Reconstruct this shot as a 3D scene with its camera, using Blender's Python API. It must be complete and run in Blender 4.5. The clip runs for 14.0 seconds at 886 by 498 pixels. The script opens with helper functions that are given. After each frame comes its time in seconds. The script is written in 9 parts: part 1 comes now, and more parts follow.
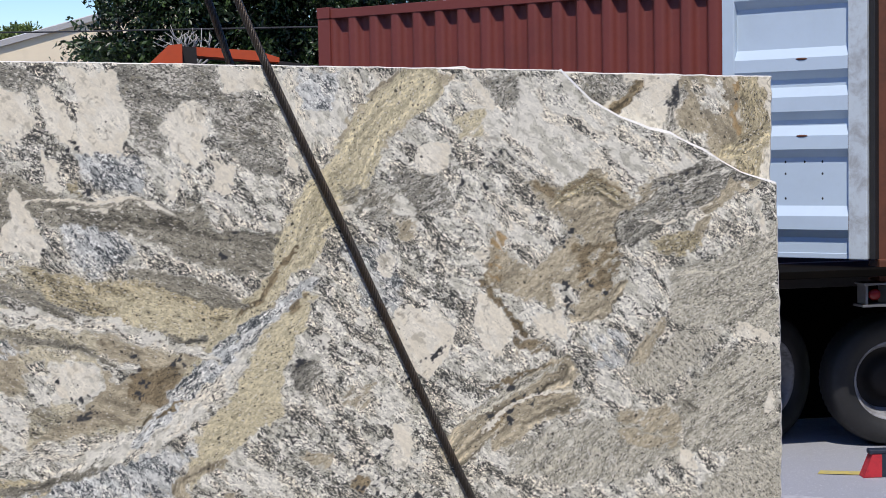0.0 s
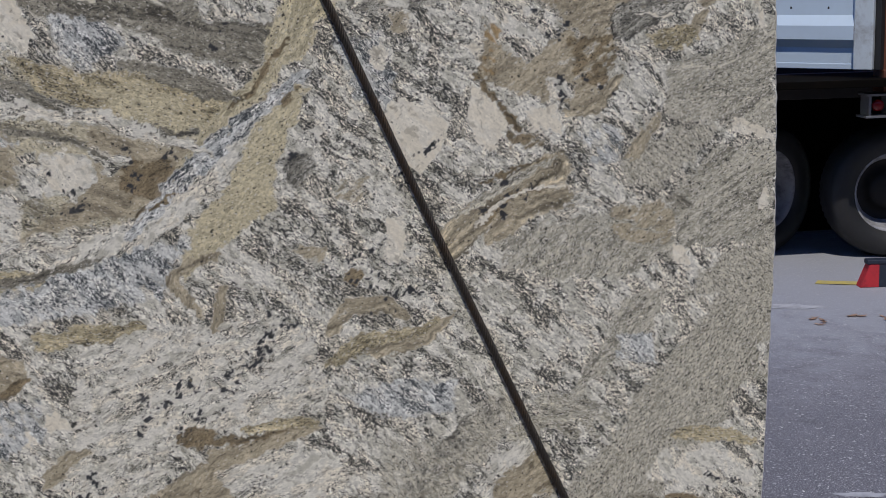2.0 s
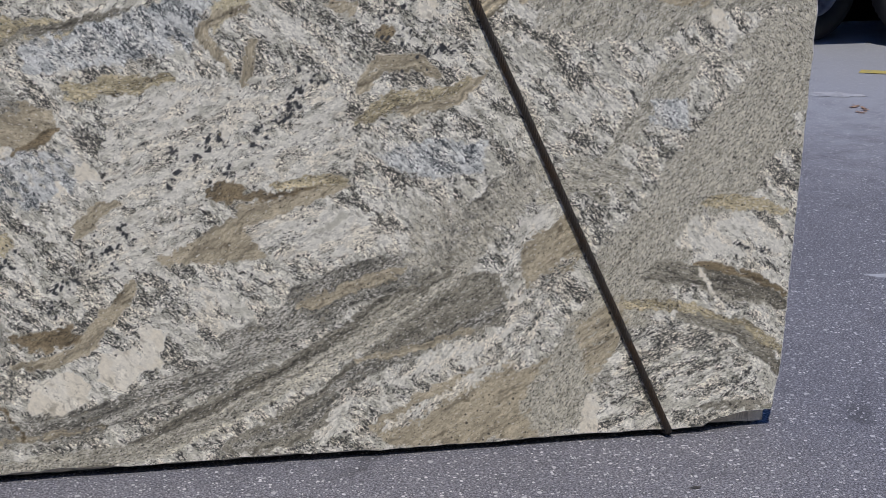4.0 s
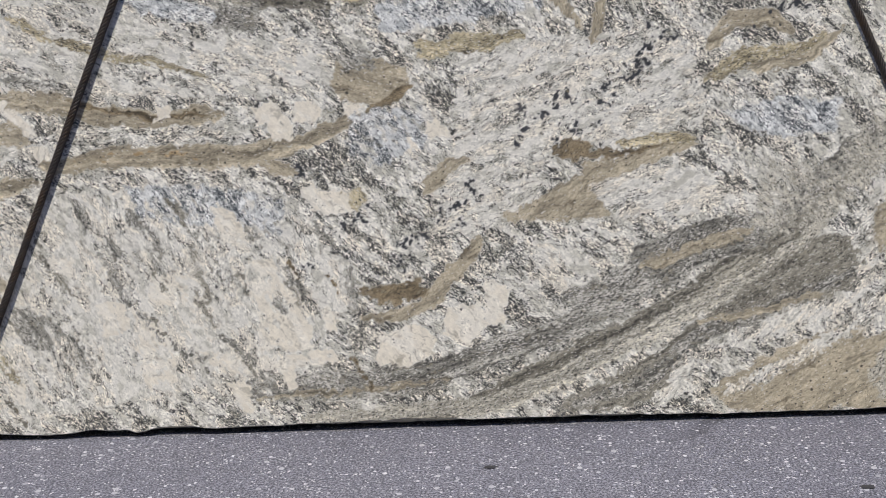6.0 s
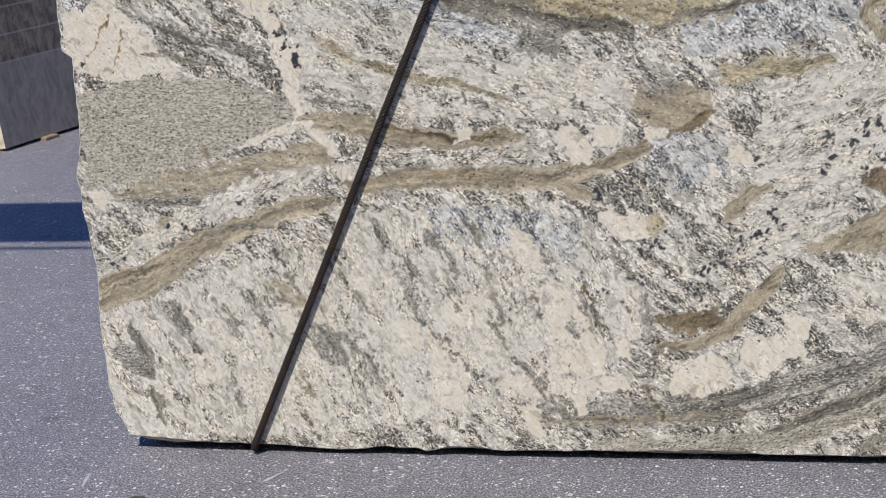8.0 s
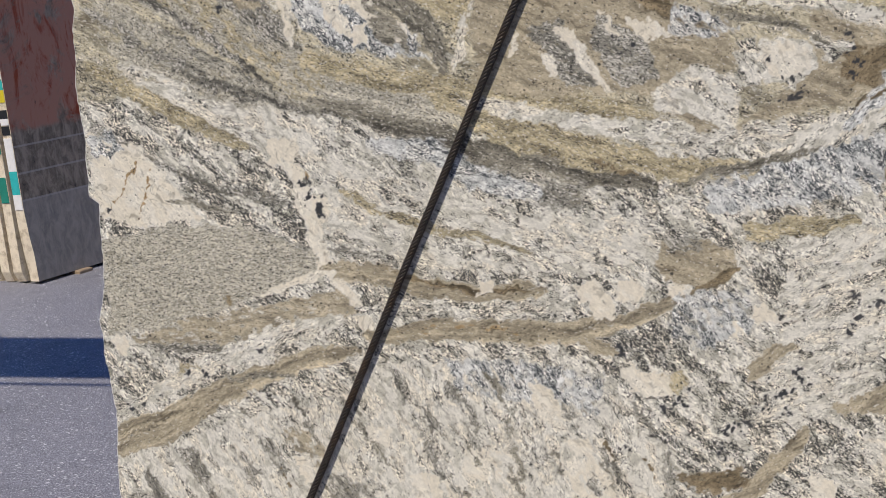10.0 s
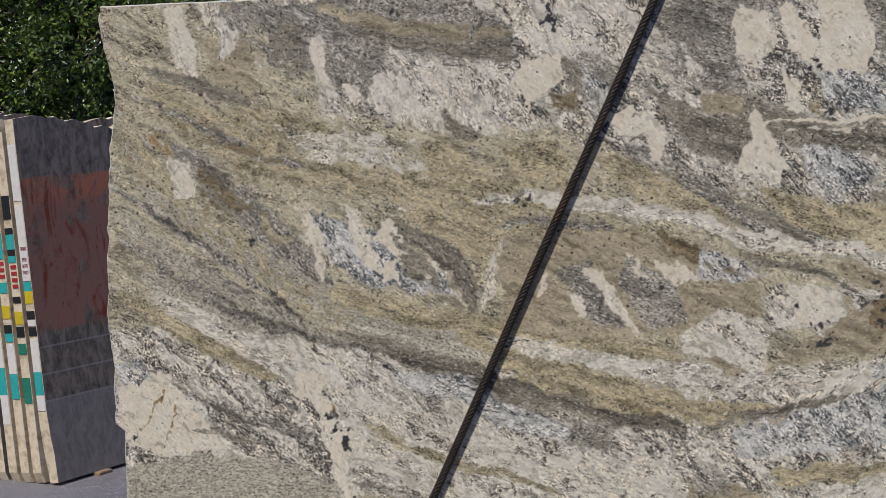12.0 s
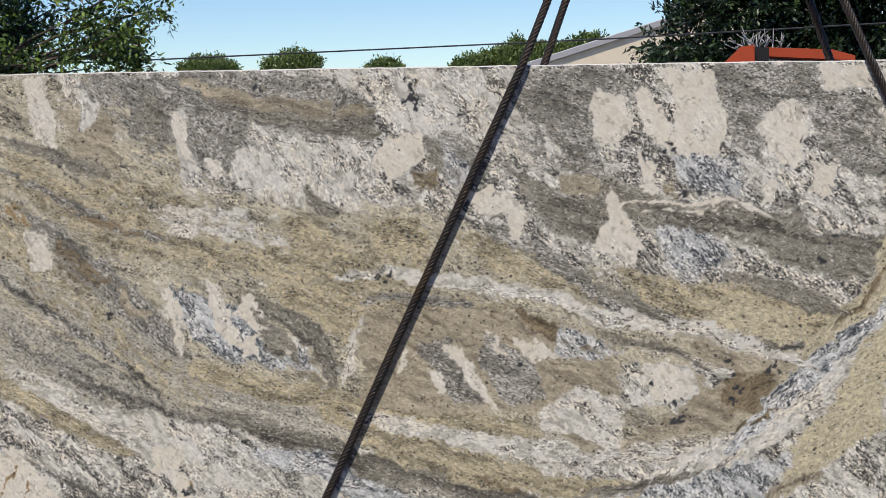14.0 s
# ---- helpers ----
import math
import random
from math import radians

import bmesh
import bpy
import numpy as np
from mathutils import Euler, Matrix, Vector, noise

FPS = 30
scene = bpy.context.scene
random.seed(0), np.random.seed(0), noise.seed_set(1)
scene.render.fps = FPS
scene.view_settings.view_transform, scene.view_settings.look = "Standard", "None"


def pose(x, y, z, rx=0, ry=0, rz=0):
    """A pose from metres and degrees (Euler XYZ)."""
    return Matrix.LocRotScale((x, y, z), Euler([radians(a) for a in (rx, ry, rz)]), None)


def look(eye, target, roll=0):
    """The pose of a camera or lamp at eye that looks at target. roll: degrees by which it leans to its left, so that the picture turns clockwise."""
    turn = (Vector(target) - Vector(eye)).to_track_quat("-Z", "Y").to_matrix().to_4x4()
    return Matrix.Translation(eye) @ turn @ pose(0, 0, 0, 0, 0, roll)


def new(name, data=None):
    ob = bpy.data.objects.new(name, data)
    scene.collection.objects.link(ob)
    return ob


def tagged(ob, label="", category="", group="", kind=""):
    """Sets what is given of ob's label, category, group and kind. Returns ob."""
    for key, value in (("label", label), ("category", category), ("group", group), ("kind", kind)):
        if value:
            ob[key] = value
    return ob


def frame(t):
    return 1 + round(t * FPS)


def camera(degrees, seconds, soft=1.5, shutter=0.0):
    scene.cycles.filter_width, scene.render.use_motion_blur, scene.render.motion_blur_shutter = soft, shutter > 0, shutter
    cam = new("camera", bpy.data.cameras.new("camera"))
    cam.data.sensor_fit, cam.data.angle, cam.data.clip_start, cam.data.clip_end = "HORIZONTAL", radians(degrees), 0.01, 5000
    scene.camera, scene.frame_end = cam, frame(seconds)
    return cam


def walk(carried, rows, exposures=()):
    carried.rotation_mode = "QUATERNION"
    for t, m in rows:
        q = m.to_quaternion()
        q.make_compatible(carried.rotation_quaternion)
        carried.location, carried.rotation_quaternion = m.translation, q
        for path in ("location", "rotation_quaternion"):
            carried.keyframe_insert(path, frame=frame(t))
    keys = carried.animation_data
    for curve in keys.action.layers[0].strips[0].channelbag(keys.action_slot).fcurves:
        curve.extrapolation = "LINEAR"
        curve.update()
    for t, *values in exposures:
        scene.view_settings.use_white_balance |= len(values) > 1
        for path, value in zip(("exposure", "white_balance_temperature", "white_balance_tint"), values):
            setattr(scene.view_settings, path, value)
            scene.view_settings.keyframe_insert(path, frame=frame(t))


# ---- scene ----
cam = camera(32.1, 14.0, soft=0.8)
PATH = [
    (0, (0.087, -3.229, 1.701), (0.479, -1.272, 1.574), -1.1),
    (0.5, (0.096, -3.231, 1.703), (0.492, -1.275, 1.567), -1.1),
    (1, (0.1, -3.229, 1.687), (0.5, -1.277, 1.516), -0.9),
    (1.5, (0.104, -3.226, 1.666), (0.505, -1.282, 1.418), -0.8),
    (2, (0.113, -3.223, 1.641), (0.489, -1.292, 1.284), -1.0),
    (2.5, (0.127, -3.215, 1.619), (0.492, -1.301, 1.171), -0.8),
    (2.7, (0.13, -3.215, 1.609), (0.492, -1.307, 1.128), -0.4),
    (4.8, (0.133, -3.219, 1.522), (0.325, -1.331, 0.89), -1.0),
    (5, (0.132, -3.223, 1.515), (0.267, -1.328, 0.889), -1.5),
    (5.5, (0.088, -3.217, 1.527), (0.126, -1.322, 0.891), -1.8),
    (6, (0.053, -3.216, 1.513), (-0.033, -1.32, 0.884), -2.8),
    (6.5, (0.019, -3.205, 1.525), (-0.185, -1.318, 0.894), -3.6),
    (7, (0.01, -3.195, 1.522), (-0.326, -1.324, 0.901), -4.3),
    (7.2, (-0.024, -3.208, 1.511), (-0.385, -1.338, 0.901), -4.3),
    (9.3, (0.007, -3.168, 1.534), (-0.464, -1.293, 1.02), -4.1),
    (9.5, (0.004, -3.169, 1.541), (-0.46, -1.286, 1.052), -3.9),
    (10, (0.017, -3.156, 1.552), (-0.457, -1.258, 1.137), -3.5),
    (10.5, (0.012, -3.152, 1.6), (-0.472, -1.243, 1.251), -3.2),
    (11, (0.005, -3.151, 1.624), (-0.487, -1.235, 1.327), -2.9),
    (11.5, (0.006, -3.15, 1.638), (-0.492, -1.228, 1.4), -2.9),
    (12, (0.004, -3.15, 1.664), (-0.492, -1.221, 1.486), -2.5),
    (12.5, (-0.022, -3.155, 1.7), (-0.506, -1.218, 1.579), -2.4),
    (13, (-0.014, -3.161, 1.696), (-0.484, -1.22, 1.592), -2.1),
    (13.5, (-0.002, -3.156, 1.697), (-0.407, -1.201, 1.59), -1.7),
    (14, (0.016, -3.161, 1.698), (-0.307, -1.19, 1.592), -1.6),
]
EXPOSURES = [(0, -0.28, 6490, 10), (0.5, -0.53, 6490, 10), (1, -0.75, 6490, 10), (1.5, -0.83, 6470, 10), (2.5, -0.86, 6440, 10), (5, -0.53, 6330, 10), (7, -0.33, 6530, 10), (9.5, -0.33, 6780, 10), (11, -0.45, 7030, 10), (12, -0.70, 6930, 10), (12.5, -0.71, 6730, 10), (13, -0.75, 6730, 10), (14, -0.45, 6730, 10)]
walk(cam, [(t, look(eye, target, roll)) for t, eye, target, roll in PATH], EXPOSURES)

# ---- world, sun ----
SUN = Vector((-0.24, -0.95, 1.50)).normalized()      # towards the sun
world = bpy.data.worlds.new("sky")
scene.world = world
world.use_nodes = True
wn = world.node_tree.nodes
sky = wn.new("ShaderNodeTexSky")
sky.sky_type, sky.sun_disc = "NISHITA", False
sky.sun_elevation = math.asin(SUN.z)
sky.sun_rotation = math.atan2(SUN.x, SUN.y)
sky.air_density, sky.dust_density, sky.ozone_density = 1.0, 0.25, 2.2
tone = wn.new("ShaderNodeHueSaturation")
tone.inputs["Hue"].default_value = 0.515
tone.inputs["Saturation"].default_value, tone.inputs["Value"].default_value = 1.36, 1.30
world.node_tree.links.new(sky.outputs[0], tone.inputs["Color"])
world.node_tree.links.new(tone.outputs[0], wn["Background"].inputs[0])
wn["Background"].inputs[1].default_value = 0.145
sun = new("sun", bpy.data.lights.new("sun", "SUN"))
sun.data.energy, sun.data.angle, sun.data.color = 5.0, radians(0.53), (1.0, 0.95, 0.88)
sun.matrix_world = look(SUN * 50, (0, 0, 0))



# ---- materials ----
def nodes_of(name):
    m = bpy.data.materials.new(name)
    m.use_nodes = True
    nt = m.node_tree
    return m, nt, nt.nodes["Principled BSDF"]



def math_node(nt, op, a, b=None, clamp=False):
    n = nt.nodes.new("ShaderNodeMath")
    n.operation, n.use_clamp = op, clamp
    for i, v in enumerate((a, b)):
        if v is None:
            continue
        if isinstance(v, (int, float)):
            n.inputs[i].default_value = v
        else:
            nt.links.new(v, n.inputs[i])
    return n.outputs[0]


def mix_node(nt, fac, a, b, blend="MIX"):
    n = nt.nodes.new("ShaderNodeMix")
    n.data_type, n.blend_type = "RGBA", blend
    for sock, v in ((n.inputs[0], fac), (n.inputs[6], a), (n.inputs[7], b)):
        if isinstance(v, (int, float)):
            sock.default_value = v
        elif isinstance(v, tuple):
            sock.default_value = (*v[:3], 1)
        else:
            nt.links.new(v, sock)
    return n.outputs[2]


def noise_node(nt, vec, scale, detail=4.0, rough=0.55, dist=0.0):
    n = nt.nodes.new("ShaderNodeTexNoise")
    n.inputs["Scale"].default_value = scale
    n.inputs["Detail"].default_value = detail
    n.inputs["Roughness"].default_value = rough
    n.inputs["Distortion"].default_value = dist
    if vec is not None:
        nt.links.new(vec, n.inputs["Vector"])
    return n.outputs["Fac"]


def ramp_node(nt, fac, lo, hi):
    n = nt.nodes.new("ShaderNodeMapRange")
    n.interpolation_type = "SMOOTHSTEP"
    nt.links.new(fac, n.inputs[0])
    n.inputs[1].default_value, n.inputs[2].default_value = lo, hi
    return n.outputs[0]



def coords(nt, kind="Object", scale=(1, 1, 1)):
    tc = nt.nodes.new("ShaderNodeTexCoord")
    mp = nt.nodes.new("ShaderNodeMapping")
    mp.inputs["Scale"].default_value = scale
    nt.links.new(tc.outputs[kind], mp.inputs[0])
    return mp.outputs[0]


def bump(nt, bsdf, height, strength, dist):
    b = nt.nodes.new("ShaderNodeBump")
    b.inputs["Strength"].default_value, b.inputs["Distance"].default_value = strength, dist
    nt.links.new(height, b.inputs["Height"])
    nt.links.new(b.outputs[0], bsdf.inputs["Normal"])


def worn(name, col, dark, rough=0.6, metal=0.0, scale=8.0, amount=0.5, grain=60.0, relief=0.15, spec=0.5):
    """A surface of one colour with stains at two scales and fine relief."""
    m, nt, b = nodes_of(name)
    v = coords(nt)
    big = ramp_node(nt, noise_node(nt, v, scale, 6, 0.65, 0.4), 0.42, 0.72)
    fine = noise_node(nt, v, grain, 3, 0.6)
    c = mix_node(nt, math_node(nt, "MULTIPLY", big, amount), col, dark)
    c = mix_node(nt, math_node(nt, "MULTIPLY", ramp_node(nt, fine, 0.5, 0.8), 0.35 * amount), c, dark)
    nt.links.new(c, b.inputs["Base Color"])
    nt.links.new(math_node(nt, "ADD", math_node(nt, "MULTIPLY", fine, 0.25), rough - 0.12), b.inputs["Roughness"])
    b.inputs["Metallic"].default_value = metal
    b.inputs["Specular IOR Level"].default_value = spec
    bump(nt, b, fine, relief, 0.004)
    return m


def asphalt():
    m, nt, b = nodes_of("asphalt")
    v = coords(nt)
    big = noise_node(nt, v, 0.7, 6, 0.6, 0.3)
    mid = noise_node(nt, v, 7.0, 5, 0.65)
    fine = noise_node(nt, v, 190.0, 3, 0.75)
    c = mix_node(nt, ramp_node(nt, big, 0.35, 0.7), (0.205, 0.202, 0.222), (0.27, 0.265, 0.285))
    c = mix_node(nt, math_node(nt, "MULTIPLY", ramp_node(nt, mid, 0.50, 0.74), 0.45), c, (0.105, 0.102, 0.115))
    c = mix_node(nt, math_node(nt, "MULTIPLY", ramp_node(nt, fine, 0.47, 0.57), 0.85), c, (0.06, 0.058, 0.068))
    c = mix_node(nt, math_node(nt, "MULTIPLY", ramp_node(nt, fine, 0.47, 0.38), 0.6), c, (0.40, 0.385, 0.41))
    oil = ramp_node(nt, noise_node(nt, v, 3.2, 3, 0.5, 0.8), 0.68, 0.76)
    c = mix_node(nt, math_node(nt, "MULTIPLY", oil, 0.5), c, (0.05, 0.048, 0.052))
    # pale stone chips worn bare in the binder, in three sizes
    relief = fine
    for scale, share, reach in ((52.0, 0.76, 0.36), (95.0, 0.70, 0.42), (170.0, 0.62, 0.45)):
        vo = nt.nodes.new("ShaderNodeTexVoronoi")
        vo.inputs["Scale"].default_value = scale
        nt.links.new(v, vo.inputs["Vector"])
        sep = nt.nodes.new("ShaderNodeSeparateColor")
        nt.links.new(vo.outputs["Color"], sep.inputs[0])
        pick = math_node(nt, "GREATER_THAN", sep.outputs[0], share)
        size = math_node(nt, "MULTIPLY", sep.outputs[1], reach)
        chip = math_node(nt, "MULTIPLY", math_node(nt, "LESS_THAN", vo.outputs["Distance"], size), pick)
        tint = mix_node(nt, sep.outputs[2], (0.26, 0.25, 0.26), (0.80, 0.78, 0.77))
        c = mix_node(nt, math_node(nt, "MULTIPLY", chip, 0.85), c, tint)
        relief = math_node(nt, "ADD", relief, math_node(nt, "MULTIPLY", chip, 0.35))
    gap = nt.nodes.new("ShaderNodeVectorMath")
    gap.operation = "DISTANCE"
    nt.links.new(v, gap.inputs[0])
    gap.inputs[1].default_value = (3.7, 4.1, 0.0)
    dust = math_node(nt, "ADD", math_node(nt, "MULTIPLY", gap.outputs["Value"], 0.22), math_node(nt, "MULTIPLY", mid, 0.55))
    dust = math_node(nt, "ADD", dust, math_node(nt, "MULTIPLY", big, 0.25))
    c = mix_node(nt, math_node(nt, "MULTIPLY", ramp_node(nt, dust, 0.98, 0.50), 0.66), c, (0.42, 0.43, 0.465))
    nt.links.new(c, b.inputs["Base Color"])
    b.inputs["Roughness"].default_value = 0.72
    b.inputs["Specular IOR Level"].default_value = 0.4
    bump(nt, b, relief, 0.6, 0.005)
    return m


def granite(name, fine_scale=1.0):
    """Stone whose mineral zones are stored in the mesh; grain and crystals come from textures.

    make: red is the share of dark mica, green that of pale flecks, blue the coolness, alpha the lean of the grain.
    """
    m, nt, b = nodes_of(name)
    zone = nt.nodes.new("ShaderNodeAttribute")
    zone.attribute_name = "zone"
    make = nt.nodes.new("ShaderNodeAttribute")
    make.attribute_name = "make"
    sep = nt.nodes.new("ShaderNodeSeparateColor")
    nt.links.new(make.outputs["Color"], sep.inputs[0])
    mica, pale_share, cool = sep.outputs[0], sep.outputs[1], sep.outputs[2]
    v = coords(nt)
    xyz = nt.nodes.new("ShaderNodeSeparateXYZ")
    nt.links.new(v, xyz.inputs[0])
    turn = math_node(nt, "MULTIPLY", math_node(nt, "SUBTRACT", make.outputs["Alpha"], 0.5), math.pi)
    co, si = math_node(nt, "COSINE", turn), math_node(nt, "SINE", turn)
    along = math_node(nt, "ADD", math_node(nt, "MULTIPLY", xyz.outputs[0], co), math_node(nt, "MULTIPLY", xyz.outputs[2], si))
    across = math_node(nt, "SUBTRACT", math_node(nt, "MULTIPLY", xyz.outputs[2], co), math_node(nt, "MULTIPLY", xyz.outputs[0], si))
    grainv = nt.nodes.new("ShaderNodeCombineXYZ")
    nt.links.new(math_node(nt, "MULTIPLY", along, 0.58), grainv.inputs[0])
    nt.links.new(across, grainv.inputs[2])
    g = grainv.outputs[0]
    fine = noise_node(nt, g, 400.0 * fine_scale, 2, 0.6)
    mid = noise_node(nt, v, 45.0 * fine_scale, 4, 0.65)
    # single crystals, each a little lighter or darker
    cell = nt.nodes.new("ShaderNodeTexVoronoi")
    cell.inputs["Scale"].default_value = 230.0 * fine_scale
    nt.links.new(g, cell.inputs["Vector"])
    csep = nt.nodes.new("ShaderNodeSeparateColor")
    nt.links.new(cell.outputs["Color"], csep.inputs[0])
    rough = math_node(nt, "ADD", math_node(nt, "MULTIPLY", mica, 1.5), 0.12)
    lum = math_node(nt, "MULTIPLY", math_node(nt, "SUBTRACT", fine, 0.5), math_node(nt, "MULTIPLY", rough, 1.5))
    lum = math_node(nt, "ADD", lum, math_node(nt, "MULTIPLY", math_node(nt, "SUBTRACT", csep.outputs[0], 0.5), math_node(nt, "MULTIPLY", rough, 0.8)))
    lum = math_node(nt, "ADD", lum, math_node(nt, "MULTIPLY", math_node(nt, "SUBTRACT", mid, 0.5), 0.35))
    lum = math_node(nt, "ADD", lum, 1.06)
    c = mix_node(nt, 1.0, zone.outputs["Color"], lum, "MULTIPLY")
    # pale feldspar flecks
    pale = noise_node(nt, g, 210.0 * fine_scale, 3, 0.6, 0.4)
    lim2 = math_node(nt, "SUBTRACT", 0.73, math_node(nt, "MULTIPLY", pale_share, 0.25))
    lite = ramp_node(nt, math_node(nt, "SUBTRACT", pale, lim2), 0.0, 0.03)
    c = mix_node(nt, math_node(nt, "MULTIPLY", lite, 0.80), c, (0.74, 0.70, 0.615))
    # olive and grey-green interstices between the crystals
    stain = noise_node(nt, g, 95.0 * fine_scale, 3, 0.6, 0.5)
    lim3 = math_node(nt, "SUBTRACT", 0.74, math_node(nt, "MULTIPLY", mica, 0.30))
    dim = ramp_node(nt, math_node(nt, "SUBTRACT", stain, lim3), 0.0, 0.03)
    c = mix_node(nt, math_node(nt, "MULTIPLY", dim, 0.62), c, mix_node(nt, cool, (0.30, 0.262, 0.175), (0.20, 0.222, 0.225)))
    # dark mica flakes, coarse and fine
    ink = mix_node(nt, cool, (0.036, 0.033, 0.028), (0.048, 0.058, 0.066))
    for scale, drop, slope in ((150.0, 0.775, 0.25), (240.0, 0.715, 0.26), (420.0, 0.745, 0.25)):
        flake = noise_node(nt, g, scale * fine_scale, 3, 0.62, 0.5)
        lim = math_node(nt, "SUBTRACT", drop, math_node(nt, "MULTIPLY", mica, slope))
        dark = ramp_node(nt, math_node(nt, "SUBTRACT", flake, lim), 0.0, 0.02)
        c = mix_node(nt, math_node(nt, "MULTIPLY", dark, 0.92), c, ink)
    flatv = nt.nodes.new("ShaderNodeCombineXYZ")
    nt.links.new(xyz.outputs[0], flatv.inputs[0])
    nt.links.new(xyz.outputs[2], flatv.inputs[1])
    for scale, share, reach in ((36.0, 0.84, 0.13), (80.0, 0.78, 0.19)):
        spot = nt.nodes.new("ShaderNodeTexVoronoi")
        spot.voronoi_dimensions = "2D"
        spot.inputs["Scale"].default_value = scale * fine_scale
        nt.links.new(flatv.outputs[0], spot.inputs["Vector"])
        ssep = nt.nodes.new("ShaderNodeSeparateColor")
        nt.links.new(spot.outputs["Color"], ssep.inputs[0])
        edge = math_node(nt, "ADD", spot.outputs["Distance"], math_node(nt, "MULTIPLY", math_node(nt, "SUBTRACT", fine, 0.5), 0.25))
        dot = math_node(nt, "LESS_THAN", edge, math_node(nt, "MULTIPLY", ssep.outputs[1], reach))
        dot = math_node(nt, "MULTIPLY", dot, math_node(nt, "GREATER_THAN", ssep.outputs[0], share))
        dot = math_node(nt, "MULTIPLY", dot, math_node(nt, "GREATER_THAN", math_node(nt, "SUBTRACT", mica, cool), 0.14))
        c = mix_node(nt, math_node(nt, "MULTIPLY", dot, 0.88), c, (0.030, 0.028, 0.024))
    nt.links.new(c, b.inputs["Base Color"])
    b.inputs["Roughness"].default_value = 0.5
    b.inputs["Specular IOR Level"].default_value = 0.35
    bump(nt, b, fine, 0.10, 0.001)
    return m


def leafy(name, a, c2):
    m, nt, b = nodes_of(name)
    g = nt.nodes.new("ShaderNodeNewGeometry")
    c = mix_node(nt, math_node(nt, "POWER", g.outputs["Random Per Island"], 1.5), a, c2)
    nt.links.new(c, b.inputs["Base Color"])
    b.inputs["Roughness"].default_value = 0.42
    b.inputs["Specular IOR Level"].default_value = 0.5
    b.inputs["Subsurface Weight"].default_value = 0.0
    b.inputs["Transmission Weight"].default_value = 0.0
    return m


M_ASPHALT = asphalt()
M_GRANITE = granite("granite")
M_ROPE = worn("wire_rope_steel", (0.050, 0.042, 0.036), (0.075, 0.042, 0.018), 0.42, 0.55, 14, 0.7, 320, 0.5)
M_DOOR = worn("pale_blue_paint", (0.50, 0.595, 0.68), (0.36, 0.42, 0.46), 0.45, 0, 3.0, 0.22, 30, 0.06)
M_DOOR_EDGE = worn("scuffed_pale_paint", (0.52, 0.575, 0.60), (0.16, 0.12, 0.10), 0.5, 0, 9.0, 0.55, 40, 0.1)
M_SEAL = worn("black_rubber", (0.010, 0.010, 0.011), (0.020, 0.019, 0.019), 0.7, 0, 12, 0.5, 90, 0.2)
M_RUST = worn("rusty_red_steel", (0.130, 0.044, 0.023), (0.070, 0.030, 0.017), 0.7, 0.1, 7, 0.7, 50, 0.2)
M_RED = worn("maroon_container_paint", (0.165, 0.034, 0.024), (0.105, 0.024, 0.018), 0.6, 0, 1.6, 0.45, 20, 0.06)
M_CHASSIS = worn("dark_chassis_paint", (0.009, 0.0075, 0.007), (0.024, 0.014, 0.011), 0.65, 0.1, 6, 0.6, 40, 0.1)
M_TYRE = worn("tyre_rubber", (0.014, 0.014, 0.015), (0.030, 0.029, 0.028), 0.6, 0, 6, 0.6, 70, 0.25)
M_RIM = worn("grey_wheel_steel", (0.34, 0.34, 0.36), (0.05, 0.045, 0.04), 0.6, 0.2, 10, 0.7, 60, 0.1)
M_GALV = worn("galvanised_steel", (0.26, 0.265, 0.27), (0.2, 0.18, 0.16), 0.45, 0.7, 10, 0.5, 60, 0.1)
M_LENS = worn("red_lamp_plastic", (0.30, 0.012, 0.012), (0.12, 0.006, 0.006), 0.2, 0, 20, 0.4, 90, 0.05)
M_ORANGE = worn("orange_paint", (0.47, 0.070, 0.018), (0.28, 0.045, 0.013), 0.45, 0, 3, 0.4, 30, 0.05)
M_BARK = worn("bark", (0.10, 0.075, 0.055), (0.04, 0.03, 0.022), 0.9, 0, 9, 0.8, 40, 0.8)
M_PALEBARK = worn("pale_dead_bark", (0.42, 0.40, 0.37), (0.24, 0.22, 0.20), 0.8, 0, 9, 0.6, 60, 0.4)
M_STUCCO = worn("cream_stucco", (0.72, 0.60, 0.42), (0.58, 0.47, 0.32), 0.85, 0, 1.5, 0.4, 30, 0.1)
M_ROOF = worn("white_roof_sheet", (0.72, 0.71, 0.70), (0.55, 0.53, 0.51), 0.6, 0, 2, 0.4, 20, 0.05)
M_TRIM = worn("grey_fascia", (0.36, 0.34, 0.32), (0.25, 0.23, 0.21), 0.6, 0, 2, 0.3, 20, 0.05)
M_YELLOW = worn("yellow_line_paint", (0.52, 0.42, 0.12), (0.28, 0.26, 0.20), 0.7, 0, 18, 0.7, 120, 0.2)
M_CHALK = worn("white_stain", (0.46, 0.46, 0.48), (0.24, 0.24, 0.26), 0.8, 0, 14, 1.0, 90, 0.1)
# Flat black for the added pieces that stand in for shade under the trailer.
M_SHADOW = worn("shadow_black", (0.004, 0.0035, 0.003), (0.010, 0.007, 0.005), 0.9, 0, 8, 0.5, 50, 0.1, 0.04)
M_OIL = worn("oil_stain", (0.04, 0.038, 0.04), (0.08, 0.078, 0.08), 0.5, 0, 14, 0.6, 90, 0.1)
M_BRISTLE_R = worn("red_bristles", (0.50, 0.025, 0.035), (0.22, 0.012, 0.02), 0.6, 0, 25, 0.6, 200, 0.6)
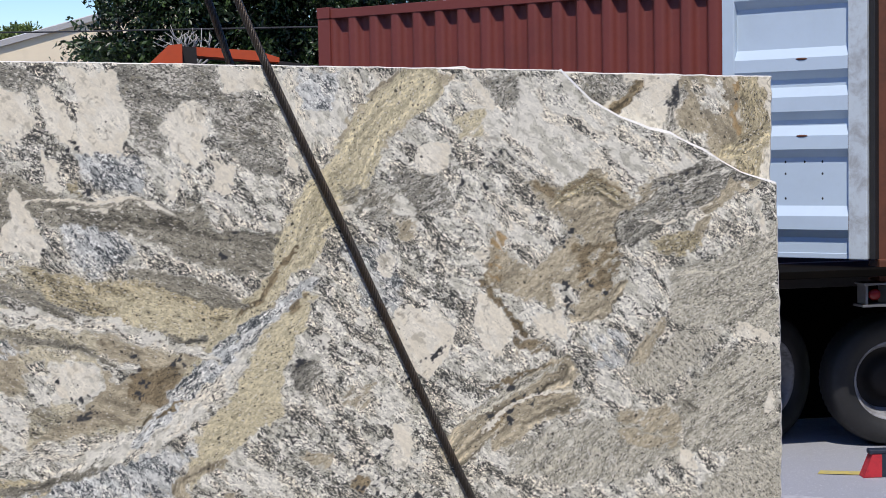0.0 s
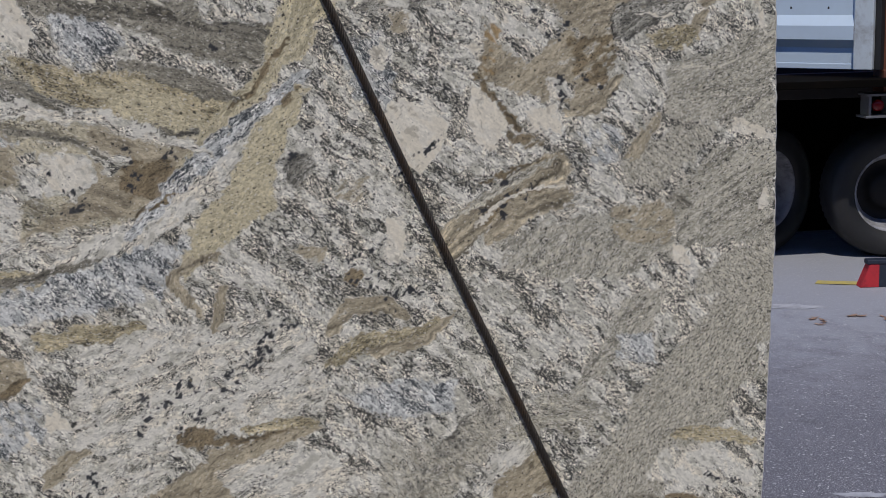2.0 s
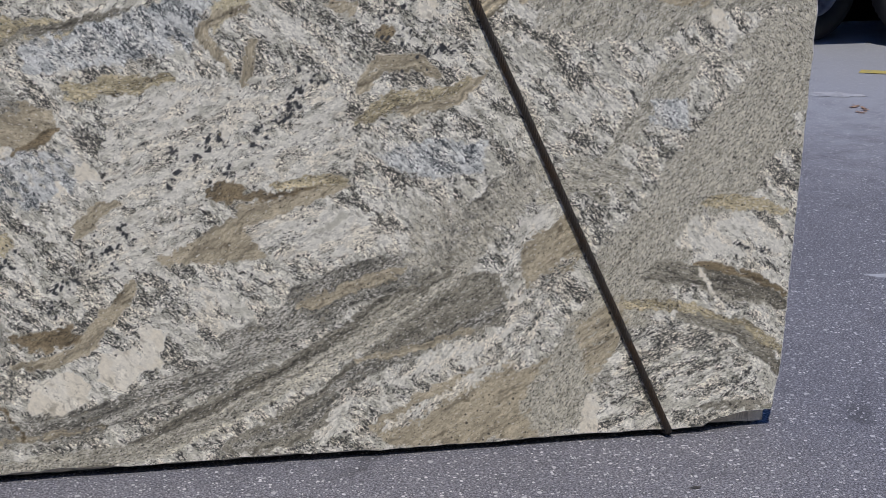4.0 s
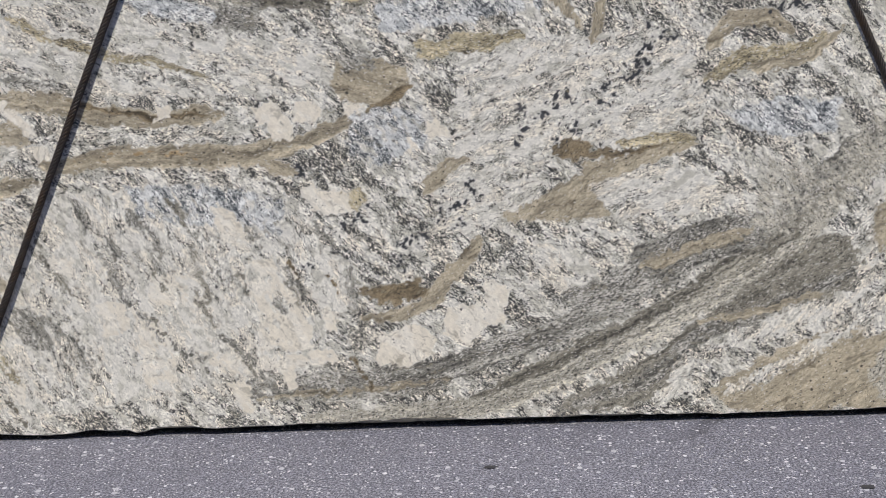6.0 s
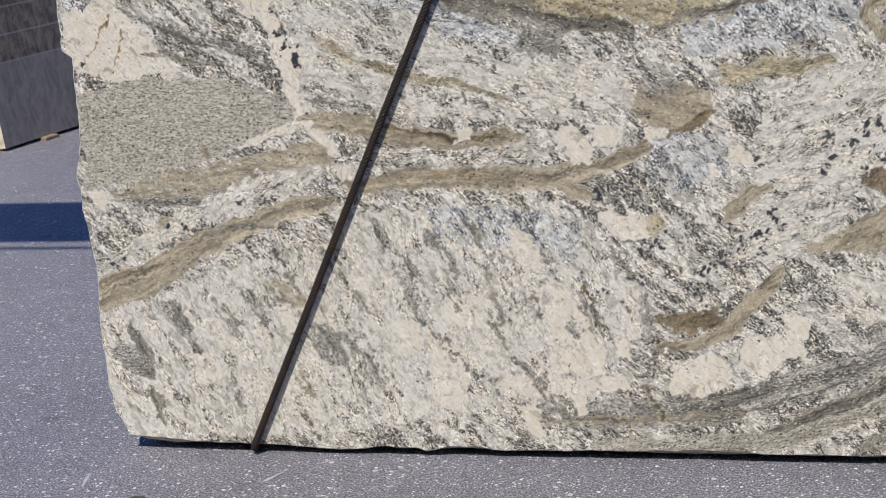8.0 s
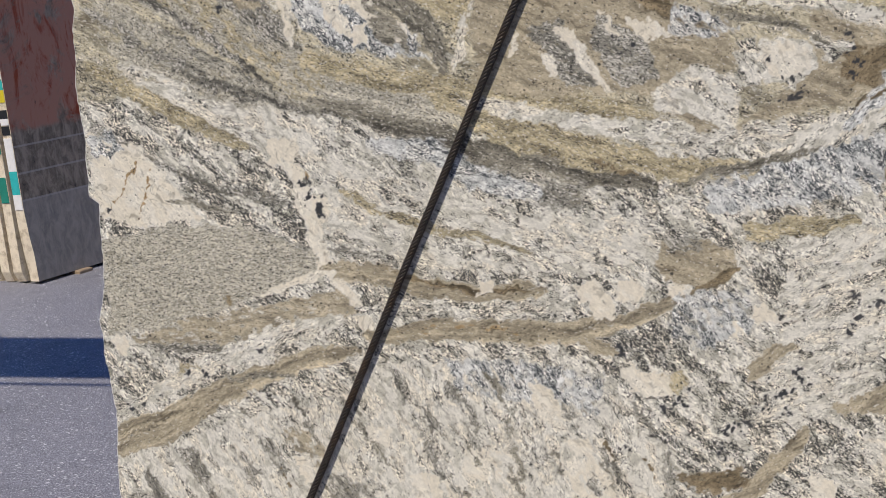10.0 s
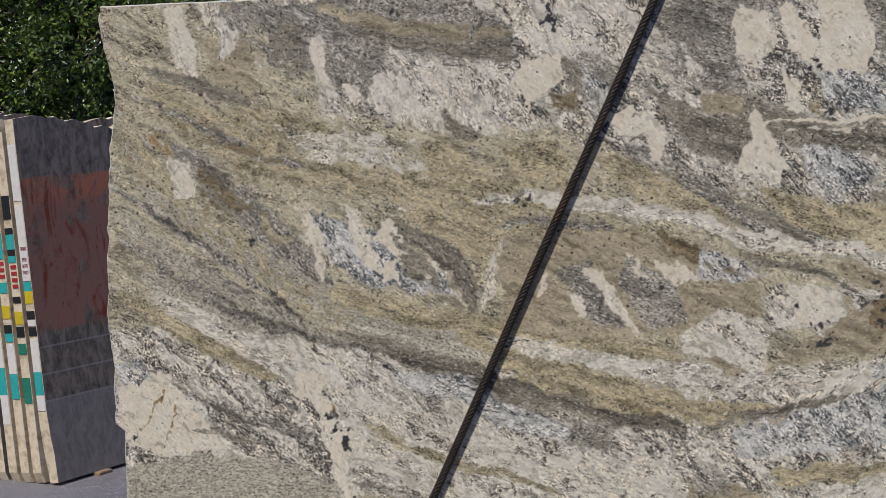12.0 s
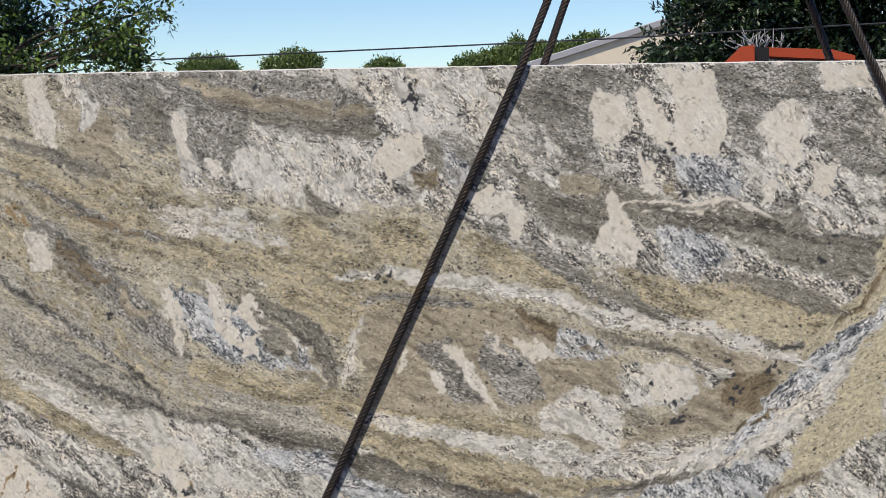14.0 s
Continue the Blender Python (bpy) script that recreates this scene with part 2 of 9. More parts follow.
M_BRISTLE_N = worn("navy_bristles", (0.012, 0.018, 0.035), (0.03, 0.035, 0.05), 0.6, 0, 25, 0.6, 200, 0.6)
M_LEAF_A = leafy("evergreen_leaves", (0.009, 0.026, 0.005), (0.200, 0.295, 0.045))
M_LEAF_B = leafy("dark_leaves", (0.008, 0.018, 0.005), (0.045, 0.080, 0.018))
M_LEAF_P = leafy("pine_needles", (0.070, 0.105, 0.020), (0.170, 0.215, 0.050))
M_DRY = worn("dry_leaf", (0.52, 0.36, 0.27), (0.30, 0.18, 0.12), 0.8, 0, 30, 0.6, 150, 0.2)
M_WOOD = worn("grey_timber", (0.34, 0.25, 0.16), (0.16, 0.11, 0.07), 0.85, 0, 10, 0.7, 80, 0.4)
M_CABLE = worn("overhead_cable", (0.03, 0.03, 0.032), (0.05, 0.05, 0.05), 0.6, 0, 4, 0.4, 20, 0.05)
M_TEAL = worn("teal_marking_paint", (0.02, 0.46, 0.44), (0.015, 0.25, 0.24), 0.6, 0, 30, 0.4, 150, 0.1)
M_GREEN = worn("green_marking_paint", (0.01, 0.23, 0.16), (0.008, 0.12, 0.08), 0.6, 0, 30, 0.4, 150, 0.1)
M_MARKY = worn("yellow_marking_paint", (0.70, 0.55, 0.02), (0.45, 0.33, 0.02), 0.6, 0, 30, 0.4, 150, 0.1)
M_MARKW = worn("white_marking_paint", (0.84, 0.82, 0.78), (0.5, 0.48, 0.44), 0.6, 0, 30, 0.3, 150, 0.1)
M_INK = worn("black_marking_paint", (0.012, 0.012, 0.013), (0.03, 0.03, 0.03), 0.5, 0, 30, 0.4, 150, 0.1)
M_REDINK = worn("red_marker_ink", (0.45, 0.03, 0.03), (0.3, 0.02, 0.02), 0.6, 0, 30, 0.4, 150, 0.1)
# Dark finish of the unseen wall that blocks sky light.
M_SKYBLOCK = worn("sky_blocker_grey", (0.10, 0.095, 0.09), (0.06, 0.056, 0.053), 0.7, 0, 1.2, 0.5, 20, 0.05)
M_EDGE = worn("cream_sawn_stone", (0.82, 0.71, 0.53), (0.30, 0.21, 0.11), 0.75, 0, 22, 0.7, 160, 0.3)




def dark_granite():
    """Polished grey stone with pale lines; rusty pink band is a painted-in reflection."""
    m, nt, b = nodes_of("granite_painted_reflection")
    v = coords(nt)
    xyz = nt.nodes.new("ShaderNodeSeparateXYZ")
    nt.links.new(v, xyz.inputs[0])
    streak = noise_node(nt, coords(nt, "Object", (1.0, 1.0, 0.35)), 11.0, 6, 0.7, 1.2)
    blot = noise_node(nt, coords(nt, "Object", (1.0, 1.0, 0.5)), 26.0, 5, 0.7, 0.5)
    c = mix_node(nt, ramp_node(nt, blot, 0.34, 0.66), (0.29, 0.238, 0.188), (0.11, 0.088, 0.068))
    # Reflected surroundings put into the colour as pink, rose and salmon zones.
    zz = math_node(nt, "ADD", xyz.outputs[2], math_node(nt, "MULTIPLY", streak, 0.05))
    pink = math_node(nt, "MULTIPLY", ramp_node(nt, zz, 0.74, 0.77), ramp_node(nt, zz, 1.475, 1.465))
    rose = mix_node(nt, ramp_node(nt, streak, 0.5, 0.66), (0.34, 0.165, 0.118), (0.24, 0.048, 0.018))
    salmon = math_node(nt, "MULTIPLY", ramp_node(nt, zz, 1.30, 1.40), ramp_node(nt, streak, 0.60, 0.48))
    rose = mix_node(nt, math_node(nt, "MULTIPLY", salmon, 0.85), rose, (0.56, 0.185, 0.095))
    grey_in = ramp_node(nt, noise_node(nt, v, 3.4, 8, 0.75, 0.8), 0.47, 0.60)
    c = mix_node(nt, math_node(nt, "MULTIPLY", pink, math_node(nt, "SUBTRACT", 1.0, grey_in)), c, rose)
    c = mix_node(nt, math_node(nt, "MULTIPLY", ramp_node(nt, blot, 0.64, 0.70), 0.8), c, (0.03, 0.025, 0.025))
    # Pale level lines at three heights.
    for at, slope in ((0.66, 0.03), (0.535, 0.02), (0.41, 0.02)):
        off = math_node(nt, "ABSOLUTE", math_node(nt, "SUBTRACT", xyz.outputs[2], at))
        pale_line = math_node(nt, "LESS_THAN", off, 0.0045)
        c = mix_node(nt, math_node(nt, "MULTIPLY", pale_line, 0.45), c, (0.42, 0.40, 0.38))
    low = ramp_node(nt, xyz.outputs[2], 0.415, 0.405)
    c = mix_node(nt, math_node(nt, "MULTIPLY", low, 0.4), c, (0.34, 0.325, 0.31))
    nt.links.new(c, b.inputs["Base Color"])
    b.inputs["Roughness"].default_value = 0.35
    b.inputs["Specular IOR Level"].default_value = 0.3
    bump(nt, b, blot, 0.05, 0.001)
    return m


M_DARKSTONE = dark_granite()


# ---- mesh helpers ----
def mesh_of(name, bm, mat, smooth=False):
    me = bpy.data.meshes.new(name)
    bm.normal_update()
    bm.to_mesh(me)
    bm.free()
    for m in (mat if isinstance(mat, (list, tuple)) else [mat]):
        me.materials.append(m)
    if smooth:
        me.polygons.foreach_set("use_smooth", [True] * len(me.polygons))
    return me


def part(name, bm, mat, parent=None, label="", smooth=False):
    ob = new(name, mesh_of(name, bm, mat, smooth))
    if parent is not None:
        ob.parent = parent
        ob.matrix_parent_inverse = parent.matrix_basis.inverted()
    return tagged(ob, label)


def empty(name, at, label, category, group=""):
    ob = new(name)
    ob.empty_display_size = 0.1
    ob.matrix_basis = Matrix.Translation(at)
    return tagged(ob, label, category, group)


def box(bm, lo, hi, m=None, bevel=0.0):
    """A box from lo to hi, moved by m, with its edges rounded off by bevel."""
    c = [(a + b) / 2 for a, b in zip(lo, hi)]
    s = [abs(b - a) for a, b in zip(lo, hi)]
    r = bmesh.ops.create_cube(bm, size=1.0, matrix=Matrix.Translation(c) @ Matrix.Diagonal((*s, 1)))
    vs = r["verts"]
    if bevel:
        es = list({e for v in vs for e in v.link_edges})
        out = bmesh.ops.bevel(bm, geom=es, offset=bevel, segments=2, affect="EDGES", profile=0.5)
        vs = list({v for f in out["faces"] for v in f.verts} | {v for v in vs if v.is_valid})
    if m is not None:
        bmesh.ops.transform(bm, matrix=m, verts=vs)
    return vs


def tube(bm, pts, radii, sides=8, cap=True):
    """A round bar along pts."""
    pts = [Vector(p) for p in pts]
    rings = []
    side = None
    for i, p in enumerate(pts):
        d = (pts[min(i + 1, len(pts) - 1)] - pts[max(i - 1, 0)]).normalized()
        if side is None:
            side = d.orthogonal().normalized()
        side = (side - d * side.dot(d)).normalized()
        up = d.cross(side)
        r = radii[i] if isinstance(radii, (list, tuple)) else radii
        rings.append([bm.verts.new(p + (side * math.cos(a) + up * math.sin(a)) * r)
                      for a in (2 * math.pi * k / sides for k in range(sides))])
    for a, b in zip(rings, rings[1:]):
        for k in range(sides):
            bm.faces.new((a[k], a[(k + 1) % sides], b[(k + 1) % sides], b[k]))
    if cap:
        bm.faces.new(rings[0][::-1])
        bm.faces.new(rings[-1])


def lathe(bm, profile, m, steps=40):
    """Turns (radius, along) pairs round the local y axis."""
    rings = []
    for r, y in profile:
        rings.append([bm.verts.new(m @ Vector((r * math.cos(2 * math.pi * k / steps), y, r * math.sin(2 * math.pi * k / steps))))
                      for k in range(steps)])
    for a, b in zip(rings, rings[1:]):
        for k in range(steps):
            bm.faces.new((a[k], b[k], b[(k + 1) % steps], a[(k + 1) % steps]))


def prism(bm, outline, y0, y1, m=None):
    """An outline in x, z drawn out from y0 to y1."""
    a = [bm.verts.new((x, y0, z)) for x, z in outline]
    b = [bm.verts.new((x, y1, z)) for x, z in outline]
    n = len(a)
    bm.faces.new(a)
    bm.faces.new(b[::-1])
    for i in range(n):
        bm.faces.new((a[i], b[i], b[(i + 1) % n], a[(i + 1) % n]))
    if m is not None:
        bmesh.ops.transform(bm, matrix=m, verts=a + b)


# ---- unseen wall behind the camera, added to cut sky fill ----
bm = bmesh.new()
box(bm, (-30, -9.0, 0), (30, -8.6, 6.8))
box(bm, (-30.2, -9.1, 6.8), (30.2, -8.5, 7.05))
tagged(part("sky_blocker_wall", bm, M_SKYBLOCK), "unseen dark grey wall added behind the camera to block sky light", "wall", kind="structure")

# ---- ground ----
GROUND = 0.010
bm = bmesh.new()
for x0, x1, y0, y1 in ((-400, 400, -400, 400),):
    bm.faces.new([bm.verts.new(p) for p in ((x0, y0, GROUND), (x1, y0, GROUND), (x1, y1, GROUND), (x0, y1, GROUND))])
tagged(part("ground", bm, M_ASPHALT), "worn grey asphalt yard with pale stone chips", "ground", kind="structure")
PITCH = 0.0024


# ---- the stone ----
def lattice_noise(x, z, seed):
    """Smooth noise in 0 to 1 on a lattice of unit steps."""
    table = np.random.RandomState(seed).rand(256, 256).astype(np.float32)
    xi, zi = np.floor(x).astype(np.int64), np.floor(z).astype(np.int64)
    fx, fz = (x - xi).astype(np.float32), (z - zi).astype(np.float32)
    fx, fz = fx * fx * (3 - 2 * fx), fz * fz * (3 - 2 * fz)
    xi, zi = xi & 255, zi & 255
    xj, zj = (xi + 1) & 255, (zi + 1) & 255
    return (table[xi, zi] * (1 - fx) + table[xj, zi] * fx) * (1 - fz) + (table[xi, zj] * (1 - fx) + table[xj, zj] * fx) * fz


def layered(x, z, scale, octaves, seed):
    total, weight, amp = 0, 0, 1.0
    for o in range(octaves):
        total = total + amp * lattice_noise(x * scale * 2 ** o + 13.7 * o, z * scale * 2 ** o + 7.1 * o, seed + o)
        weight += amp
        amp *= 0.55
    return total / weight


def step(a, lo, hi):
    t = np.clip((a - lo) / (hi - lo), 0, 1)
    return t * t * (3 - 2 * t)


def turned(x, z, degrees, along, across):
    """Coordinates turned to a flow direction and stretched along it."""
    c, s = math.cos(radians(degrees)), math.sin(radians(degrees))
    return (x * c + z * s) * along, (-x * s + z * c) * across


def between(a, b, t):
    return a + (b - a) * t[:, None]


def rgb(*c):
    return np.array(c, dtype=np.float32)


CREAM, WHITE, BLUE = rgb(0.76, 0.690, 0.570), rgb(0.78, 0.738, 0.652), rgb(0.145, 0.165, 0.175)
GREY, OLIVE, TAN = rgb(0.255, 0.240, 0.203), rgb(0.50, 0.425, 0.275), rgb(0.41, 0.35, 0.25)
BROWN, BLACK, OCHRE = rgb(0.20, 0.155, 0.095), rgb(0.035, 0.036, 0.04), rgb(0.34, 0.235, 0.12)


class Stone:
    """The mineral zones of one slab face, painted zone over zone as the rock grew."""

    def __init__(self, x, z, seed):
        self.seed = seed
        self.x0, self.z0 = x, z
        big = layered(x, z, 9, 3, seed + 50) - 0.5, layered(x, z, 9, 3, seed + 60) - 0.5
        small = layered(x, z, 70, 2, seed + 70) - 0.5, layered(x, z, 70, 2, seed + 80) - 0.5
        mid = layered(x, z, 26, 2, seed + 65) - 0.5, layered(x, z, 26, 2, seed + 75) - 0.5
        self.x = x + 0.020 * big[0] + 0.016 * mid[0] + 0.012 * small[0]
        self.z = z + 0.020 * big[1] + 0.016 * mid[1] + 0.012 * small[1]
        self.jag = 0.55 * (layered(x, z, 38, 2, seed + 95) - 0.5) + 1.0 * (layered(x, z, 150, 2, seed + 90) - 0.5)
        self.rgb = np.zeros((len(x), 3), np.float32)
        self.mica = np.zeros(len(x), np.float32)
        self.pale = np.zeros(len(x), np.float32)
        self.cool = np.zeros(len(x), np.float32)
        self.lean = np.full(len(x), 0.5, np.float32)

    def mineral(self, kind, i, lean):
        """Colour, mica and pale flecks of a kind of rock at the points i, its grain leaning by so many degrees."""
        x, z, s = self.x0[i], self.z0[i], self.seed
        fx, fz = turned(self.x[i], self.z[i], lean, 0.45, 1.0)
        a = layered(fx, fz, 105, 3, s + 1)
        b = layered(fx, fz, 42, 3, s + 5)
        c = layered(x, z, 190, 2, s + 9)
        soft = layered(x, z, 14, 3, s + 12)
        one = np.ones(len(x), np.float32)
        def flat(*c):
            return rgb(*c) + np.zeros((len(x), 3), np.float32)

        if kind == "cream":
            col = between(CREAM * 0.92, CREAM * 1.05, soft)
            rift = np.abs(layered(fx, fz, 38, 3, s + 15) - 0.5)
            crack = step(rift, 0.020, 0.006) * step(soft, 0.42, 0.54)
            col = between(col, WHITE + 0 * col, step(b, 0.46, 0.54) * 0.45)
            return between(col, flat(0.34, 0.30, 0.23), np.maximum(crack * 0.75, step(a, 0.70, 0.74) * 0.5)), (0.06 + 0.16 * step(b, 0.60, 0.68)).astype(np.float32), 0.0 * one, 0 * one
        if kind in ("pepper", "blue", "white"):
            r = {"pepper": 0.46, "blue": 0.45, "white": 0.25}[kind]
            base = rgb(0.69, 0.68, 0.65) if kind == "blue" else WHITE * 0.96
            col = between(base * 0.88, base * 1.02, soft)
            col = between(col, CREAM * 0.97 + 0 * col, step(b, 0.50, 0.60) * (0.25 if kind == "blue" else 0.8))
            mid = flat(0.36, 0.368, 0.355) if kind == "blue" else flat(0.40, 0.378, 0.305)
            cut = {"pepper": 0.435, "blue": 0.44, "white": 0.405}[kind]
            dull = step(0.55 * a + 0.45 * b, cut + 0.01, cut - 0.012)
            col = between(col, mid, dull * 0.6)
            sx, sz = turned(self.x[i], self.z[i], lean, 0.24, 1.0)
            seam = step(layered(sx, sz, 52, 3, s + 19), 0.52, 0.60)
            mica = r + 1.0 * (b - 0.5) + 0.30 * seam + 0.18 * dull
            return col, np.clip(mica, 0.05, 0.82).astype(np.float32), 0.2 * one, (0.9 if kind == "blue" else 0.3) * one
        if kind == "grey":
            col = between(GREY * 0.80, GREY * 1.35, b)
            return col, 0.52 * one, np.clip(0.74 + 1.3 * (b - 0.5), 0, 0.95).astype(np.float32), 0.15 * one
        if kind == "slate":
            col = between(flat(0.182, 0.165, 0.130), flat(0.34, 0.312, 0.248), b)
            return col, 0.46 * one, 0.52 * one, 0.15 * one
        if kind == "ash":
            col = between(flat(0.37, 0.342, 0.272), flat(0.50, 0.464, 0.375), b)
            return col, np.clip(0.43 + 0.6 * (a - 0.5), 0, 1).astype(np.float32), 0.74 * one, 0.15 * one
        if kind == "straw":
            return between(flat(0.50, 0.435, 0.290), flat(0.62, 0.545, 0.375), 0.5 * a + 0.5 * soft), 0.36 * one, 0.50 * one, 0 * one
        if kind == "beige":
            col = between(flat(0.45, 0.395, 0.275), flat(0.60, 0.54, 0.400), 0.5 * a + 0.5 * b)
            return col, np.clip(0.46 + 0.8 * (b - 0.5), 0, 1).astype(np.float32), 0.56 * one, 0.1 * one
        if kind == "olive":
            col = between(OLIVE * 0.85, OLIVE * 1.12, soft)
            col = between(col, flat(0.26, 0.215, 0.13), step(b, 0.52, 0.62) * 0.5)
            return col, np.clip(0.46 + 0.5 * (b - 0.5), 0, 1).astype(np.float32), 0.58 * one, 0.15 * one
        if kind == "tan":
            col = between(TAN * 0.76, TAN * 1.24, b)
            return col, 0.30 * one, 0.42 * one, 0 * one
        if kind == "sand":
            return between(flat(0.44, 0.405, 0.325), flat(0.54, 0.50, 0.41), c), 0.50 * one, 0.62 * one, 0.2 * one
        if kind == "brown":
            return between(BROWN * 0.8, BROWN * 1.5, b), 0.42 * one, 0.2 * one, 0 * one
        if kind == "ochre":
            return between(OCHRE * 0.8, OCHRE * 1.4, a), 0.3 * one, 0.2 * one, 0 * one
        return between(BLACK * 0.8, BLACK * 1.6, c), 0.3 * one, 0.0 * one, 0 * one

    def lay(self, i, mask, kind, lean, shade=None):
        fx, fz = turned(self.x0[i], self.z0[i], lean, 0.5, 1.0)
        grain = (layered(fx, fz, 170 if kind == "black" else 100, 3, self.seed + 23) - (0.66 if kind == "black" and len(i) > 60 else 0.5)) * 1.55
        mask = (0.85 * step(mask + grain, 0.42, 0.58) + 0.15 * mask).astype(np.float32)
        col, mica, pale, cool = self.mineral(kind, i, lean)
        if kind in ("olive", "tan", "grey", "slate", "brown", "ash", "beige"):
            sx, sz = turned(self.x[i], self.z[i], lean, 0.08, 1.0)
            wisp = layered(sx, sz, 130, 3, self.seed + 17)
            col = col * (1 + (0.6 if kind in ("olive", "tan") else 0.75) * (wisp - 0.5))[:, None] * (1 - (0.25 if kind in ("olive", "tan") else 0.35) * step(wisp, 0.40, 0.31))[:, None]
        if kind in ("olive", "beige", "sand", "white", "tan"):
            # thin dark foliation lines that follow the flow
            lx, lz = turned(self.x[i], self.z[i], lean, 0.16, 1.0)
            seam = np.abs(layered(lx, lz, 34, 3, self.seed + 41) - 0.5)
            broken = step(layered(self.x0[i], self.z0[i], 22, 2, self.seed + 44), 0.47, 0.56)
            line = step(seam, 0.020, 0.005) * broken * (0.45 if kind in ("sand", "white") else 0.75)
            col = between(col, np.tile(rgb(0.13, 0.105, 0.070), (len(col), 1)), line)
        if shade is not None:
            col = col * shade[:, None]
        self.rgb[i] = self.rgb[i] * (1 - mask[:, None]) + col * mask[:, None]
        self.mica[i] = self.mica[i] * (1 - mask) + mica * mask
        self.pale[i] = self.pale[i] * (1 - mask) + pale * mask
        self.cool[i] = self.cool[i] * (1 - mask) + cool * mask
        self.lean[i] = np.where(mask > 0.5, ((lean + 90) % 180) / 180, self.lean[i])

    def near(self, pts, reach):
        xs, zs = [p[0] for p in pts], [p[1] for p in pts]
        r = reach + 0.04
        return np.nonzero((self.x0 > min(xs) - r) & (self.x0 < max(xs) + r) & (self.z0 > min(zs) - r) & (self.z0 < max(zs) + r))[0]

    def band(self, kind, width, *pts, soft=0.35, lines=0.0, lean=None, jag=0.5, full=1.0, fade=True):
        """A vein along pts; lines: how strongly it is striped along its length."""
        i = self.near(pts, width * (1 + soft))
        if not len(i):
            return
        x, z = self.x[i], self.z[i]
        best, run, side = np.full(len(i), 9.0), np.zeros(len(i)), np.zeros(len(i))
        done = 0.0
        lengths = [math.hypot(b[0] - a[0], b[1] - a[1]) + 1e-6 for a, b in zip(pts, pts[1:])]
        for (ax, az), (bx, bz), ln in zip(pts, pts[1:], lengths):
            t = np.clip(((x - ax) * (bx - ax) + (z - az) * (bz - az)) / ln ** 2, 0, 1)
            ex, ez = x - ax - t * (bx - ax), z - az - t * (bz - az)
            d = np.hypot(ex, ez)
            sgn = np.sign((bx - ax) * (z - az) - (bz - az) * (x - ax))
            hit = d < best
            best, run, side = np.where(hit, d, best), np.where(hit, done + t * ln, run), np.where(hit, d * sgn, side)
            done += ln
        half = width / 2
        if fade:
            u = run / max(done, 1e-6)
            half = half * (0.35 + 0.65 * np.sqrt(np.clip(4 * u * (1 - u), 0, 1)))
        edge = best + self.jag[i] * jag * 0.018
        mask = (1 - step(edge, half * (1 - soft * 0.6), half * (1 + soft))) * full
        shade = None
        if lines:
            st = layered(side * 150 + 40, run * 6, 1.0, 2, self.seed + 31)
            shade = 1 + lines * (st - 0.5) * 3.0
        if lean is None:
            lean = math.degrees(math.atan2(pts[-1][1] - pts[0][1], pts[-1][0] - pts[0][0]))
        keep = mask > 0.004
        self.lay(i[keep], mask[keep].astype(np.float32), kind, lean, None if shade is None else shade[keep].astype(np.float32))

    def patch(self, kind, *pts, soft=0.008, lean=-45, jag=0.6, full=1.0):
        """A zone inside the outline pts."""
        i = self.near(pts, soft * 2)
        if not len(i):
            return
        x, z = self.x[i], self.z[i]
        inside = np.zeros(len(i), bool)
        best = np.full(len(i), 9.0)
        for (ax, az), (bx, bz) in zip(pts, pts[1:] + pts[:1]):
            ln = math.hypot(bx - ax, bz - az) + 1e-9
            t = np.clip(((x - ax) * (bx - ax) + (z - az) * (bz - az)) / ln ** 2, 0, 1)
            best = np.minimum(best, np.hypot(x - ax - t * (bx - ax), z - az - t * (bz - az)))
            cross = (az > z) != (bz > z)
            with np.errstate(divide="ignore", invalid="ignore"):
                inside ^= cross & (x < (bx - ax) * (z - az) / (bz - az + 1e-12) + ax)
        d = np.where(inside, -best, best) + self.jag[i] * jag * 0.02
        soft = soft * 0.6
        mask = (1 - step(d, -soft, soft)) * full
        keep = mask > 0.004
        self.lay(i[keep], mask[keep].astype(np.float32), kind, lean)

    def blob(self, kind, cx, cz, rx, rz, turn=0.0, **more):
        c, s = math.cos(radians(turn)), math.sin(radians(turn))
        ring = []
        for k in range(12):
            a = 2 * math.pi * k / 12
            r = 1 + 0.16 * math.sin(3 * a + 40 * cx) + 0.1 * math.sin(5 * a + 70 * cz)
            u, w = rx * r * math.cos(a), rz * r * math.sin(a)
            ring.append((cx + u * c - w * s, cz + u * s + w * c))
        self.patch(kind, *ring, **more)


def curve_through(knots):
    """A function that runs straight from knot to knot."""
    a, b = [k[0] for k in knots], [k[1] for k in knots]
    return lambda v: np.interp(v, a, b)


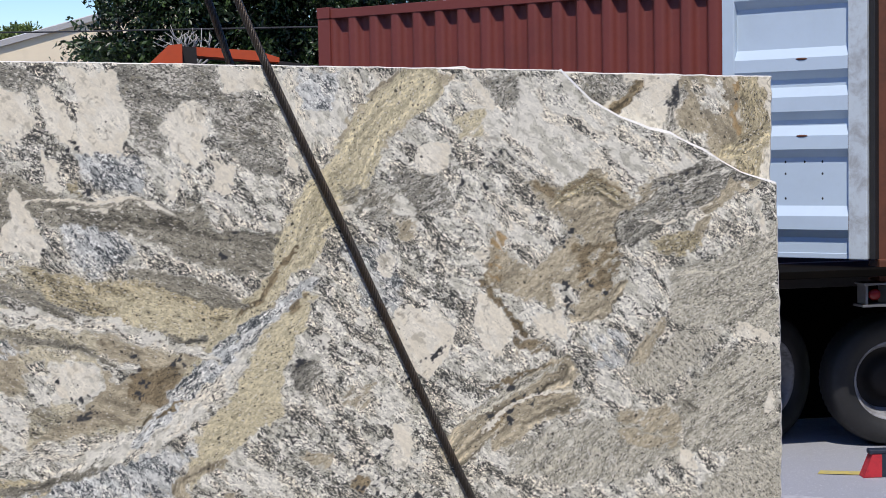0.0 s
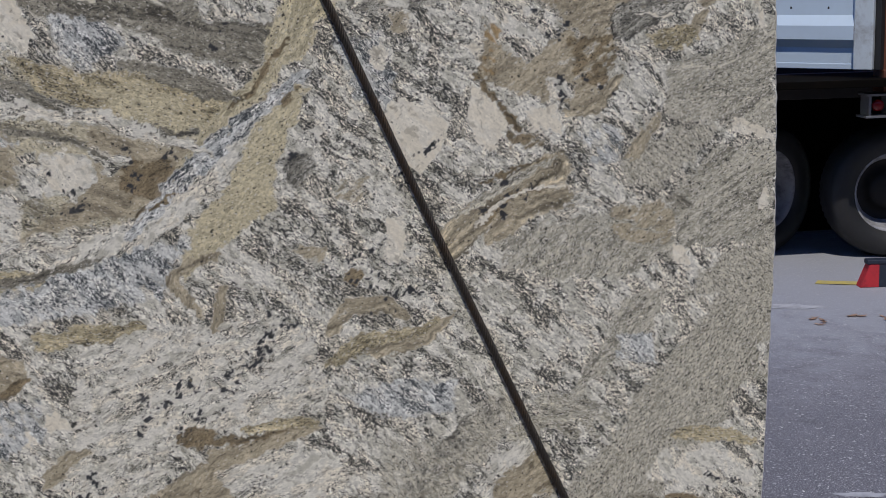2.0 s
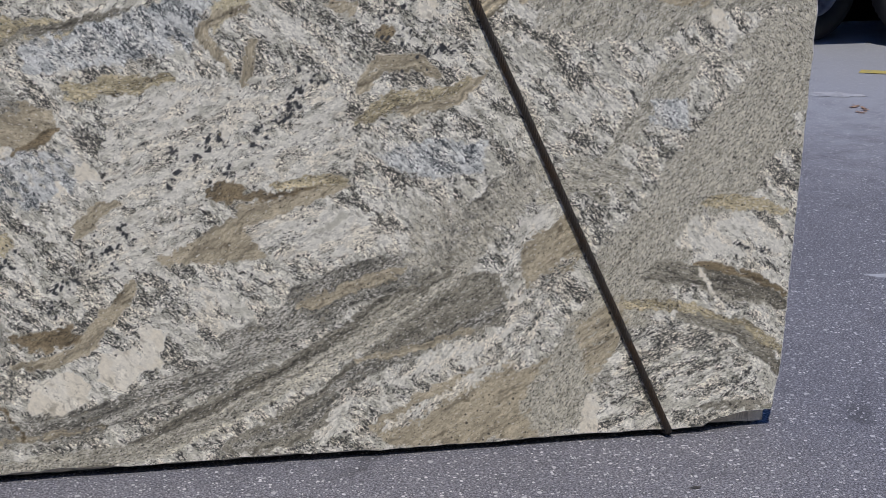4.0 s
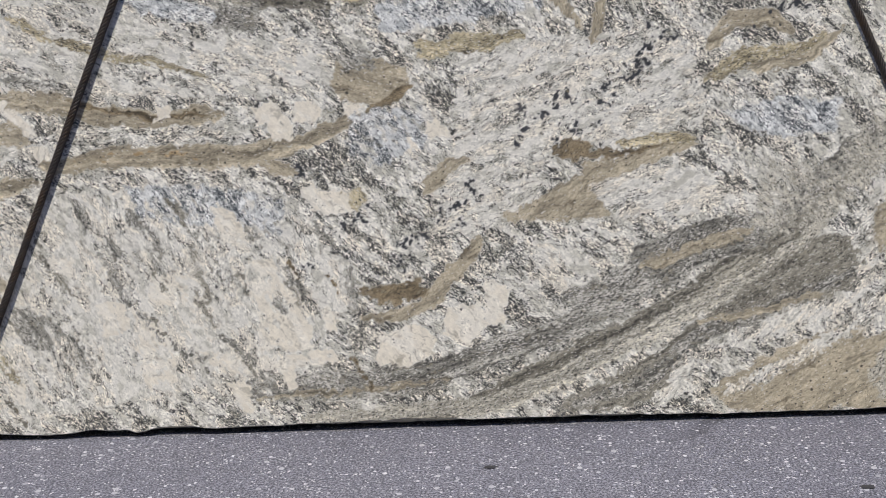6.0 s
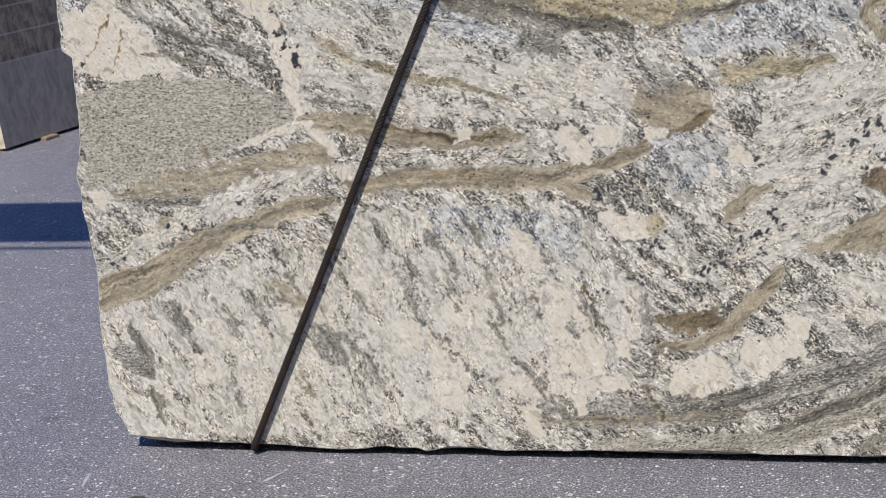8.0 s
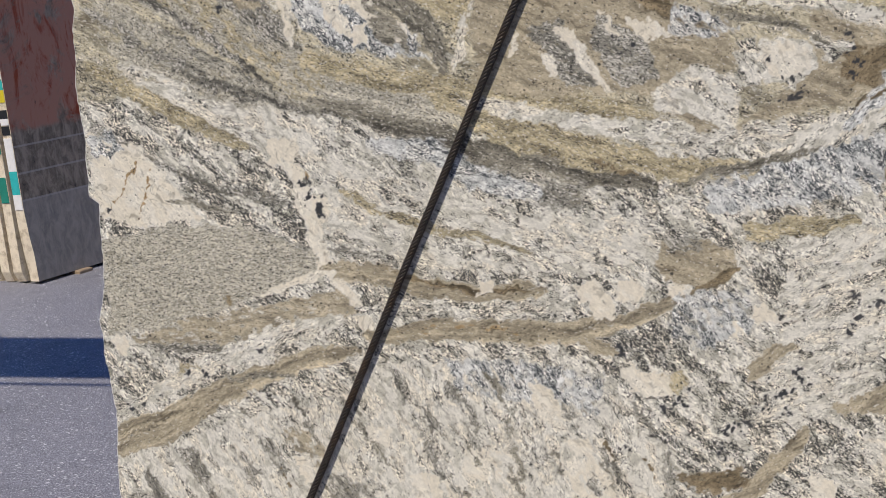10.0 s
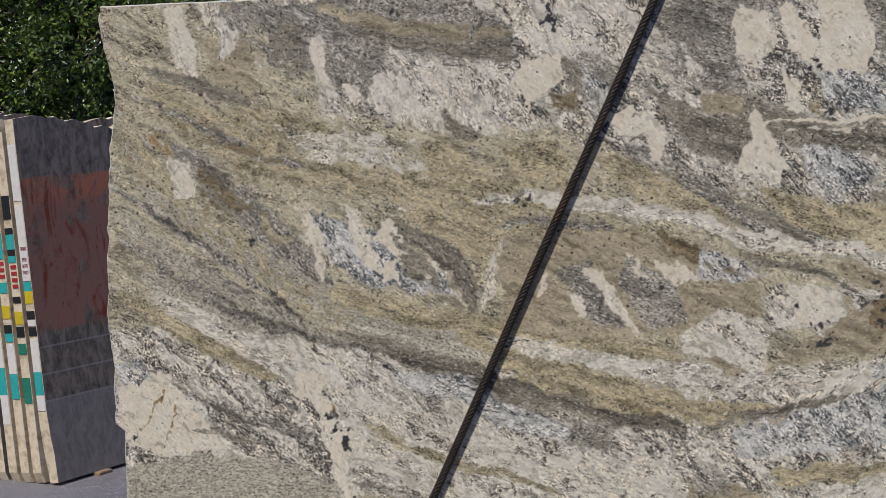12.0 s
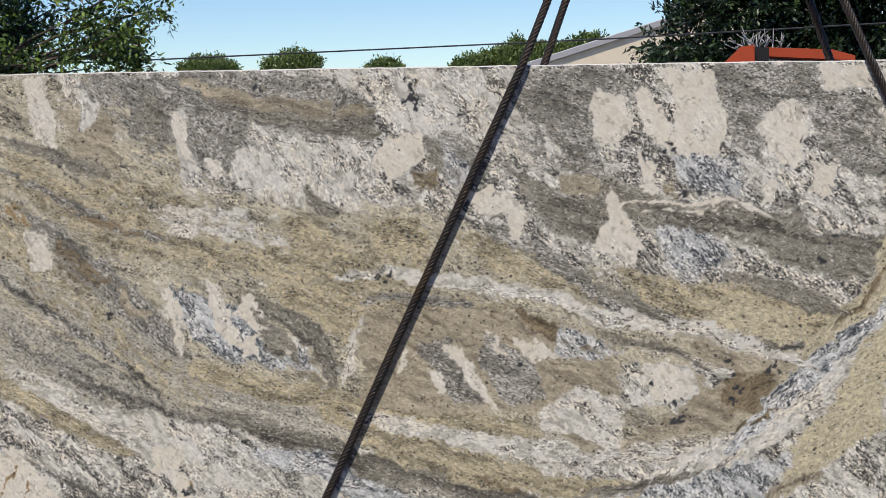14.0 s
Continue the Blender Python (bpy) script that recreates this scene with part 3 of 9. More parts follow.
def slab_mesh(name, left, right, bottom, top, y, thick, pitch, paint, seed, bevel=0.003, chip=None, crowd=1.0):
    """A slab with uneven edges: left(z), right(z), bottom(x), top(x) give its outline."""
    nx, nz = int(3.1 / pitch), int(1.9 / pitch)
    u, v = np.meshgrid(1 - np.linspace(1, 0, nx + 1) ** crowd, 1 - np.linspace(1, 0, nz + 1) ** crowd, indexing="ij")
    zc = 0.03 + 1.85 * v
    x = left(zc) + (right(zc) - left(zc)) * u
    zb, zt = bottom(x), top(x)
    z = zb + (zt - zb) * v
    x, z = x.ravel(), z.ravel()
    stone = Stone(x.astype(np.float32), z.astype(np.float32), seed)
    paint(stone)
    idx = np.arange((nx + 1) * (nz + 1)).reshape(nx + 1, nz + 1)
    ring = np.concatenate([idx[:, 0], idx[-1, 1:], idx[-2::-1, -1], idx[0, -2:0:-1]])
    n0, nr = len(x), len(ring)
    rx, rz = x[ring], z[ring]
    tx, tz = np.roll(rx, -3) - np.roll(rx, 3), np.roll(rz, -3) - np.roll(rz, 3)
    ln = np.hypot(tx, tz) + 1e-9
    ox, oz = tz / ln, -tx / ln
    b = np.full(nr, bevel)
    if chip is not None:
        b = np.where(chip(rx, rz), bevel * (1.2 + 2.6 * layered(rx, rz, 14, 2, seed + 8)), bevel)
    rough = (layered(rx, rz, 60, 2, seed + 3) - 0.5) * 0.006
    rows = [(rx, np.full(nr, y), rz), (rx + ox * b, y + b * 0.9 + rough, rz + oz * b), (rx + ox * b * 0.8, np.full(nr, y + thick), rz + oz * b * 0.8)]
    co = np.concatenate([np.stack([x, np.full(n0, y), z], 1)] + [np.stack(r, 1) for r in rows])
    a, bq, c, d = idx[:-1, :-1].ravel(), idx[1:, :-1].ravel(), idx[1:, 1:].ravel(), idx[:-1, 1:].ravel()
    quads = [np.stack([a, bq, c, d], 1)]
    k = np.arange(nr)
    k2 = (k + 1) % nr
    for r in range(2):
        o = n0 + r * nr
        quads.append(np.stack([o + k, o + nr + k, o + nr + k2, o + k2], 1))
    quads = np.concatenate(quads).astype(np.int32)
    back = (n0 + 2 * nr + k[::-1]).astype(np.int32)
    me = bpy.data.meshes.new(name)
    me.vertices.add(len(co))
    me.vertices.foreach_set("co", co.astype(np.float32).ravel())
    me.loops.add(quads.size + nr)
    me.loops.foreach_set("vertex_index", np.concatenate([quads.ravel(), back]))
    me.polygons.add(len(quads) + 1)
    me.polygons.foreach_set("loop_start", np.concatenate([np.arange(len(quads)) * 4, [quads.size]]).astype(np.int32))
    me.materials.append(M_GRANITE)
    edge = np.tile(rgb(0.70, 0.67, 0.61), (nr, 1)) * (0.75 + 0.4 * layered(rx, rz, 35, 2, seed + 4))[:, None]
    # Edge colour drops to 35 % within 2 cm of the slab's bottom.
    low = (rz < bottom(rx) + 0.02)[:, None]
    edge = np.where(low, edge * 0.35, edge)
    if chip is not None:
        edge = np.where(chip(rx, rz)[:, None], rgb(0.70, 0.68, 0.63), edge)
    ones = np.ones((n0 + 3 * nr, 1), np.float32)
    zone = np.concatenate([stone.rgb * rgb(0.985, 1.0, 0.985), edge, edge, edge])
    make = np.zeros((n0 + 3 * nr, 3), np.float32)
    make[:n0, 0], make[:n0, 1], make[:n0, 2] = stone.mica, stone.pale, stone.cool
    lean = np.full((n0 + 3 * nr, 1), 0.5, np.float32)
    lean[:n0, 0] = stone.lean
    for key, val, last in (("zone", zone, ones), ("make", make, lean)):
        at = me.attributes.new(key, "FLOAT_COLOR", "POINT")
        at.data.foreach_set("color", np.concatenate([val, last], 1).astype(np.float32).ravel())
    me.update(calc_edges=True)
    return me


def paint_front(s):
    i = np.arange(len(s.x))
    s.lay(i, np.ones(len(i), np.float32), "pepper", -40)
    s.patch("beige", (-1.65, 1.97), (-1.28, 1.95), (-1.12, 1.82), (-0.98, 1.66), (-0.55, 1.62), (-0.30, 1.50), (0.05, 1.42), (0.34, 1.33), (0.16, 1.13), (-0.30, 1.08), (-0.80, 1.12), (-1.10, 1.18), (-1.65, 1.22), soft=0.06, full=0.82, lean=-24)
    # upper left: grey gneiss, cream lenses and olive layers
    s.patch("grey", (-1.349, 1.918), (-0.76, 1.902), (-0.641, 1.839), (-0.632, 1.756), (-0.765, 1.76), (-0.911, 1.807), (-0.964, 1.706), (-1.047, 1.829), (-1.21, 1.877), soft=0.02, full=0.8, lean=-20)
    s.patch("slate", (-1.179, 1.851), (-1.085, 1.836), (-1.087, 1.764), (-1.149, 1.796), soft=0.012, lean=-20)
    s.band("grey", 0.0606, (-1.184, 1.882), (-1.049, 1.793), (-0.94, 1.694), soft=0.6, lines=0.4)
    s.band("slate", 0.0315, (-0.764, 1.802), (-0.691, 1.788), (-0.634, 1.768), soft=0.6, lines=0.4)
    s.band("tan", 0.0315, (-1.058, 1.889), (-0.861, 1.835), (-0.642, 1.816), lines=0.4, soft=0.6)
    s.patch("cream", (-1.413, 1.92), (-1.355, 1.918), (-1.343, 1.766), (-1.393, 1.792), (-1.409, 1.865))
    s.patch("tan", (-1.339, 1.851), (-1.211, 1.834), (-1.197, 1.713), (-1.304, 1.752), soft=0.02, lean=-20)
    s.band("slate", 0.0242, (-1.472, 1.788), (-1.369, 1.76), (-1.28, 1.715), (-1.217, 1.701), lines=0.5)
    s.band("white", 0.0485, (-1.323, 1.911), (-1.261, 1.86), (-1.277, 1.8), lean=-70)
    s.patch("olive", (-1.472, 1.782), (-1.319, 1.704), (-1.091, 1.686), (-0.944, 1.586), (-0.723, 1.545), (-0.531, 1.518), (-0.509, 1.435), (-0.727, 1.438), (-0.947, 1.489), (-1.224, 1.531), (-1.476, 1.684), soft=0.03, full=0.75, lean=-20)
    s.patch("olive", (-0.844, 1.596), (-0.758, 1.594), (-0.699, 1.533), (-0.738, 1.486), (-0.809, 1.535), soft=0.02, lean=-20)
    s.patch("olive", (-0.674, 1.58), (-0.541, 1.589), (-0.519, 1.529), (-0.664, 1.514), soft=0.02, lean=-20)
    s.patch("white", (-1.168, 1.651), (-0.943, 1.622), (-0.821, 1.547), (-0.945, 1.55), (-1.095, 1.565), soft=0.02, full=0.7, lean=-20)
    s.band("grey", 0.0145, (-1.475, 1.72), (-1.347, 1.656), (-1.184, 1.579), (-1.096, 1.553), lines=0.6, soft=0.8)
    s.patch("white", (-1.085, 1.83), (-1.054, 1.829), (-1.01, 1.66), (-1.054, 1.661))
    s.patch("white", (-0.925, 1.753), (-0.717, 1.759), (-0.646, 1.698), (-0.673, 1.604), (-0.844, 1.62), (-0.965, 1.694), soft=0.02, full=0.8, lean=-60)
    s.band("slate", 0.0267, (-0.793, 1.666), (-0.758, 1.618), (-0.721, 1.605), soft=0.7)
    s.patch("white", (-0.76, 1.902), (-0.332, 1.892), (-0.394, 1.761), (-0.595, 1.773), (-0.641, 1.839), soft=0.012)
    s.patch("cream", (-0.608, 1.761), (-0.536, 1.771), (-0.535, 1.724), (-0.634, 1.686), (-0.64, 1.703))
    s.patch("grey", (-0.53, 1.759), (-0.453, 1.763), (-0.407, 1.691), (-0.48, 1.646), (-0.526, 1.706), soft=0.012, lean=-20)
    s.patch("brown", (-0.568, 1.69), (-0.508, 1.688), (-0.515, 1.647), (-0.557, 1.66), soft=0.012, full=0.8, lean=-20)
    s.band("black", 0.0109, (-0.562, 1.881), (-0.548, 1.847), (-0.54, 1.817), soft=0.8, jag=1.2)
    s.band("grey", 0.017, (-0.724, 1.889), (-0.708, 1.841), (-0.727, 1.818))
    s.patch("grey", (-0.32, 1.888), (-0.17, 1.886), (-0.113, 1.884), (-0.057, 1.819), (-0.171, 1.846), (-0.19, 1.766), (-0.152, 1.661), (-0.244, 1.687), (-0.359, 1.736), (-0.351, 1.817), soft=0.015, lean=-20)
    s.patch("white", (-0.351, 1.817), (-0.288, 1.769), (-0.243, 1.71), (-0.29, 1.688), (-0.371, 1.725), soft=0.02, full=0.6)
    s.patch("cream", (-0.171, 1.84), (-0.108, 1.832), (-0.104, 1.775), (-0.139, 1.724), (-0.19, 1.754), (-0.189, 1.812))
    s.patch("cream", (-0.096, 1.855), (-0.057, 1.819), (-0.019, 1.761), (-0.02, 1.715), (-0.081, 1.763))
    s.patch("cream", (-0.056, 1.887), (0.057, 1.883), (0.082, 1.769), (0.064, 1.69), (-0.014, 1.703), (-0.023, 1.841))
    s.patch("cream", (-0.094, 1.717), (-0.054, 1.693), (-0.056, 1.624), (-0.084, 1.636))
    s.patch("blue", (-0.026, 1.715), (0.098, 1.7), (0.108, 1.62), (0.007, 1.646), soft=0.012)
    s.patch("grey", (0.062, 1.885), (0.256, 1.884), (0.266, 1.819), (0.244, 1.786), (0.189, 1.81), (0.144, 1.772), (0.154, 1.687), (0.098, 1.723), (0.072, 1.803), soft=0.012, lean=-20)
    s.patch("cream", (0.155, 1.789), (0.206, 1.812), (0.238, 1.786), (0.243, 1.735), (0.22, 1.68), (0.181, 1.692), (0.144, 1.756), soft=0.006)
    s.patch("grey", (0.244, 1.825), (0.321, 1.839), (0.394, 1.781), (0.393, 1.636), (0.319, 1.671), (0.254, 1.73), soft=0.015, full=0.8, lean=-20)
    s.patch("cream", (0.262, 1.884), (0.36, 1.88), (0.354, 1.838), (0.266, 1.825))
    s.patch("cream", (0.253, 1.69), (0.291, 1.672), (0.285, 1.622), (0.253, 1.639))
    s.patch("cream", (0.147, 1.653), (0.181, 1.652), (0.175, 1.613), (0.152, 1.613))
    s.patch("olive", (-0.038, 1.658), (-0.015, 1.658), (-0.013, 1.623), (-0.036, 1.626), soft=0.004, lean=-20)
    s.patch("slate", (-0.383, 1.708), (-0.245, 1.64), (-0.153, 1.632), (-0.172, 1.534), (-0.247, 1.548), (-0.304, 1.619), soft=0.014, lean=-20)
    s.patch("tan", (-0.262, 1.676), (-0.186, 1.674), (-0.166, 1.638), (-0.245, 1.638), lean=-20)
    s.band("slate", 0.063, (-0.147, 1.638), (-0.062, 1.584), (0.028, 1.576), (0.096, 1.581), (0.163, 1.556), (0.229, 1.527), (0.339, 1.507), (0.391, 1.512), lines=0.45, fade=False)
    s.patch("slate", (0.107, 1.563), (0.229, 1.527), (0.391, 1.529), (0.36, 1.445), (0.294, 1.446), (0.184, 1.482), soft=0.014, lean=-20)
    s.patch("cream", (-0.152, 1.647), (-0.125, 1.603), (-0.098, 1.521), (-0.11, 1.487), (-0.184, 1.523), (-0.165, 1.581), soft=0.005)
    s.patch("blue", (-0.063, 1.567), (0.051, 1.553), (0.095, 1.506), (0.026, 1.462), (-0.042, 1.474), soft=0.014)
    s.patch("pepper", (-0.109, 1.522), (-0.019, 1.474), (-0.031, 1.416), (-0.111, 1.452))
    s.band("cream", 0.0061, (-0.096, 1.6), (-0.017, 1.591), (0.085, 1.603), (0.141, 1.594), (0.207, 1.561), full=0.6, soft=0.6, jag=0.1)
    s.patch("white", (0.235, 1.578), (0.285, 1.582), (0.383, 1.557), (0.383, 1.54), (0.317, 1.547), (0.24, 1.558), soft=0.004)
    s.patch("cream", (-0.438, 1.634), (-0.362, 1.643), (-0.31, 1.596), (-0.353, 1.538), (-0.37, 1.55), (-0.363, 1.597), (-0.434, 1.598), soft=0.006)
    s.patch("olive", (-0.145, 1.476), (0.026, 1.45), (0.205, 1.436), (0.304, 1.378), (0.292, 1.332), (0.092, 1.346), (-0.078, 1.382), soft=0.014, lean=-20)
    s.band("slate", 0.0315, (0.083, 1.466), (0.205, 1.425), (0.315, 1.378), lines=0.5)
    s.band("grey", 0.0388, (-0.411, 1.574), (-0.295, 1.514), (-0.192, 1.43), (-0.078, 1.382), (0.092, 1.334), (0.237, 1.321), lines=0.6)
    s.patch("olive", (-0.482, 1.552), (-0.364, 1.538), (-0.272, 1.478), (-0.181, 1.407), (-0.296, 1.443), (-0.413, 1.48), soft=0.02, full=0.8, lean=-20)
    s.patch("olive", (-0.886, 1.476), (-0.726, 1.45), (-0.533, 1.435), (-0.368, 1.409), (-0.369, 1.339), (-0.535, 1.388), (-0.68, 1.389), (-0.683, 1.294), (-0.778, 1.367), (-0.874, 1.44), soft=0.02, lean=-20)
    s.band("grey", 0.017, (-0.679, 1.425), (-0.534, 1.429), (-0.415, 1.398), lines=0.6, soft=0.8)
    s.band("white", 0.0291, (-0.726, 1.474), (-0.628, 1.484), (-0.508, 1.468), (-0.39, 1.451), (-0.297, 1.426), (-0.181, 1.384), (-0.067, 1.365), (0.069, 1.338), (0.203, 1.293), (0.247, 1.27), lean=-10)
    s.band("black", 0.0121, (-0.643, 1.477), (-0.612, 1.472), soft=0.9, jag=1.3)
    s.band("white", 0.017, (-0.68, 1.389), (-0.7, 1.318), (-0.721, 1.246), full=0.7)
    s.band("slate", 0.0436, (-0.937, 1.429), (-0.839, 1.391), (-0.779, 1.331), (-0.745, 1.246), lines=0.4)
    s.patch("blue", (-1.112, 1.468), (-1.049, 1.443), (-0.95, 1.417), (-0.828, 1.343), (-0.781, 1.27), (-0.88, 1.283), (-0.979, 1.296), (-1.065, 1.358), soft=0.012)
    s.patch("cream", (-1.114, 1.48), (-1.088, 1.431), (-1.053, 1.345), (-1.09, 1.37), (-1.114, 1.419), soft=0.005)
    s.patch("cream", (-1.012, 1.436), (-0.986, 1.448), (-0.975, 1.405), (-0.995, 1.385), soft=0.005)
    s.patch("cream", (-0.937, 1.441), (-0.912, 1.447), (-0.889, 1.38), (-0.828, 1.343), (-0.824, 1.295), (-0.867, 1.295), (-0.902, 1.356), (-0.957, 1.393), soft=0.005)
    s.patch("cream", (-0.94, 1.344), (-0.909, 1.344), (-0.904, 1.295), (-0.942, 1.302), soft=0.005)
    s.band("grey", 0.0667, (-1.401, 1.608), (-1.289, 1.507), (-1.165, 1.395), (-1.068, 1.284), lines=0.5, soft=0.5)
    s.patch("brown", (-1.358, 1.57), (-1.275, 1.532), (-1.226, 1.47), (-1.292, 1.446), (-1.354, 1.509), soft=0.02, full=0.6, lean=-20)
    s.band("tan", 0.0218, (-1.214, 1.457), (-1.191, 1.408), (-1.14, 1.395))
    s.patch("cream", (-1.428, 1.59), (-1.377, 1.57), (-1.364, 1.503), (-1.405, 1.522), soft=0.005)
    s.patch("ochre", (-1.467, 1.656), (-1.44, 1.621), (-1.454, 1.591), (-1.466, 1.622), full=0.5)
    s.band("sand", 0.0727, (-1.484, 1.511), (-1.333, 1.397), (-1.157, 1.297), (-0.982, 1.223), (-0.785, 1.168), (-0.675, 1.137), lines=0.25)
    s.band("olive", 0.0485, (-1.068, 1.284), (-0.882, 1.235), (-0.734, 1.21), (-0.613, 1.174), lines=0.3)
    s.band("grey", 0.0267, (-1.489, 1.399), (-1.336, 1.323), (-1.185, 1.236), (-1.072, 1.174), (-0.959, 1.162), lines=0.6)
    s.band("sand", 0.0485, (-1.493, 1.325), (-1.326, 1.249), (-1.162, 1.174), (-1.062, 1.113), full=0.8, lines=0.3)
    s.band("slate", 0.0436, (-0.984, 1.168), (-0.885, 1.143), (-0.787, 1.113), (-0.69, 1.065), (-0.497, 1.036), (-0.319, 0.995), lines=0.5)
    s.patch("tan", (-0.679, 1.407), (-0.368, 1.403), (-0.159, 1.337), (-0.127, 1.243), (-0.256, 1.173), (-0.421, 1.197), (-0.566, 1.149), (-0.685, 1.222), soft=0.025, lean=-20)
    s.patch("grey", (-0.416, 1.351), (-0.323, 1.303), (-0.29, 1.22), (-0.373, 1.197), (-0.43, 1.28), soft=0.012, lean=-20)
    s.patch("grey", (-0.566, 1.341), (-0.488, 1.34), (-0.42, 1.209), (-0.492, 1.209), soft=0.012, lean=-20)
    s.band("brown", 0.0242, (-0.362, 1.403), (-0.321, 1.373), (-0.206, 1.325), lines=0.6)
    s.patch("cream", (-0.506, 1.334), (-0.471, 1.322), (-0.442, 1.268), (-0.397, 1.195), (-0.432, 1.209), (-0.478, 1.269), soft=0.005)
    s.patch("cream", (-0.416, 1.357), (-0.393, 1.339), (-0.374, 1.306), (-0.394, 1.315), soft=0.004)
    s.patch("cream", (-0.363, 1.344), (-0.299, 1.332), (-0.265, 1.308), (-0.324, 1.291), (-0.347, 1.309), soft=0.004)
    s.patch("cream", (-0.547, 1.281), (-0.514, 1.269), (-0.498, 1.221), (-0.527, 1.233), soft=0.004)
    s.patch("cream", (-0.609, 1.305), (-0.591, 1.317), (-0.584, 1.275), (-0.61, 1.275), soft=0.004)
    s.patch("blue", (-0.269, 1.373), (-0.182, 1.349), (-0.137, 1.313), (-0.207, 1.29), (-0.276, 1.314), soft=0.012, full=0.7)
    s.band("olive", 0.0727, (-0.784, 1.198), (-0.614, 1.15), (-0.422, 1.149), (-0.304, 1.126), lines=0.3)
    s.patch("white", (-0.314, 1.185), (-0.231, 1.244), (-0.127, 1.208), (-0.141, 1.114), (-0.233, 1.138), (-0.292, 1.149), lean=-30)
    s.band("white", 0.0412, (-0.711, 1.18), (-0.494, 1.138), (-0.258, 1.102), (-0.026, 1.097), (0.088, 1.115), lean=-5)
    s.patch("tan", (-0.233, 1.149), (-0.176, 1.114), (-0.223, 1.108), (-0.257, 1.138), full=0.8, lean=-20)
    s.patch("tan", (0.012, 1.335), (0.225, 1.276), (0.202, 1.218), (0.089, 1.161), (0.009, 1.138), (-0.141, 1.114), (0.01, 1.219), soft=0.018, lean=-20)
    s.patch("brown", (0.057, 1.277), (0.18, 1.265), (0.134, 1.196), (0.067, 1.207), soft=0.018, full=0.7, lean=-20)
    s.patch("white", (-0.103, 1.278), (-0.045, 1.289), (0.005, 1.266), (0.016, 1.231), (-0.025, 1.187), (-0.082, 1.199), (-0.102, 1.231), soft=0.004, lean=10)
    s.patch("cream", (-0.096, 1.272), (-0.045, 1.283), (-0, 1.26), (0.005, 1.231), (-0.03, 1.202), (-0.076, 1.21), soft=0.008, full=0.8)
    s.blob("black", -0.079, 1.244, 0.0055, 0.0055, 0, soft=0.002, jag=0.1)
    s.blob("black", -0.049, 1.207, 0.0048, 0.0048, 0, soft=0.002, jag=0.1)
    s.blob("black", -0.028, 1.203, 0.0048, 0.0048, 0, soft=0.002, jag=0.1)
    s.blob("black", -0.039, 1.194, 0.0036, 0.0036, 0, soft=0.002, jag=0.1)
    s.blob("black", -0.013, 1.213, 0.0036, 0.0036, 0, soft=0.002, jag=0.1)
    s.band("black", 0.0194, (-0.053, 1.173), (-0.025, 1.17), (0, 1.179), soft=0.9, jag=1.6, full=0.8)
    s.patch("pepper", (-0.137, 1.278), (-0.103, 1.29), (-0.093, 1.196), (-0.139, 1.196), soft=0.01)
    s.band("pepper", 0.0315, (0.006, 1.289), (0.045, 1.26), (0.09, 1.265), soft=0.6)
    s.band("olive", 0.0558, (-0.688, 1.131), (-0.543, 1.102), (-0.377, 1.06), (-0.259, 1.031), lines=0.3)
    s.patch("olive", (-0.401, 1.054), (-0.247, 1.055), (-0.05, 1.033), (-0.028, 1.007), (-0.307, 1.005), soft=0.012, lean=-20)
    s.band("white", 0.0667, (-0.085, 1.032), (0.03, 1.08), (0.133, 1.138), (0.246, 1.23), (0.389, 1.382), lean=40)
    s.patch("straw", (0.189, 1.103), (0.313, 1.218), (0.388, 1.286), (0.387, 1.149), (0.255, 1.069), (0.182, 1.011), soft=0.012, lean=-20)
    s.band("brown", 0.0109, (0.088, 1.155), (0.202, 1.218), (0.292, 1.304), (0.364, 1.371), soft=0.6)
    s.band("tan", 0.0267, (0.077, 1.167), (0.202, 1.23), (0.303, 1.321), (0.381, 1.399), lines=0.4)
    # left edge and middle left: sloping layers, the pale sandy lens and brown lenses
    s.band("olive", 0.0727, (-1.555, 1.651), (-1.455, 1.548), (-1.356, 1.445), (-1.207, 1.317), (-1.032, 1.226), full=0.5, lines=0.3)
    s.band("grey", 0.0194, (-1.559, 1.527), (-1.373, 1.408), (-1.197, 1.279), (-1.111, 1.203), lines=0.7)
    s.band("sand", 0.0558, (-1.558, 1.464), (-1.38, 1.321), (-1.188, 1.217), (-1.035, 1.164), full=0.7, lines=0.3)
    s.band("grey", 0.0267, (-1.562, 1.414), (-1.42, 1.322), (-1.266, 1.231), (-1.086, 1.178), lines=0.7, full=0.8)
    s.band("white", 0.0533, (-1.477, 1.285), (-1.297, 1.181), (-1.09, 1.128), lean=-25, full=0.8)
    s.band("olive", 0.0364, (-1.56, 1.287), (-1.365, 1.169), (-1.197, 1.091), lines=0.4)
    s.band("slate", 0.0412, (-1.047, 1.189), (-0.884, 1.15), (-0.785, 1.118), (-0.664, 1.072), (-0.544, 1.041), (-0.426, 1.007), (-0.315, 0.992), lines=0.5)
    s.patch("olive", (-0.685, 1.147), (-0.53, 1.097), (-0.307, 1.072), (-0.28, 1.018), (-0.426, 1.022), (-0.543, 1.059), (-0.663, 1.087), soft=0.008, lean=-22)
    s.band("brown", 0.0073, (-0.436, 1.055), (-0.378, 1.024), (-0.344, 1.012), soft=0.9)
    s.band("grey", 0.0158, (-1.572, 1.146), (-1.414, 1.061), (-1.283, 1.009), (-1.1, 0.971), lines=0.5)
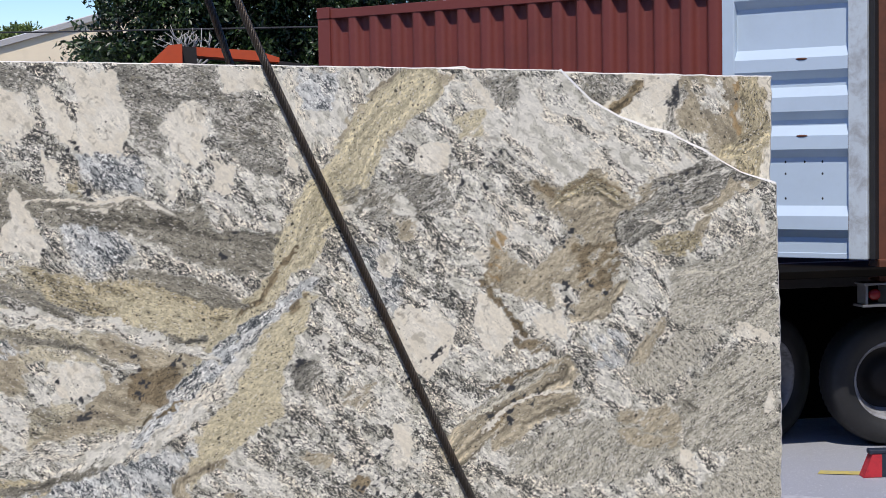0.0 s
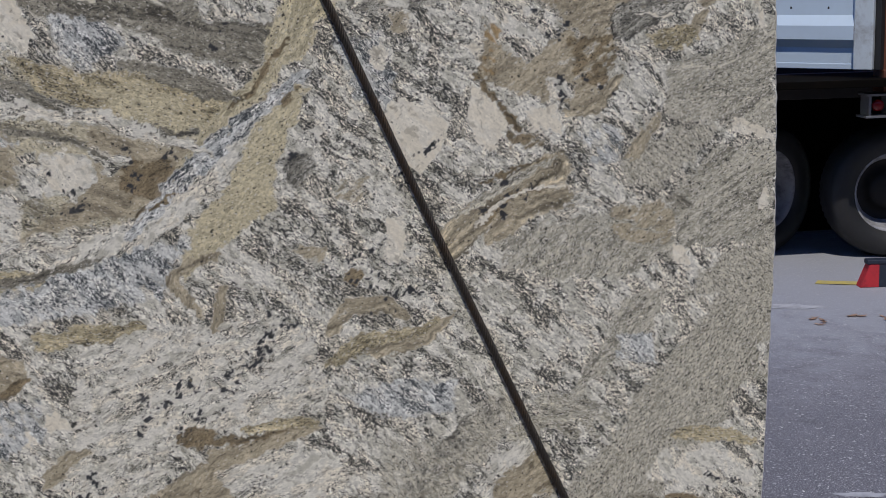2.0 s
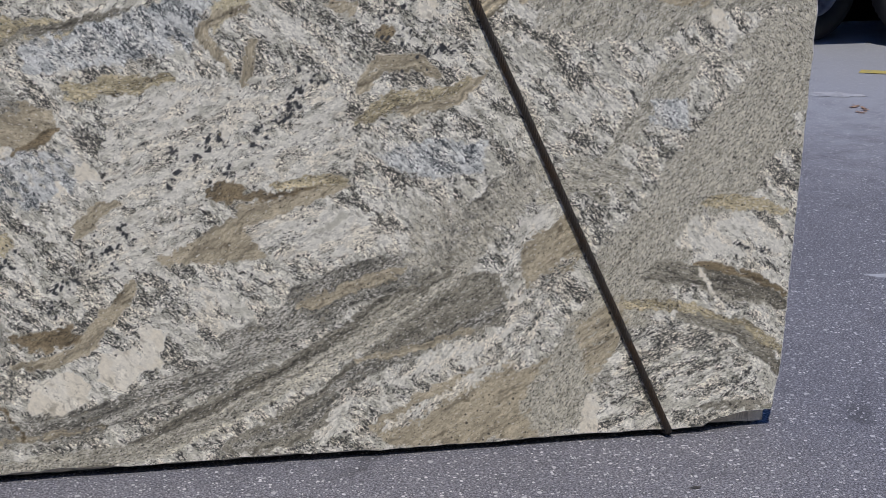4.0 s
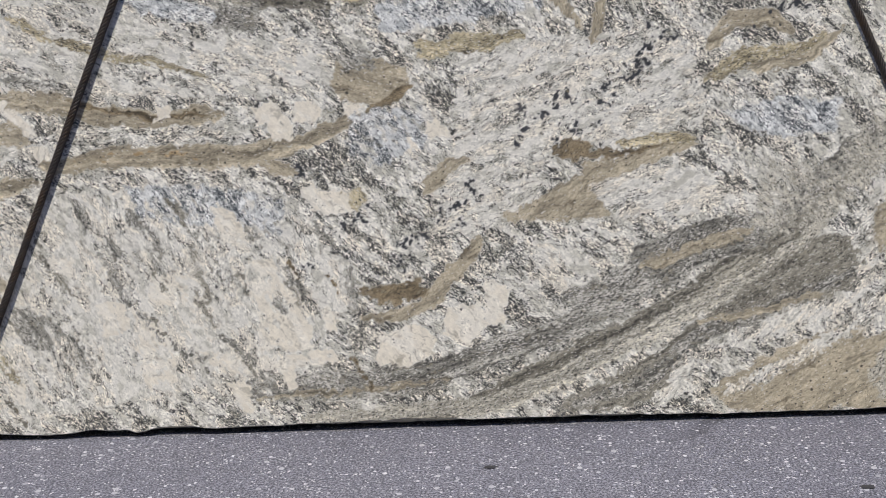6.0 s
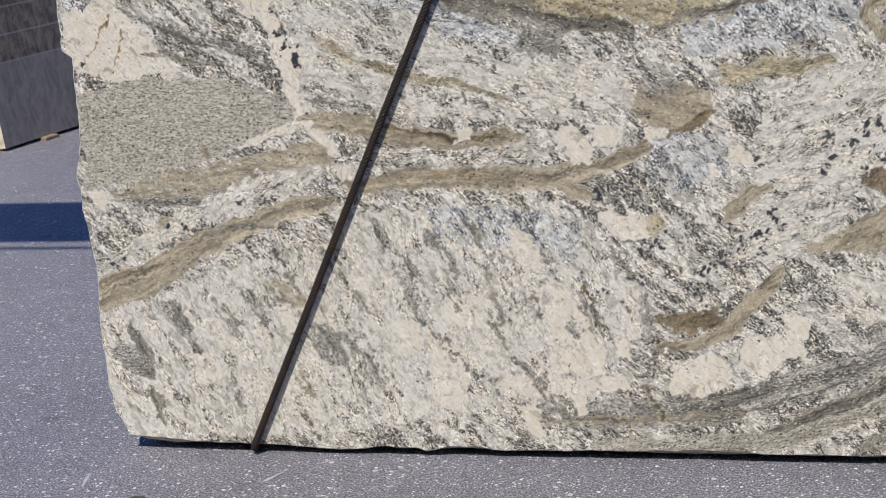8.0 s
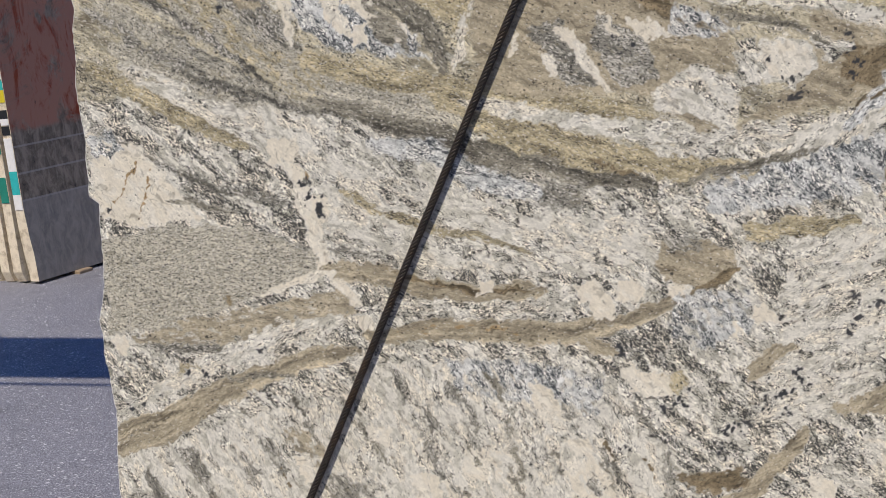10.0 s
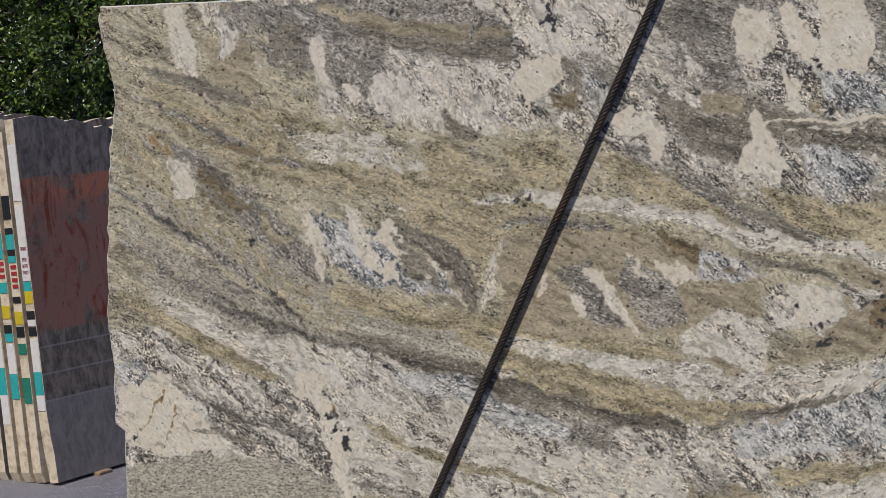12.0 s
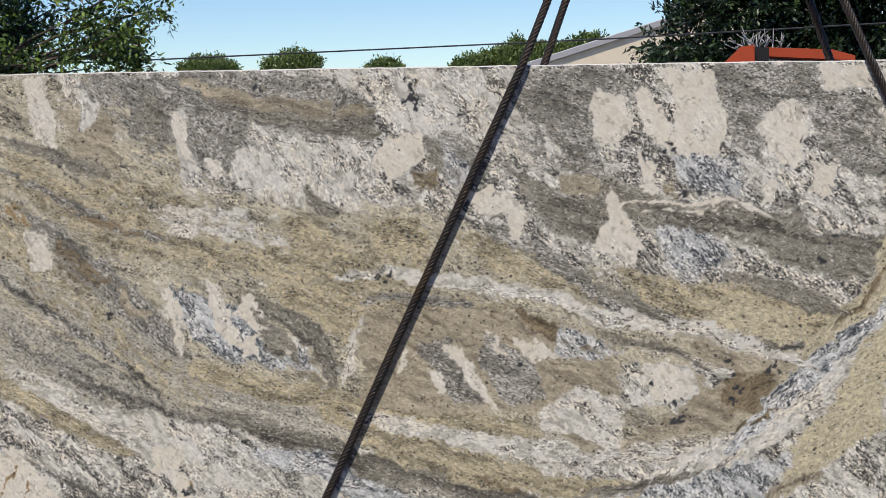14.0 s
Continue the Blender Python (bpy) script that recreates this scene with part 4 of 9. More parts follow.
    s.patch("cream", (-1.574, 1.133), (-1.453, 1.093), (-1.391, 1.016), (-1.315, 0.938), (-1.453, 0.922), (-1.573, 0.951), soft=0.012)
    s.patch("blue", (-1.574, 1.127), (-1.518, 1.133), (-1.494, 1.094), (-1.572, 1.069), soft=0.012, full=0.7)
    s.band("ochre", 0.0036, (-1.535, 0.971), (-1.498, 1.016), (-1.466, 1.061), soft=0.8, jag=0.6)
    s.band("ochre", 0.0036, (-1.48, 0.931), (-1.453, 0.99), (-1.443, 1.048), soft=0.8, jag=0.6)
    s.blob("black", -1.538, 0.967, 0.0048, 0.0061, 0, soft=0.003)
    s.patch("white", (-1.19, 1.185), (-1.036, 1.158), (-1.042, 1.065), (-1.147, 1.053), (-1.207, 1.142), soft=0.01, lean=-40)
    s.patch("cream", (-1.153, 1.113), (-1.077, 1.118), (-1.095, 1.05), (-1.146, 1.059), soft=0.005)
    s.blob("ochre", -1.079, 1.034, 0.0133, 0.0121, 0, soft=0.006, full=0.7)
    s.blob("black", -1.075, 1.025, 0.0048, 0.0048, 0, soft=0.003)
    s.patch("white", (-1.042, 1.065), (-0.841, 1.014), (-0.548, 0.94), (-0.311, 0.941), (-0.267, 0.845), (-0.554, 0.793), (-0.85, 0.826), (-1.028, 0.876), soft=0.02, lean=-25, full=0.7)
    s.patch("grey", (-0.569, 1.013), (-0.45, 1.001), (-0.476, 0.94), (-0.56, 0.952), soft=0.02, full=0.8, lean=-22)
    s.blob("slate", -0.636, 1.013, 0.0158, 0.0194, 0, soft=0.006)
    s.band("blue", 0.0485, (-0.924, 1.101), (-0.787, 1.075), (-0.667, 1.013), (-0.547, 0.977), soft=0.6)
    s.patch("sand", (-1.565, 0.885), (-1.412, 0.923), (-1.222, 0.923), (-1.08, 0.869), (-1.034, 0.812), (-1.112, 0.792), (-1.194, 0.758), (-1.332, 0.714), (-1.473, 0.685), (-1.578, 0.672), soft=0.006, lean=0)
    s.band("slate", 0.0145, (-1.407, 0.977), (-1.313, 0.971), (-1.233, 0.951), lines=0.4, full=0.7)
    s.band("grey", 0.0097, (-1.107, 0.869), (-1.003, 0.857), (-0.876, 0.826), soft=0.7)
    s.band("olive", 0.0218, (-0.995, 0.989), (-0.821, 0.915), (-0.673, 0.878), (-0.576, 0.854), lines=0.5, full=0.8)
    s.patch("cream", (-1.085, 0.996), (-1.028, 0.977), (-1.024, 0.926), (-1.071, 0.913), soft=0.006)
    s.band("cream", 0.0315, (-1.095, 1.04), (-1.064, 0.914), (-1.043, 0.831), (-1.002, 0.767), (-0.948, 0.691), soft=0.4, fade=False)
    s.patch("black", (-1.048, 0.962), (-1.037, 0.958), (-1.036, 0.936), (-1.05, 0.934), (-1.052, 0.947), soft=0.003, jag=0.8)
    s.band("tan", 0.0485, (-1.038, 0.814), (-0.903, 0.803), (-0.803, 0.77), (-0.678, 0.76), (-0.555, 0.77), lines=0.45)
    s.band("brown", 0.0121, (-0.902, 0.813), (-0.789, 0.783), (-0.702, 0.772), (-0.579, 0.767), lines=0.7)
    s.band("pepper", 0.0315, (-0.998, 0.722), (-0.855, 0.735), (-0.704, 0.728), (-0.556, 0.728), (-0.458, 0.763), lean=0)
    s.band("tan", 0.0485, (-0.949, 0.666), (-0.807, 0.684), (-0.657, 0.676), (-0.497, 0.679), (-0.376, 0.707), (-0.269, 0.754), lines=0.4)
    s.band("ochre", 0.0121, (-0.884, 0.68), (-0.731, 0.689), (-0.607, 0.673), full=0.35, soft=0.9)
    s.patch("cream", (-0.494, 0.781), (-0.445, 0.8), (-0.422, 0.77), (-0.399, 0.746), (-0.406, 0.702), (-0.442, 0.702), (-0.459, 0.745), soft=0.004)
    s.blob("cream", -0.372, 0.773, 0.0315, 0.0242, 0, soft=0.004)
    s.patch("cream", (-0.301, 0.772), (-0.274, 0.794), (-0.251, 0.772), (-0.286, 0.75), soft=0.004)
    s.patch("cream", (-0.701, 0.797), (-0.664, 0.797), (-0.671, 0.766), (-0.705, 0.765), soft=0.004)
    s.patch("tan", (-0.301, 0.869), (-0.197, 0.875), (-0.146, 0.834), (-0.152, 0.798), (-0.222, 0.767), (-0.291, 0.784), (-0.314, 0.832), soft=0.01, lean=-22)
    s.patch("grey", (-0.301, 0.881), (-0.219, 0.893), (-0.208, 0.857), (-0.29, 0.832), soft=0.012, full=0.6, lean=-22)
    s.band("brown", 0.0158, (-0.251, 0.76), (-0.199, 0.779), (-0.146, 0.808), soft=0.6)
    s.band("white", 0.0133, (-0.128, 0.894), (-0.104, 0.935), soft=0.3)
    s.band("olive", 0.0315, (-0.117, 0.876), (-0.037, 0.906), (0.041, 0.912), lines=0.4)
    s.band("slate", 0.0182, (-0.263, 0.994), (-0.193, 1.018), (-0.103, 1.033), (0.009, 1.058), lines=0.5)
    s.patch("blue", (-0.206, 0.988), (0.031, 1.057), (0.106, 1.091), (0.105, 0.965), (-0.082, 0.941), (-0.195, 0.929), soft=0.014)
    # lower left: pale blocks with steep grey streaks
    s.patch("tan", (-1.532, 0.665), (-1.263, 0.723), (-1.018, 0.772), (-0.97, 0.72), (-1.132, 0.682), (-1.273, 0.63), (-1.438, 0.631), soft=0.008, full=0.75, lean=0)
    s.band("grey", 0.0194, (-1.507, 0.645), (-1.382, 0.639), (-1.286, 0.636), lines=0.6)
    s.blob("brown", -1.275, 0.747, 0.0097, 0.0085, 0, soft=0.004)
    s.band("cream", 0.017, (-1.191, 0.762), (-1.108, 0.793), (-1.021, 0.804), soft=0.4)
    s.band("tan", 0.0533, (-1.597, 0.417), (-1.459, 0.467), (-1.267, 0.556), (-1.086, 0.61), (-0.978, 0.636), lines=0.45)
    s.band("tan", 0.0364, (-1.599, 0.381), (-1.479, 0.418), (-1.328, 0.509), lines=0.3)
    s.band("slate", 0.0109, (-1.308, 0.563), (-1.21, 0.579), (-1.13, 0.57), soft=0.8)
    s.band("white", 0.0364, (-1.583, 0.48), (-1.405, 0.566), (-1.258, 0.644), (-1.132, 0.682), (-1.011, 0.708), lean=28)
    s.blob("olive", -1.381, 0.584, 0.0315, 0.0194, 0, soft=0.01, full=0.7)
    s.blob("cream", -1.549, 0.645, 0.0194, 0.0206, 0, soft=0.004)
    s.patch("white", (-1.594, 0.36), (-1.32, 0.454), (-1.095, 0.51), (-0.902, 0.603), (-0.521, 0.614), (-0.378, 0.512), (-0.287, 0.332), (-0.415, 0.197), (-0.727, 0.119), (-1.082, 0.063), (-1.599, 0.045), soft=0.02, lean=-62)
    s.patch("blue", (-0.785, 0.615), (-0.645, 0.615), (-0.424, 0.589), (-0.453, 0.486), (-0.551, 0.511), (-0.739, 0.537), soft=0.014, lean=-60, full=0.7)
    s.band("grey", 0.0742, (-1.058, 0.333), (-1.021, 0.293), (-0.991, 0.244), soft=0.5, jag=0.9)
    s.band("grey", 0.0328, (-0.949, 0.259), (-0.925, 0.222), (-0.906, 0.177), soft=0.5, jag=0.9)
    s.band("grey", 0.0306, (-1.292, 0.392), (-1.265, 0.355), (-1.245, 0.309), soft=0.5, jag=0.9)
    s.band("grey", 0.0306, (-1.22, 0.42), (-1.196, 0.38), (-1.178, 0.331), soft=0.5, jag=0.9)
    s.band("grey", 0.0349, (-1.425, 0.397), (-1.389, 0.346), (-1.36, 0.286), soft=0.5, jag=0.9)
    s.band("grey", 0.0261, (-0.741, 0.511), (-0.726, 0.485), (-0.716, 0.452), soft=0.5, jag=0.9)
    s.band("slate", 0.0196, (-0.656, 0.472), (-0.634, 0.41), (-0.617, 0.34), soft=0.5, jag=0.9)
    s.band("slate", 0.0131, (-0.55, 0.407), (-0.51, 0.316), (-0.475, 0.215), soft=0.5, jag=0.9)
    s.band("tan", 0.0524, (-1.156, 0.441), (-1.112, 0.412), (-1.074, 0.374), soft=0.5, jag=0.9)
    s.band("grey", 0.0306, (-1.519, 0.326), (-1.494, 0.274), (-1.476, 0.212), soft=0.5, jag=0.9)
    s.band("slate", 0.0218, (-1.367, 0.286), (-1.342, 0.234), (-1.323, 0.173), soft=0.5, jag=0.9)
    s.band("slate", 0.0196, (-0.99, 0.497), (-0.977, 0.454), (-0.971, 0.402), soft=0.5, jag=0.9)
    s.band("grey", 0.0153, (-0.861, 0.457), (-0.83, 0.401), (-0.804, 0.337), soft=0.5, jag=0.9)
    s.band("grey", 0.0261, (-0.776, 0.563), (-0.756, 0.528), (-0.742, 0.484), soft=0.5, jag=0.9)
    s.band("slate", 0.0196, (-0.457, 0.382), (-0.438, 0.347), (-0.423, 0.303), soft=0.5, jag=0.9)
    s.band("olive", 0.0218, (-1.123, 0.22), (-1.095, 0.19), (-1.074, 0.151), soft=0.5, jag=0.9)
    s.band("slate", 0.0196, (-1.494, 0.183), (-1.475, 0.137), (-1.463, 0.082), soft=0.5, jag=0.9)
    s.band("slate", 0.0131, (-0.653, 0.379), (-0.631, 0.33), (-0.614, 0.273), soft=0.5, jag=0.9)
    s.band("grey", 0.0196, (-0.526, 0.512), (-0.509, 0.49), (-0.497, 0.46), soft=0.5, jag=0.9)
    s.band("grey", 0.0153, (-1.276, 0.217), (-1.265, 0.164), (-1.26, 0.103), soft=0.5, jag=0.9)
    s.band("slate", 0.0131, (-0.831, 0.51), (-0.824, 0.475), (-0.824, 0.431), soft=0.5, jag=0.9)
    s.band("grey", 0.0175, (-0.903, 0.589), (-0.89, 0.554), (-0.883, 0.51), soft=0.5, jag=0.9)
    s.band("slate", 0.0175, (-0.703, 0.595), (-0.675, 0.557), (-0.651, 0.511), soft=0.5, jag=0.9)
    s.patch("grey", (-1.582, 0.268), (-1.535, 0.294), (-1.485, 0.255), (-1.471, 0.195), (-1.513, 0.204), soft=0.008, lean=0)
    s.patch("cream", (-0.748, 0.405), (-0.67, 0.406), (-0.662, 0.339), (-0.701, 0.325), (-0.751, 0.351), soft=0.005)
    s.patch("cream", (-0.53, 0.433), (-0.48, 0.434), (-0.432, 0.243), (-0.489, 0.228), (-0.529, 0.328), soft=0.005)
    s.patch("cream", (-0.792, 0.324), (-0.717, 0.277), (-0.71, 0.148), (-0.791, 0.145), soft=0.006)
    s.patch("cream", (-0.586, 0.563), (-0.543, 0.55), (-0.528, 0.473), (-0.584, 0.472), soft=0.005)
    s.patch("cream", (-0.973, 0.456), (-0.914, 0.45), (-0.93, 0.41), (-0.976, 0.416), soft=0.005)
    s.patch("cream", (-1.37, 0.257), (-1.299, 0.266), (-1.293, 0.188), (-1.364, 0.186), soft=0.006)
    s.patch("cream", (-1.22, 0.218), (-1.125, 0.192), (-1.143, 0.149), (-1.226, 0.154), soft=0.006)
    s.patch("cream", (-0.399, 0.601), (-0.303, 0.588), (-0.293, 0.538), (-0.377, 0.544), soft=0.008)
    s.patch("cream", (-0.668, 0.231), (-0.541, 0.207), (-0.352, 0.218), (-0.341, 0.185), (-0.608, 0.157), soft=0.008, full=0.8)
    s.blob("olive", -0.286, 0.569, 0.0303, 0.0242, 0, soft=0.012, full=0.7)
    s.band("grey", 0.0242, (-0.299, 0.408), (-0.289, 0.342), (-0.303, 0.302), full=0.7)
    s.patch("brown", (-0.251, 0.361), (-0.152, 0.379), (-0.122, 0.346), (-0.234, 0.321), soft=0.006, full=0.85, lean=10)
    s.band("tan", 0.0339, (-0.279, 0.288), (-0.154, 0.307), (-0.079, 0.379), (-0.005, 0.474))
    s.patch("cream", (-0.242, 0.247), (-0.155, 0.274), (-0.119, 0.233), (-0.145, 0.166), (-0.221, 0.141), (-0.257, 0.18), soft=0.004)
    s.patch("cream", (-0.093, 0.3), (-0.019, 0.319), (0.004, 0.259), (-0.045, 0.219), (-0.106, 0.247), soft=0.004)
    s.patch("cream", (-0.006, 0.365), (0.048, 0.351), (0.041, 0.272), (-0.002, 0.259), soft=0.004)
    s.blob("cream", -0.093, 0.714, 0.0242, 0.0218, 0, soft=0.004)
    s.blob("cream", -0.162, 0.683, 0.0267, 0.0158, 0, soft=0.005)
    s.patch("cream", (-0.365, 0.584), (-0.304, 0.576), (-0.3, 0.538), (-0.355, 0.532), soft=0.005)
    s.patch("blue", (-0.284, 0.763), (-0.118, 0.77), (-0.12, 0.684), (-0.229, 0.638), (-0.288, 0.664), soft=0.014, full=0.7)
    s.band("tan", 0.0315, (-0.129, 0.572), (-0.086, 0.621), (-0.038, 0.657), full=0.8)
    # lower middle and right: grey flowing gneiss, sandy veins
    s.patch("white", (-0.049, 0.872), (0.368, 0.928), (0.462, 0.852), (0.485, 0.715), (0.361, 0.682), (0.14, 0.642), (0.084, 0.491), (-0.136, 0.477), (-0.061, 0.701), soft=0.02, full=0.6, lean=20)
    s.patch("tan", (0.012, 0.508), (0.111, 0.542), (0.237, 0.625), (0.361, 0.67), (0.435, 0.689), (0.465, 0.663), (0.335, 0.618), (0.264, 0.508), (0.109, 0.5), soft=0.008, lean=32)
    s.band("brown", 0.0145, (0.165, 0.641), (0.287, 0.648), (0.435, 0.677), lines=0.6, full=0.8)
    s.patch("brown", (0.148, 0.677), (0.239, 0.678), (0.238, 0.644), (0.153, 0.648), soft=0.006, full=0.85, lean=32)
    s.patch("brown", (-0.278, 0.367), (-0.155, 0.38), (-0.14, 0.339), (-0.263, 0.337), soft=0.006, full=0.8, lean=32)
    s.band("tan", 0.0291, (-0.273, 0.287), (-0.148, 0.313), (-0.084, 0.356), (-0.023, 0.432), full=0.9)
    s.band("tan", 0.0267, (-0.129, 0.579), (-0.077, 0.633), (-0.027, 0.662), full=0.8)
    s.band("tan", 0.0315, (-0.41, 0.63), (-0.454, 0.657), (-0.476, 0.67))
    s.patch("white", (0.235, 0.574), (0.359, 0.617), (0.433, 0.603), (0.545, 0.559), (0.456, 0.498), (0.294, 0.5), soft=0.01, lean=20)
    s.patch("white", (0.107, 0.464), (0.229, 0.405), (0.277, 0.349), (0.176, 0.342), (0.104, 0.386), soft=0.014)
    s.patch("blue", (0.522, 0.726), (0.608, 0.76), (0.757, 0.753), (0.757, 0.678), (0.608, 0.672), soft=0.014)
    s.patch("cream", (-0.48, 0.404), (-0.427, 0.336), (-0.388, 0.227), (-0.523, 0.222), (-0.505, 0.393), soft=0.006)
    s.band("grey", 0.0606, (-0.534, 0.121), (-0.349, 0.123), (-0.161, 0.138), (0.006, 0.196), (0.173, 0.254), (0.327, 0.34), (0.429, 0.401), (0.582, 0.459), lines=0.6, fade=False)
    s.band("tan", 0.017, (-0.537, 0.093), (-0.387, 0.111), (-0.187, 0.126), (-0.085, 0.14), lines=0.7, full=0.8)
    s.band("slate", 0.0558, (-0.231, 0.036), (-0.04, 0.065), (0.169, 0.172), (0.324, 0.249), (0.479, 0.336), (0.607, 0.422), (0.734, 0.521), (0.834, 0.62), lines=0.6)
    s.band("sand", 0.0436, (-0.43, 0.045), (-0.229, 0.059), (-0.001, 0.065), (0.167, 0.131), (0.323, 0.218), (0.427, 0.267), (0.607, 0.365), (0.734, 0.478), lines=0.45)
    s.patch("slate", (0.722, 0.445), (0.837, 0.453), (0.845, 0.345), (0.736, 0.297), (0.542, 0.239), (0.426, 0.205), (0.403, 0.067), (0.215, 0.044), (0.138, 0.049), (0.348, 0.168), (0.542, 0.308), soft=0.01, lean=32)
    s.band("grey", 0.0364, (0.19, 0.053), (0.346, 0.113), (0.503, 0.242), (0.606, 0.277), (0.735, 0.324), (0.825, 0.373), lines=0.7, full=0.8)
    s.band("tan", 0.0158, (0.465, 0.251), (0.606, 0.281), (0.736, 0.31), lines=0.5)
    s.band("grey", 0.0485, (0.175, 0.322), (0.277, 0.349), (0.354, 0.412), (0.456, 0.459), (0.607, 0.504), lines=0.6)
    s.band("tan", 0.0291, (0.341, 0.383), (0.43, 0.425), (0.544, 0.452), (0.588, 0.473), lines=0.4)
    s.band("grey", 0.0485, (0.582, 0.439), (0.683, 0.526), (0.783, 0.625), (0.87, 0.698), lines=0.5)
    s.patch("sand", (0.608, 0.621), (0.733, 0.615), (0.833, 0.674), (0.869, 0.724), (0.909, 0.658), (0.734, 0.485), (0.632, 0.437), (0.582, 0.492), soft=0.02, full=0.6)
    s.patch("tan", (0.501, 0.089), (0.606, 0.167), (0.736, 0.228), (0.814, 0.251), (0.841, 0.208), (0.972, 0.256), (1.063, 0.278), (1.086, 0.194), (1.025, 0.056), (0.738, 0.024), (0.527, 0.034), soft=0.012, lean=32)
    s.band("sand", 0.1455, (0.936, 0.118), (1.049, 0.307), (1.16, 0.463), (1.306, 0.654), (1.446, 0.827), lines=0.12, fade=False, lean=50)
    s.patch("tan", (0.848, 0.531), (0.962, 0.591), (0.99, 0.498), (0.966, 0.44), (0.902, 0.423), (0.851, 0.385), soft=0.012, lean=32)
    s.patch("tan", (0.97, 0.311), (1.075, 0.373), (1.12, 0.192), (1.015, 0.142), soft=0.02, full=0.8, lean=32)
    s.band("white", 0.0315, (0.39, 0.071), (0.464, 0.168), (0.58, 0.221), (0.71, 0.268), (0.816, 0.292), (0.841, 0.386), (0.814, 0.441), (0.854, 0.544), (0.923, 0.59), jag=2.2, soft=0.6, fade=False)
    s.band("white", 0.0291, (0.54, 0.079), (0.684, 0.162), (0.84, 0.263), (0.881, 0.289), (0.893, 0.37), (0.927, 0.435), (0.955, 0.463), jag=2.2, soft=0.6)
    s.band("ash", 0.0291, (0.923, 0.619), (0.985, 0.652), (1.062, 0.639), (1.089, 0.598), lines=0.4)
    s.band("ash", 0.0364, (0.946, 0.682), (1.022, 0.685), (1.113, 0.636), lines=0.4, full=0.8)
    s.band("slate", 0.0533, (1.103, 0.433), (1.255, 0.415), (1.39, 0.367), (1.485, 0.324), lines=0.6)
    s.band("brown", 0.0194, (1.253, 0.442), (1.388, 0.408), (1.483, 0.352), soft=0.6)
    s.band("olive", 0.0291, (1.084, 0.357), (1.233, 0.338), (1.369, 0.286), (1.494, 0.205), lines=0.5)
    s.band("slate", 0.0315, (1.22, 0.318), (1.37, 0.268), (1.486, 0.163), lines=0.6)
    s.patch("white", (1.247, 0.552), (1.351, 0.563), (1.47, 0.515), (1.476, 0.441), (1.278, 0.468), (1.198, 0.485), soft=0.008)
    s.band("black", 0.0061, (1.343, 0.481), (1.423, 0.466), soft=0.9, jag=1.5)
    s.band("olive", 0.0291, (1.271, 0.587), (1.375, 0.585), (1.467, 0.557), lines=0.3)
    s.patch("cream", (1.26, 0.438), (1.288, 0.403), (1.311, 0.361), (1.271, 0.401), soft=0.003)
    s.patch("pepper", (1.092, 0.29), (1.262, 0.295), (1.431, 0.173), (1.467, 0.057), (1.302, 0.052), (1.208, 0.027), (1.032, 0.029), (1.018, 0.141), soft=0.01, lean=20)
    s.blob("grey", 1.048, 0.154, 0.0206, 0.0242, 0, soft=0.008)
    s.patch("cream", (1.002, 0.128), (1.031, 0.141), (1.04, 0.038), (0.992, 0.036), soft=0.008)
    s.band("slate", 0.0242, (1.287, 0.082), (1.382, 0.083), (1.466, 0.071), full=0.8)
    s.band("olive", 0.0339, (0.474, 0.802), (0.547, 0.842), (0.669, 0.862), (0.731, 0.891), lines=0.6)
    s.band("tan", 0.0436, (0.487, 0.875), (0.536, 0.922), (0.609, 0.931), (0.657, 0.905), lines=0.5)
    s.band("tan", 0.0242, (0.559, 0.817), (0.682, 0.843), (0.767, 0.895), lines=0.6)
    s.band("olive", 0.0267, (-0.129, 0.899), (-0.013, 0.898), (0.094, 0.907), lines=0.4)
    s.blob("black", 0.133, 0.74, 0.0145, 0.0116, 40, soft=0.006, jag=1.8, full=0.85)
    s.blob("black", 0.164, 0.763, 0.0085, 0.0068, 40, soft=0.006, jag=1.8, full=0.85)
    s.blob("black", 0.194, 0.702, 0.0097, 0.0078, 40, soft=0.006, jag=1.8, full=0.85)
    s.blob("black", 0.25, 0.712, 0.0085, 0.0068, 40, soft=0.006, jag=1.8, full=0.85)
    s.blob("black", 0.341, 0.844, 0.0182, 0.0145, 40, soft=0.006, jag=1.8, full=0.85)
    s.blob("black", 0.364, 0.884, 0.0097, 0.0078, 40, soft=0.006, jag=1.8, full=0.85)
    s.blob("black", 0.317, 0.821, 0.0109, 0.0087, 40, soft=0.006, jag=1.8, full=0.85)
    s.blob("black", -0.131, 0.477, 0.0145, 0.0116, 40, soft=0.006, jag=1.8, full=0.85)
    s.blob("black", -0.095, 0.52, 0.0097, 0.0078, 40, soft=0.006, jag=1.8, full=0.85)
    s.blob("black", -0.059, 0.504, 0.0085, 0.0068, 40, soft=0.006, jag=1.8, full=0.85)
    s.blob("black", -0.15, 0.449, 0.0073, 0.0058, 40, soft=0.006, jag=1.8, full=0.85)
    s.blob("black", -0.383, 0.419, 0.0097, 0.0078, 40, soft=0.006, jag=1.8, full=0.85)
    s.blob("black", 0.086, 0.75, 0.0085, 0.0068, 40, soft=0.006, jag=1.8, full=0.85)
    s.blob("black", 0.052, 0.467, 0.0061, 0.0048, 40, soft=0.006, jag=1.8, full=0.85)
    s.band("sand", 0.1152, (1.505, 1.008), (1.399, 0.831), (1.256, 0.667), (1.139, 0.527), (1.074, 0.45), lean=50, fade=False)
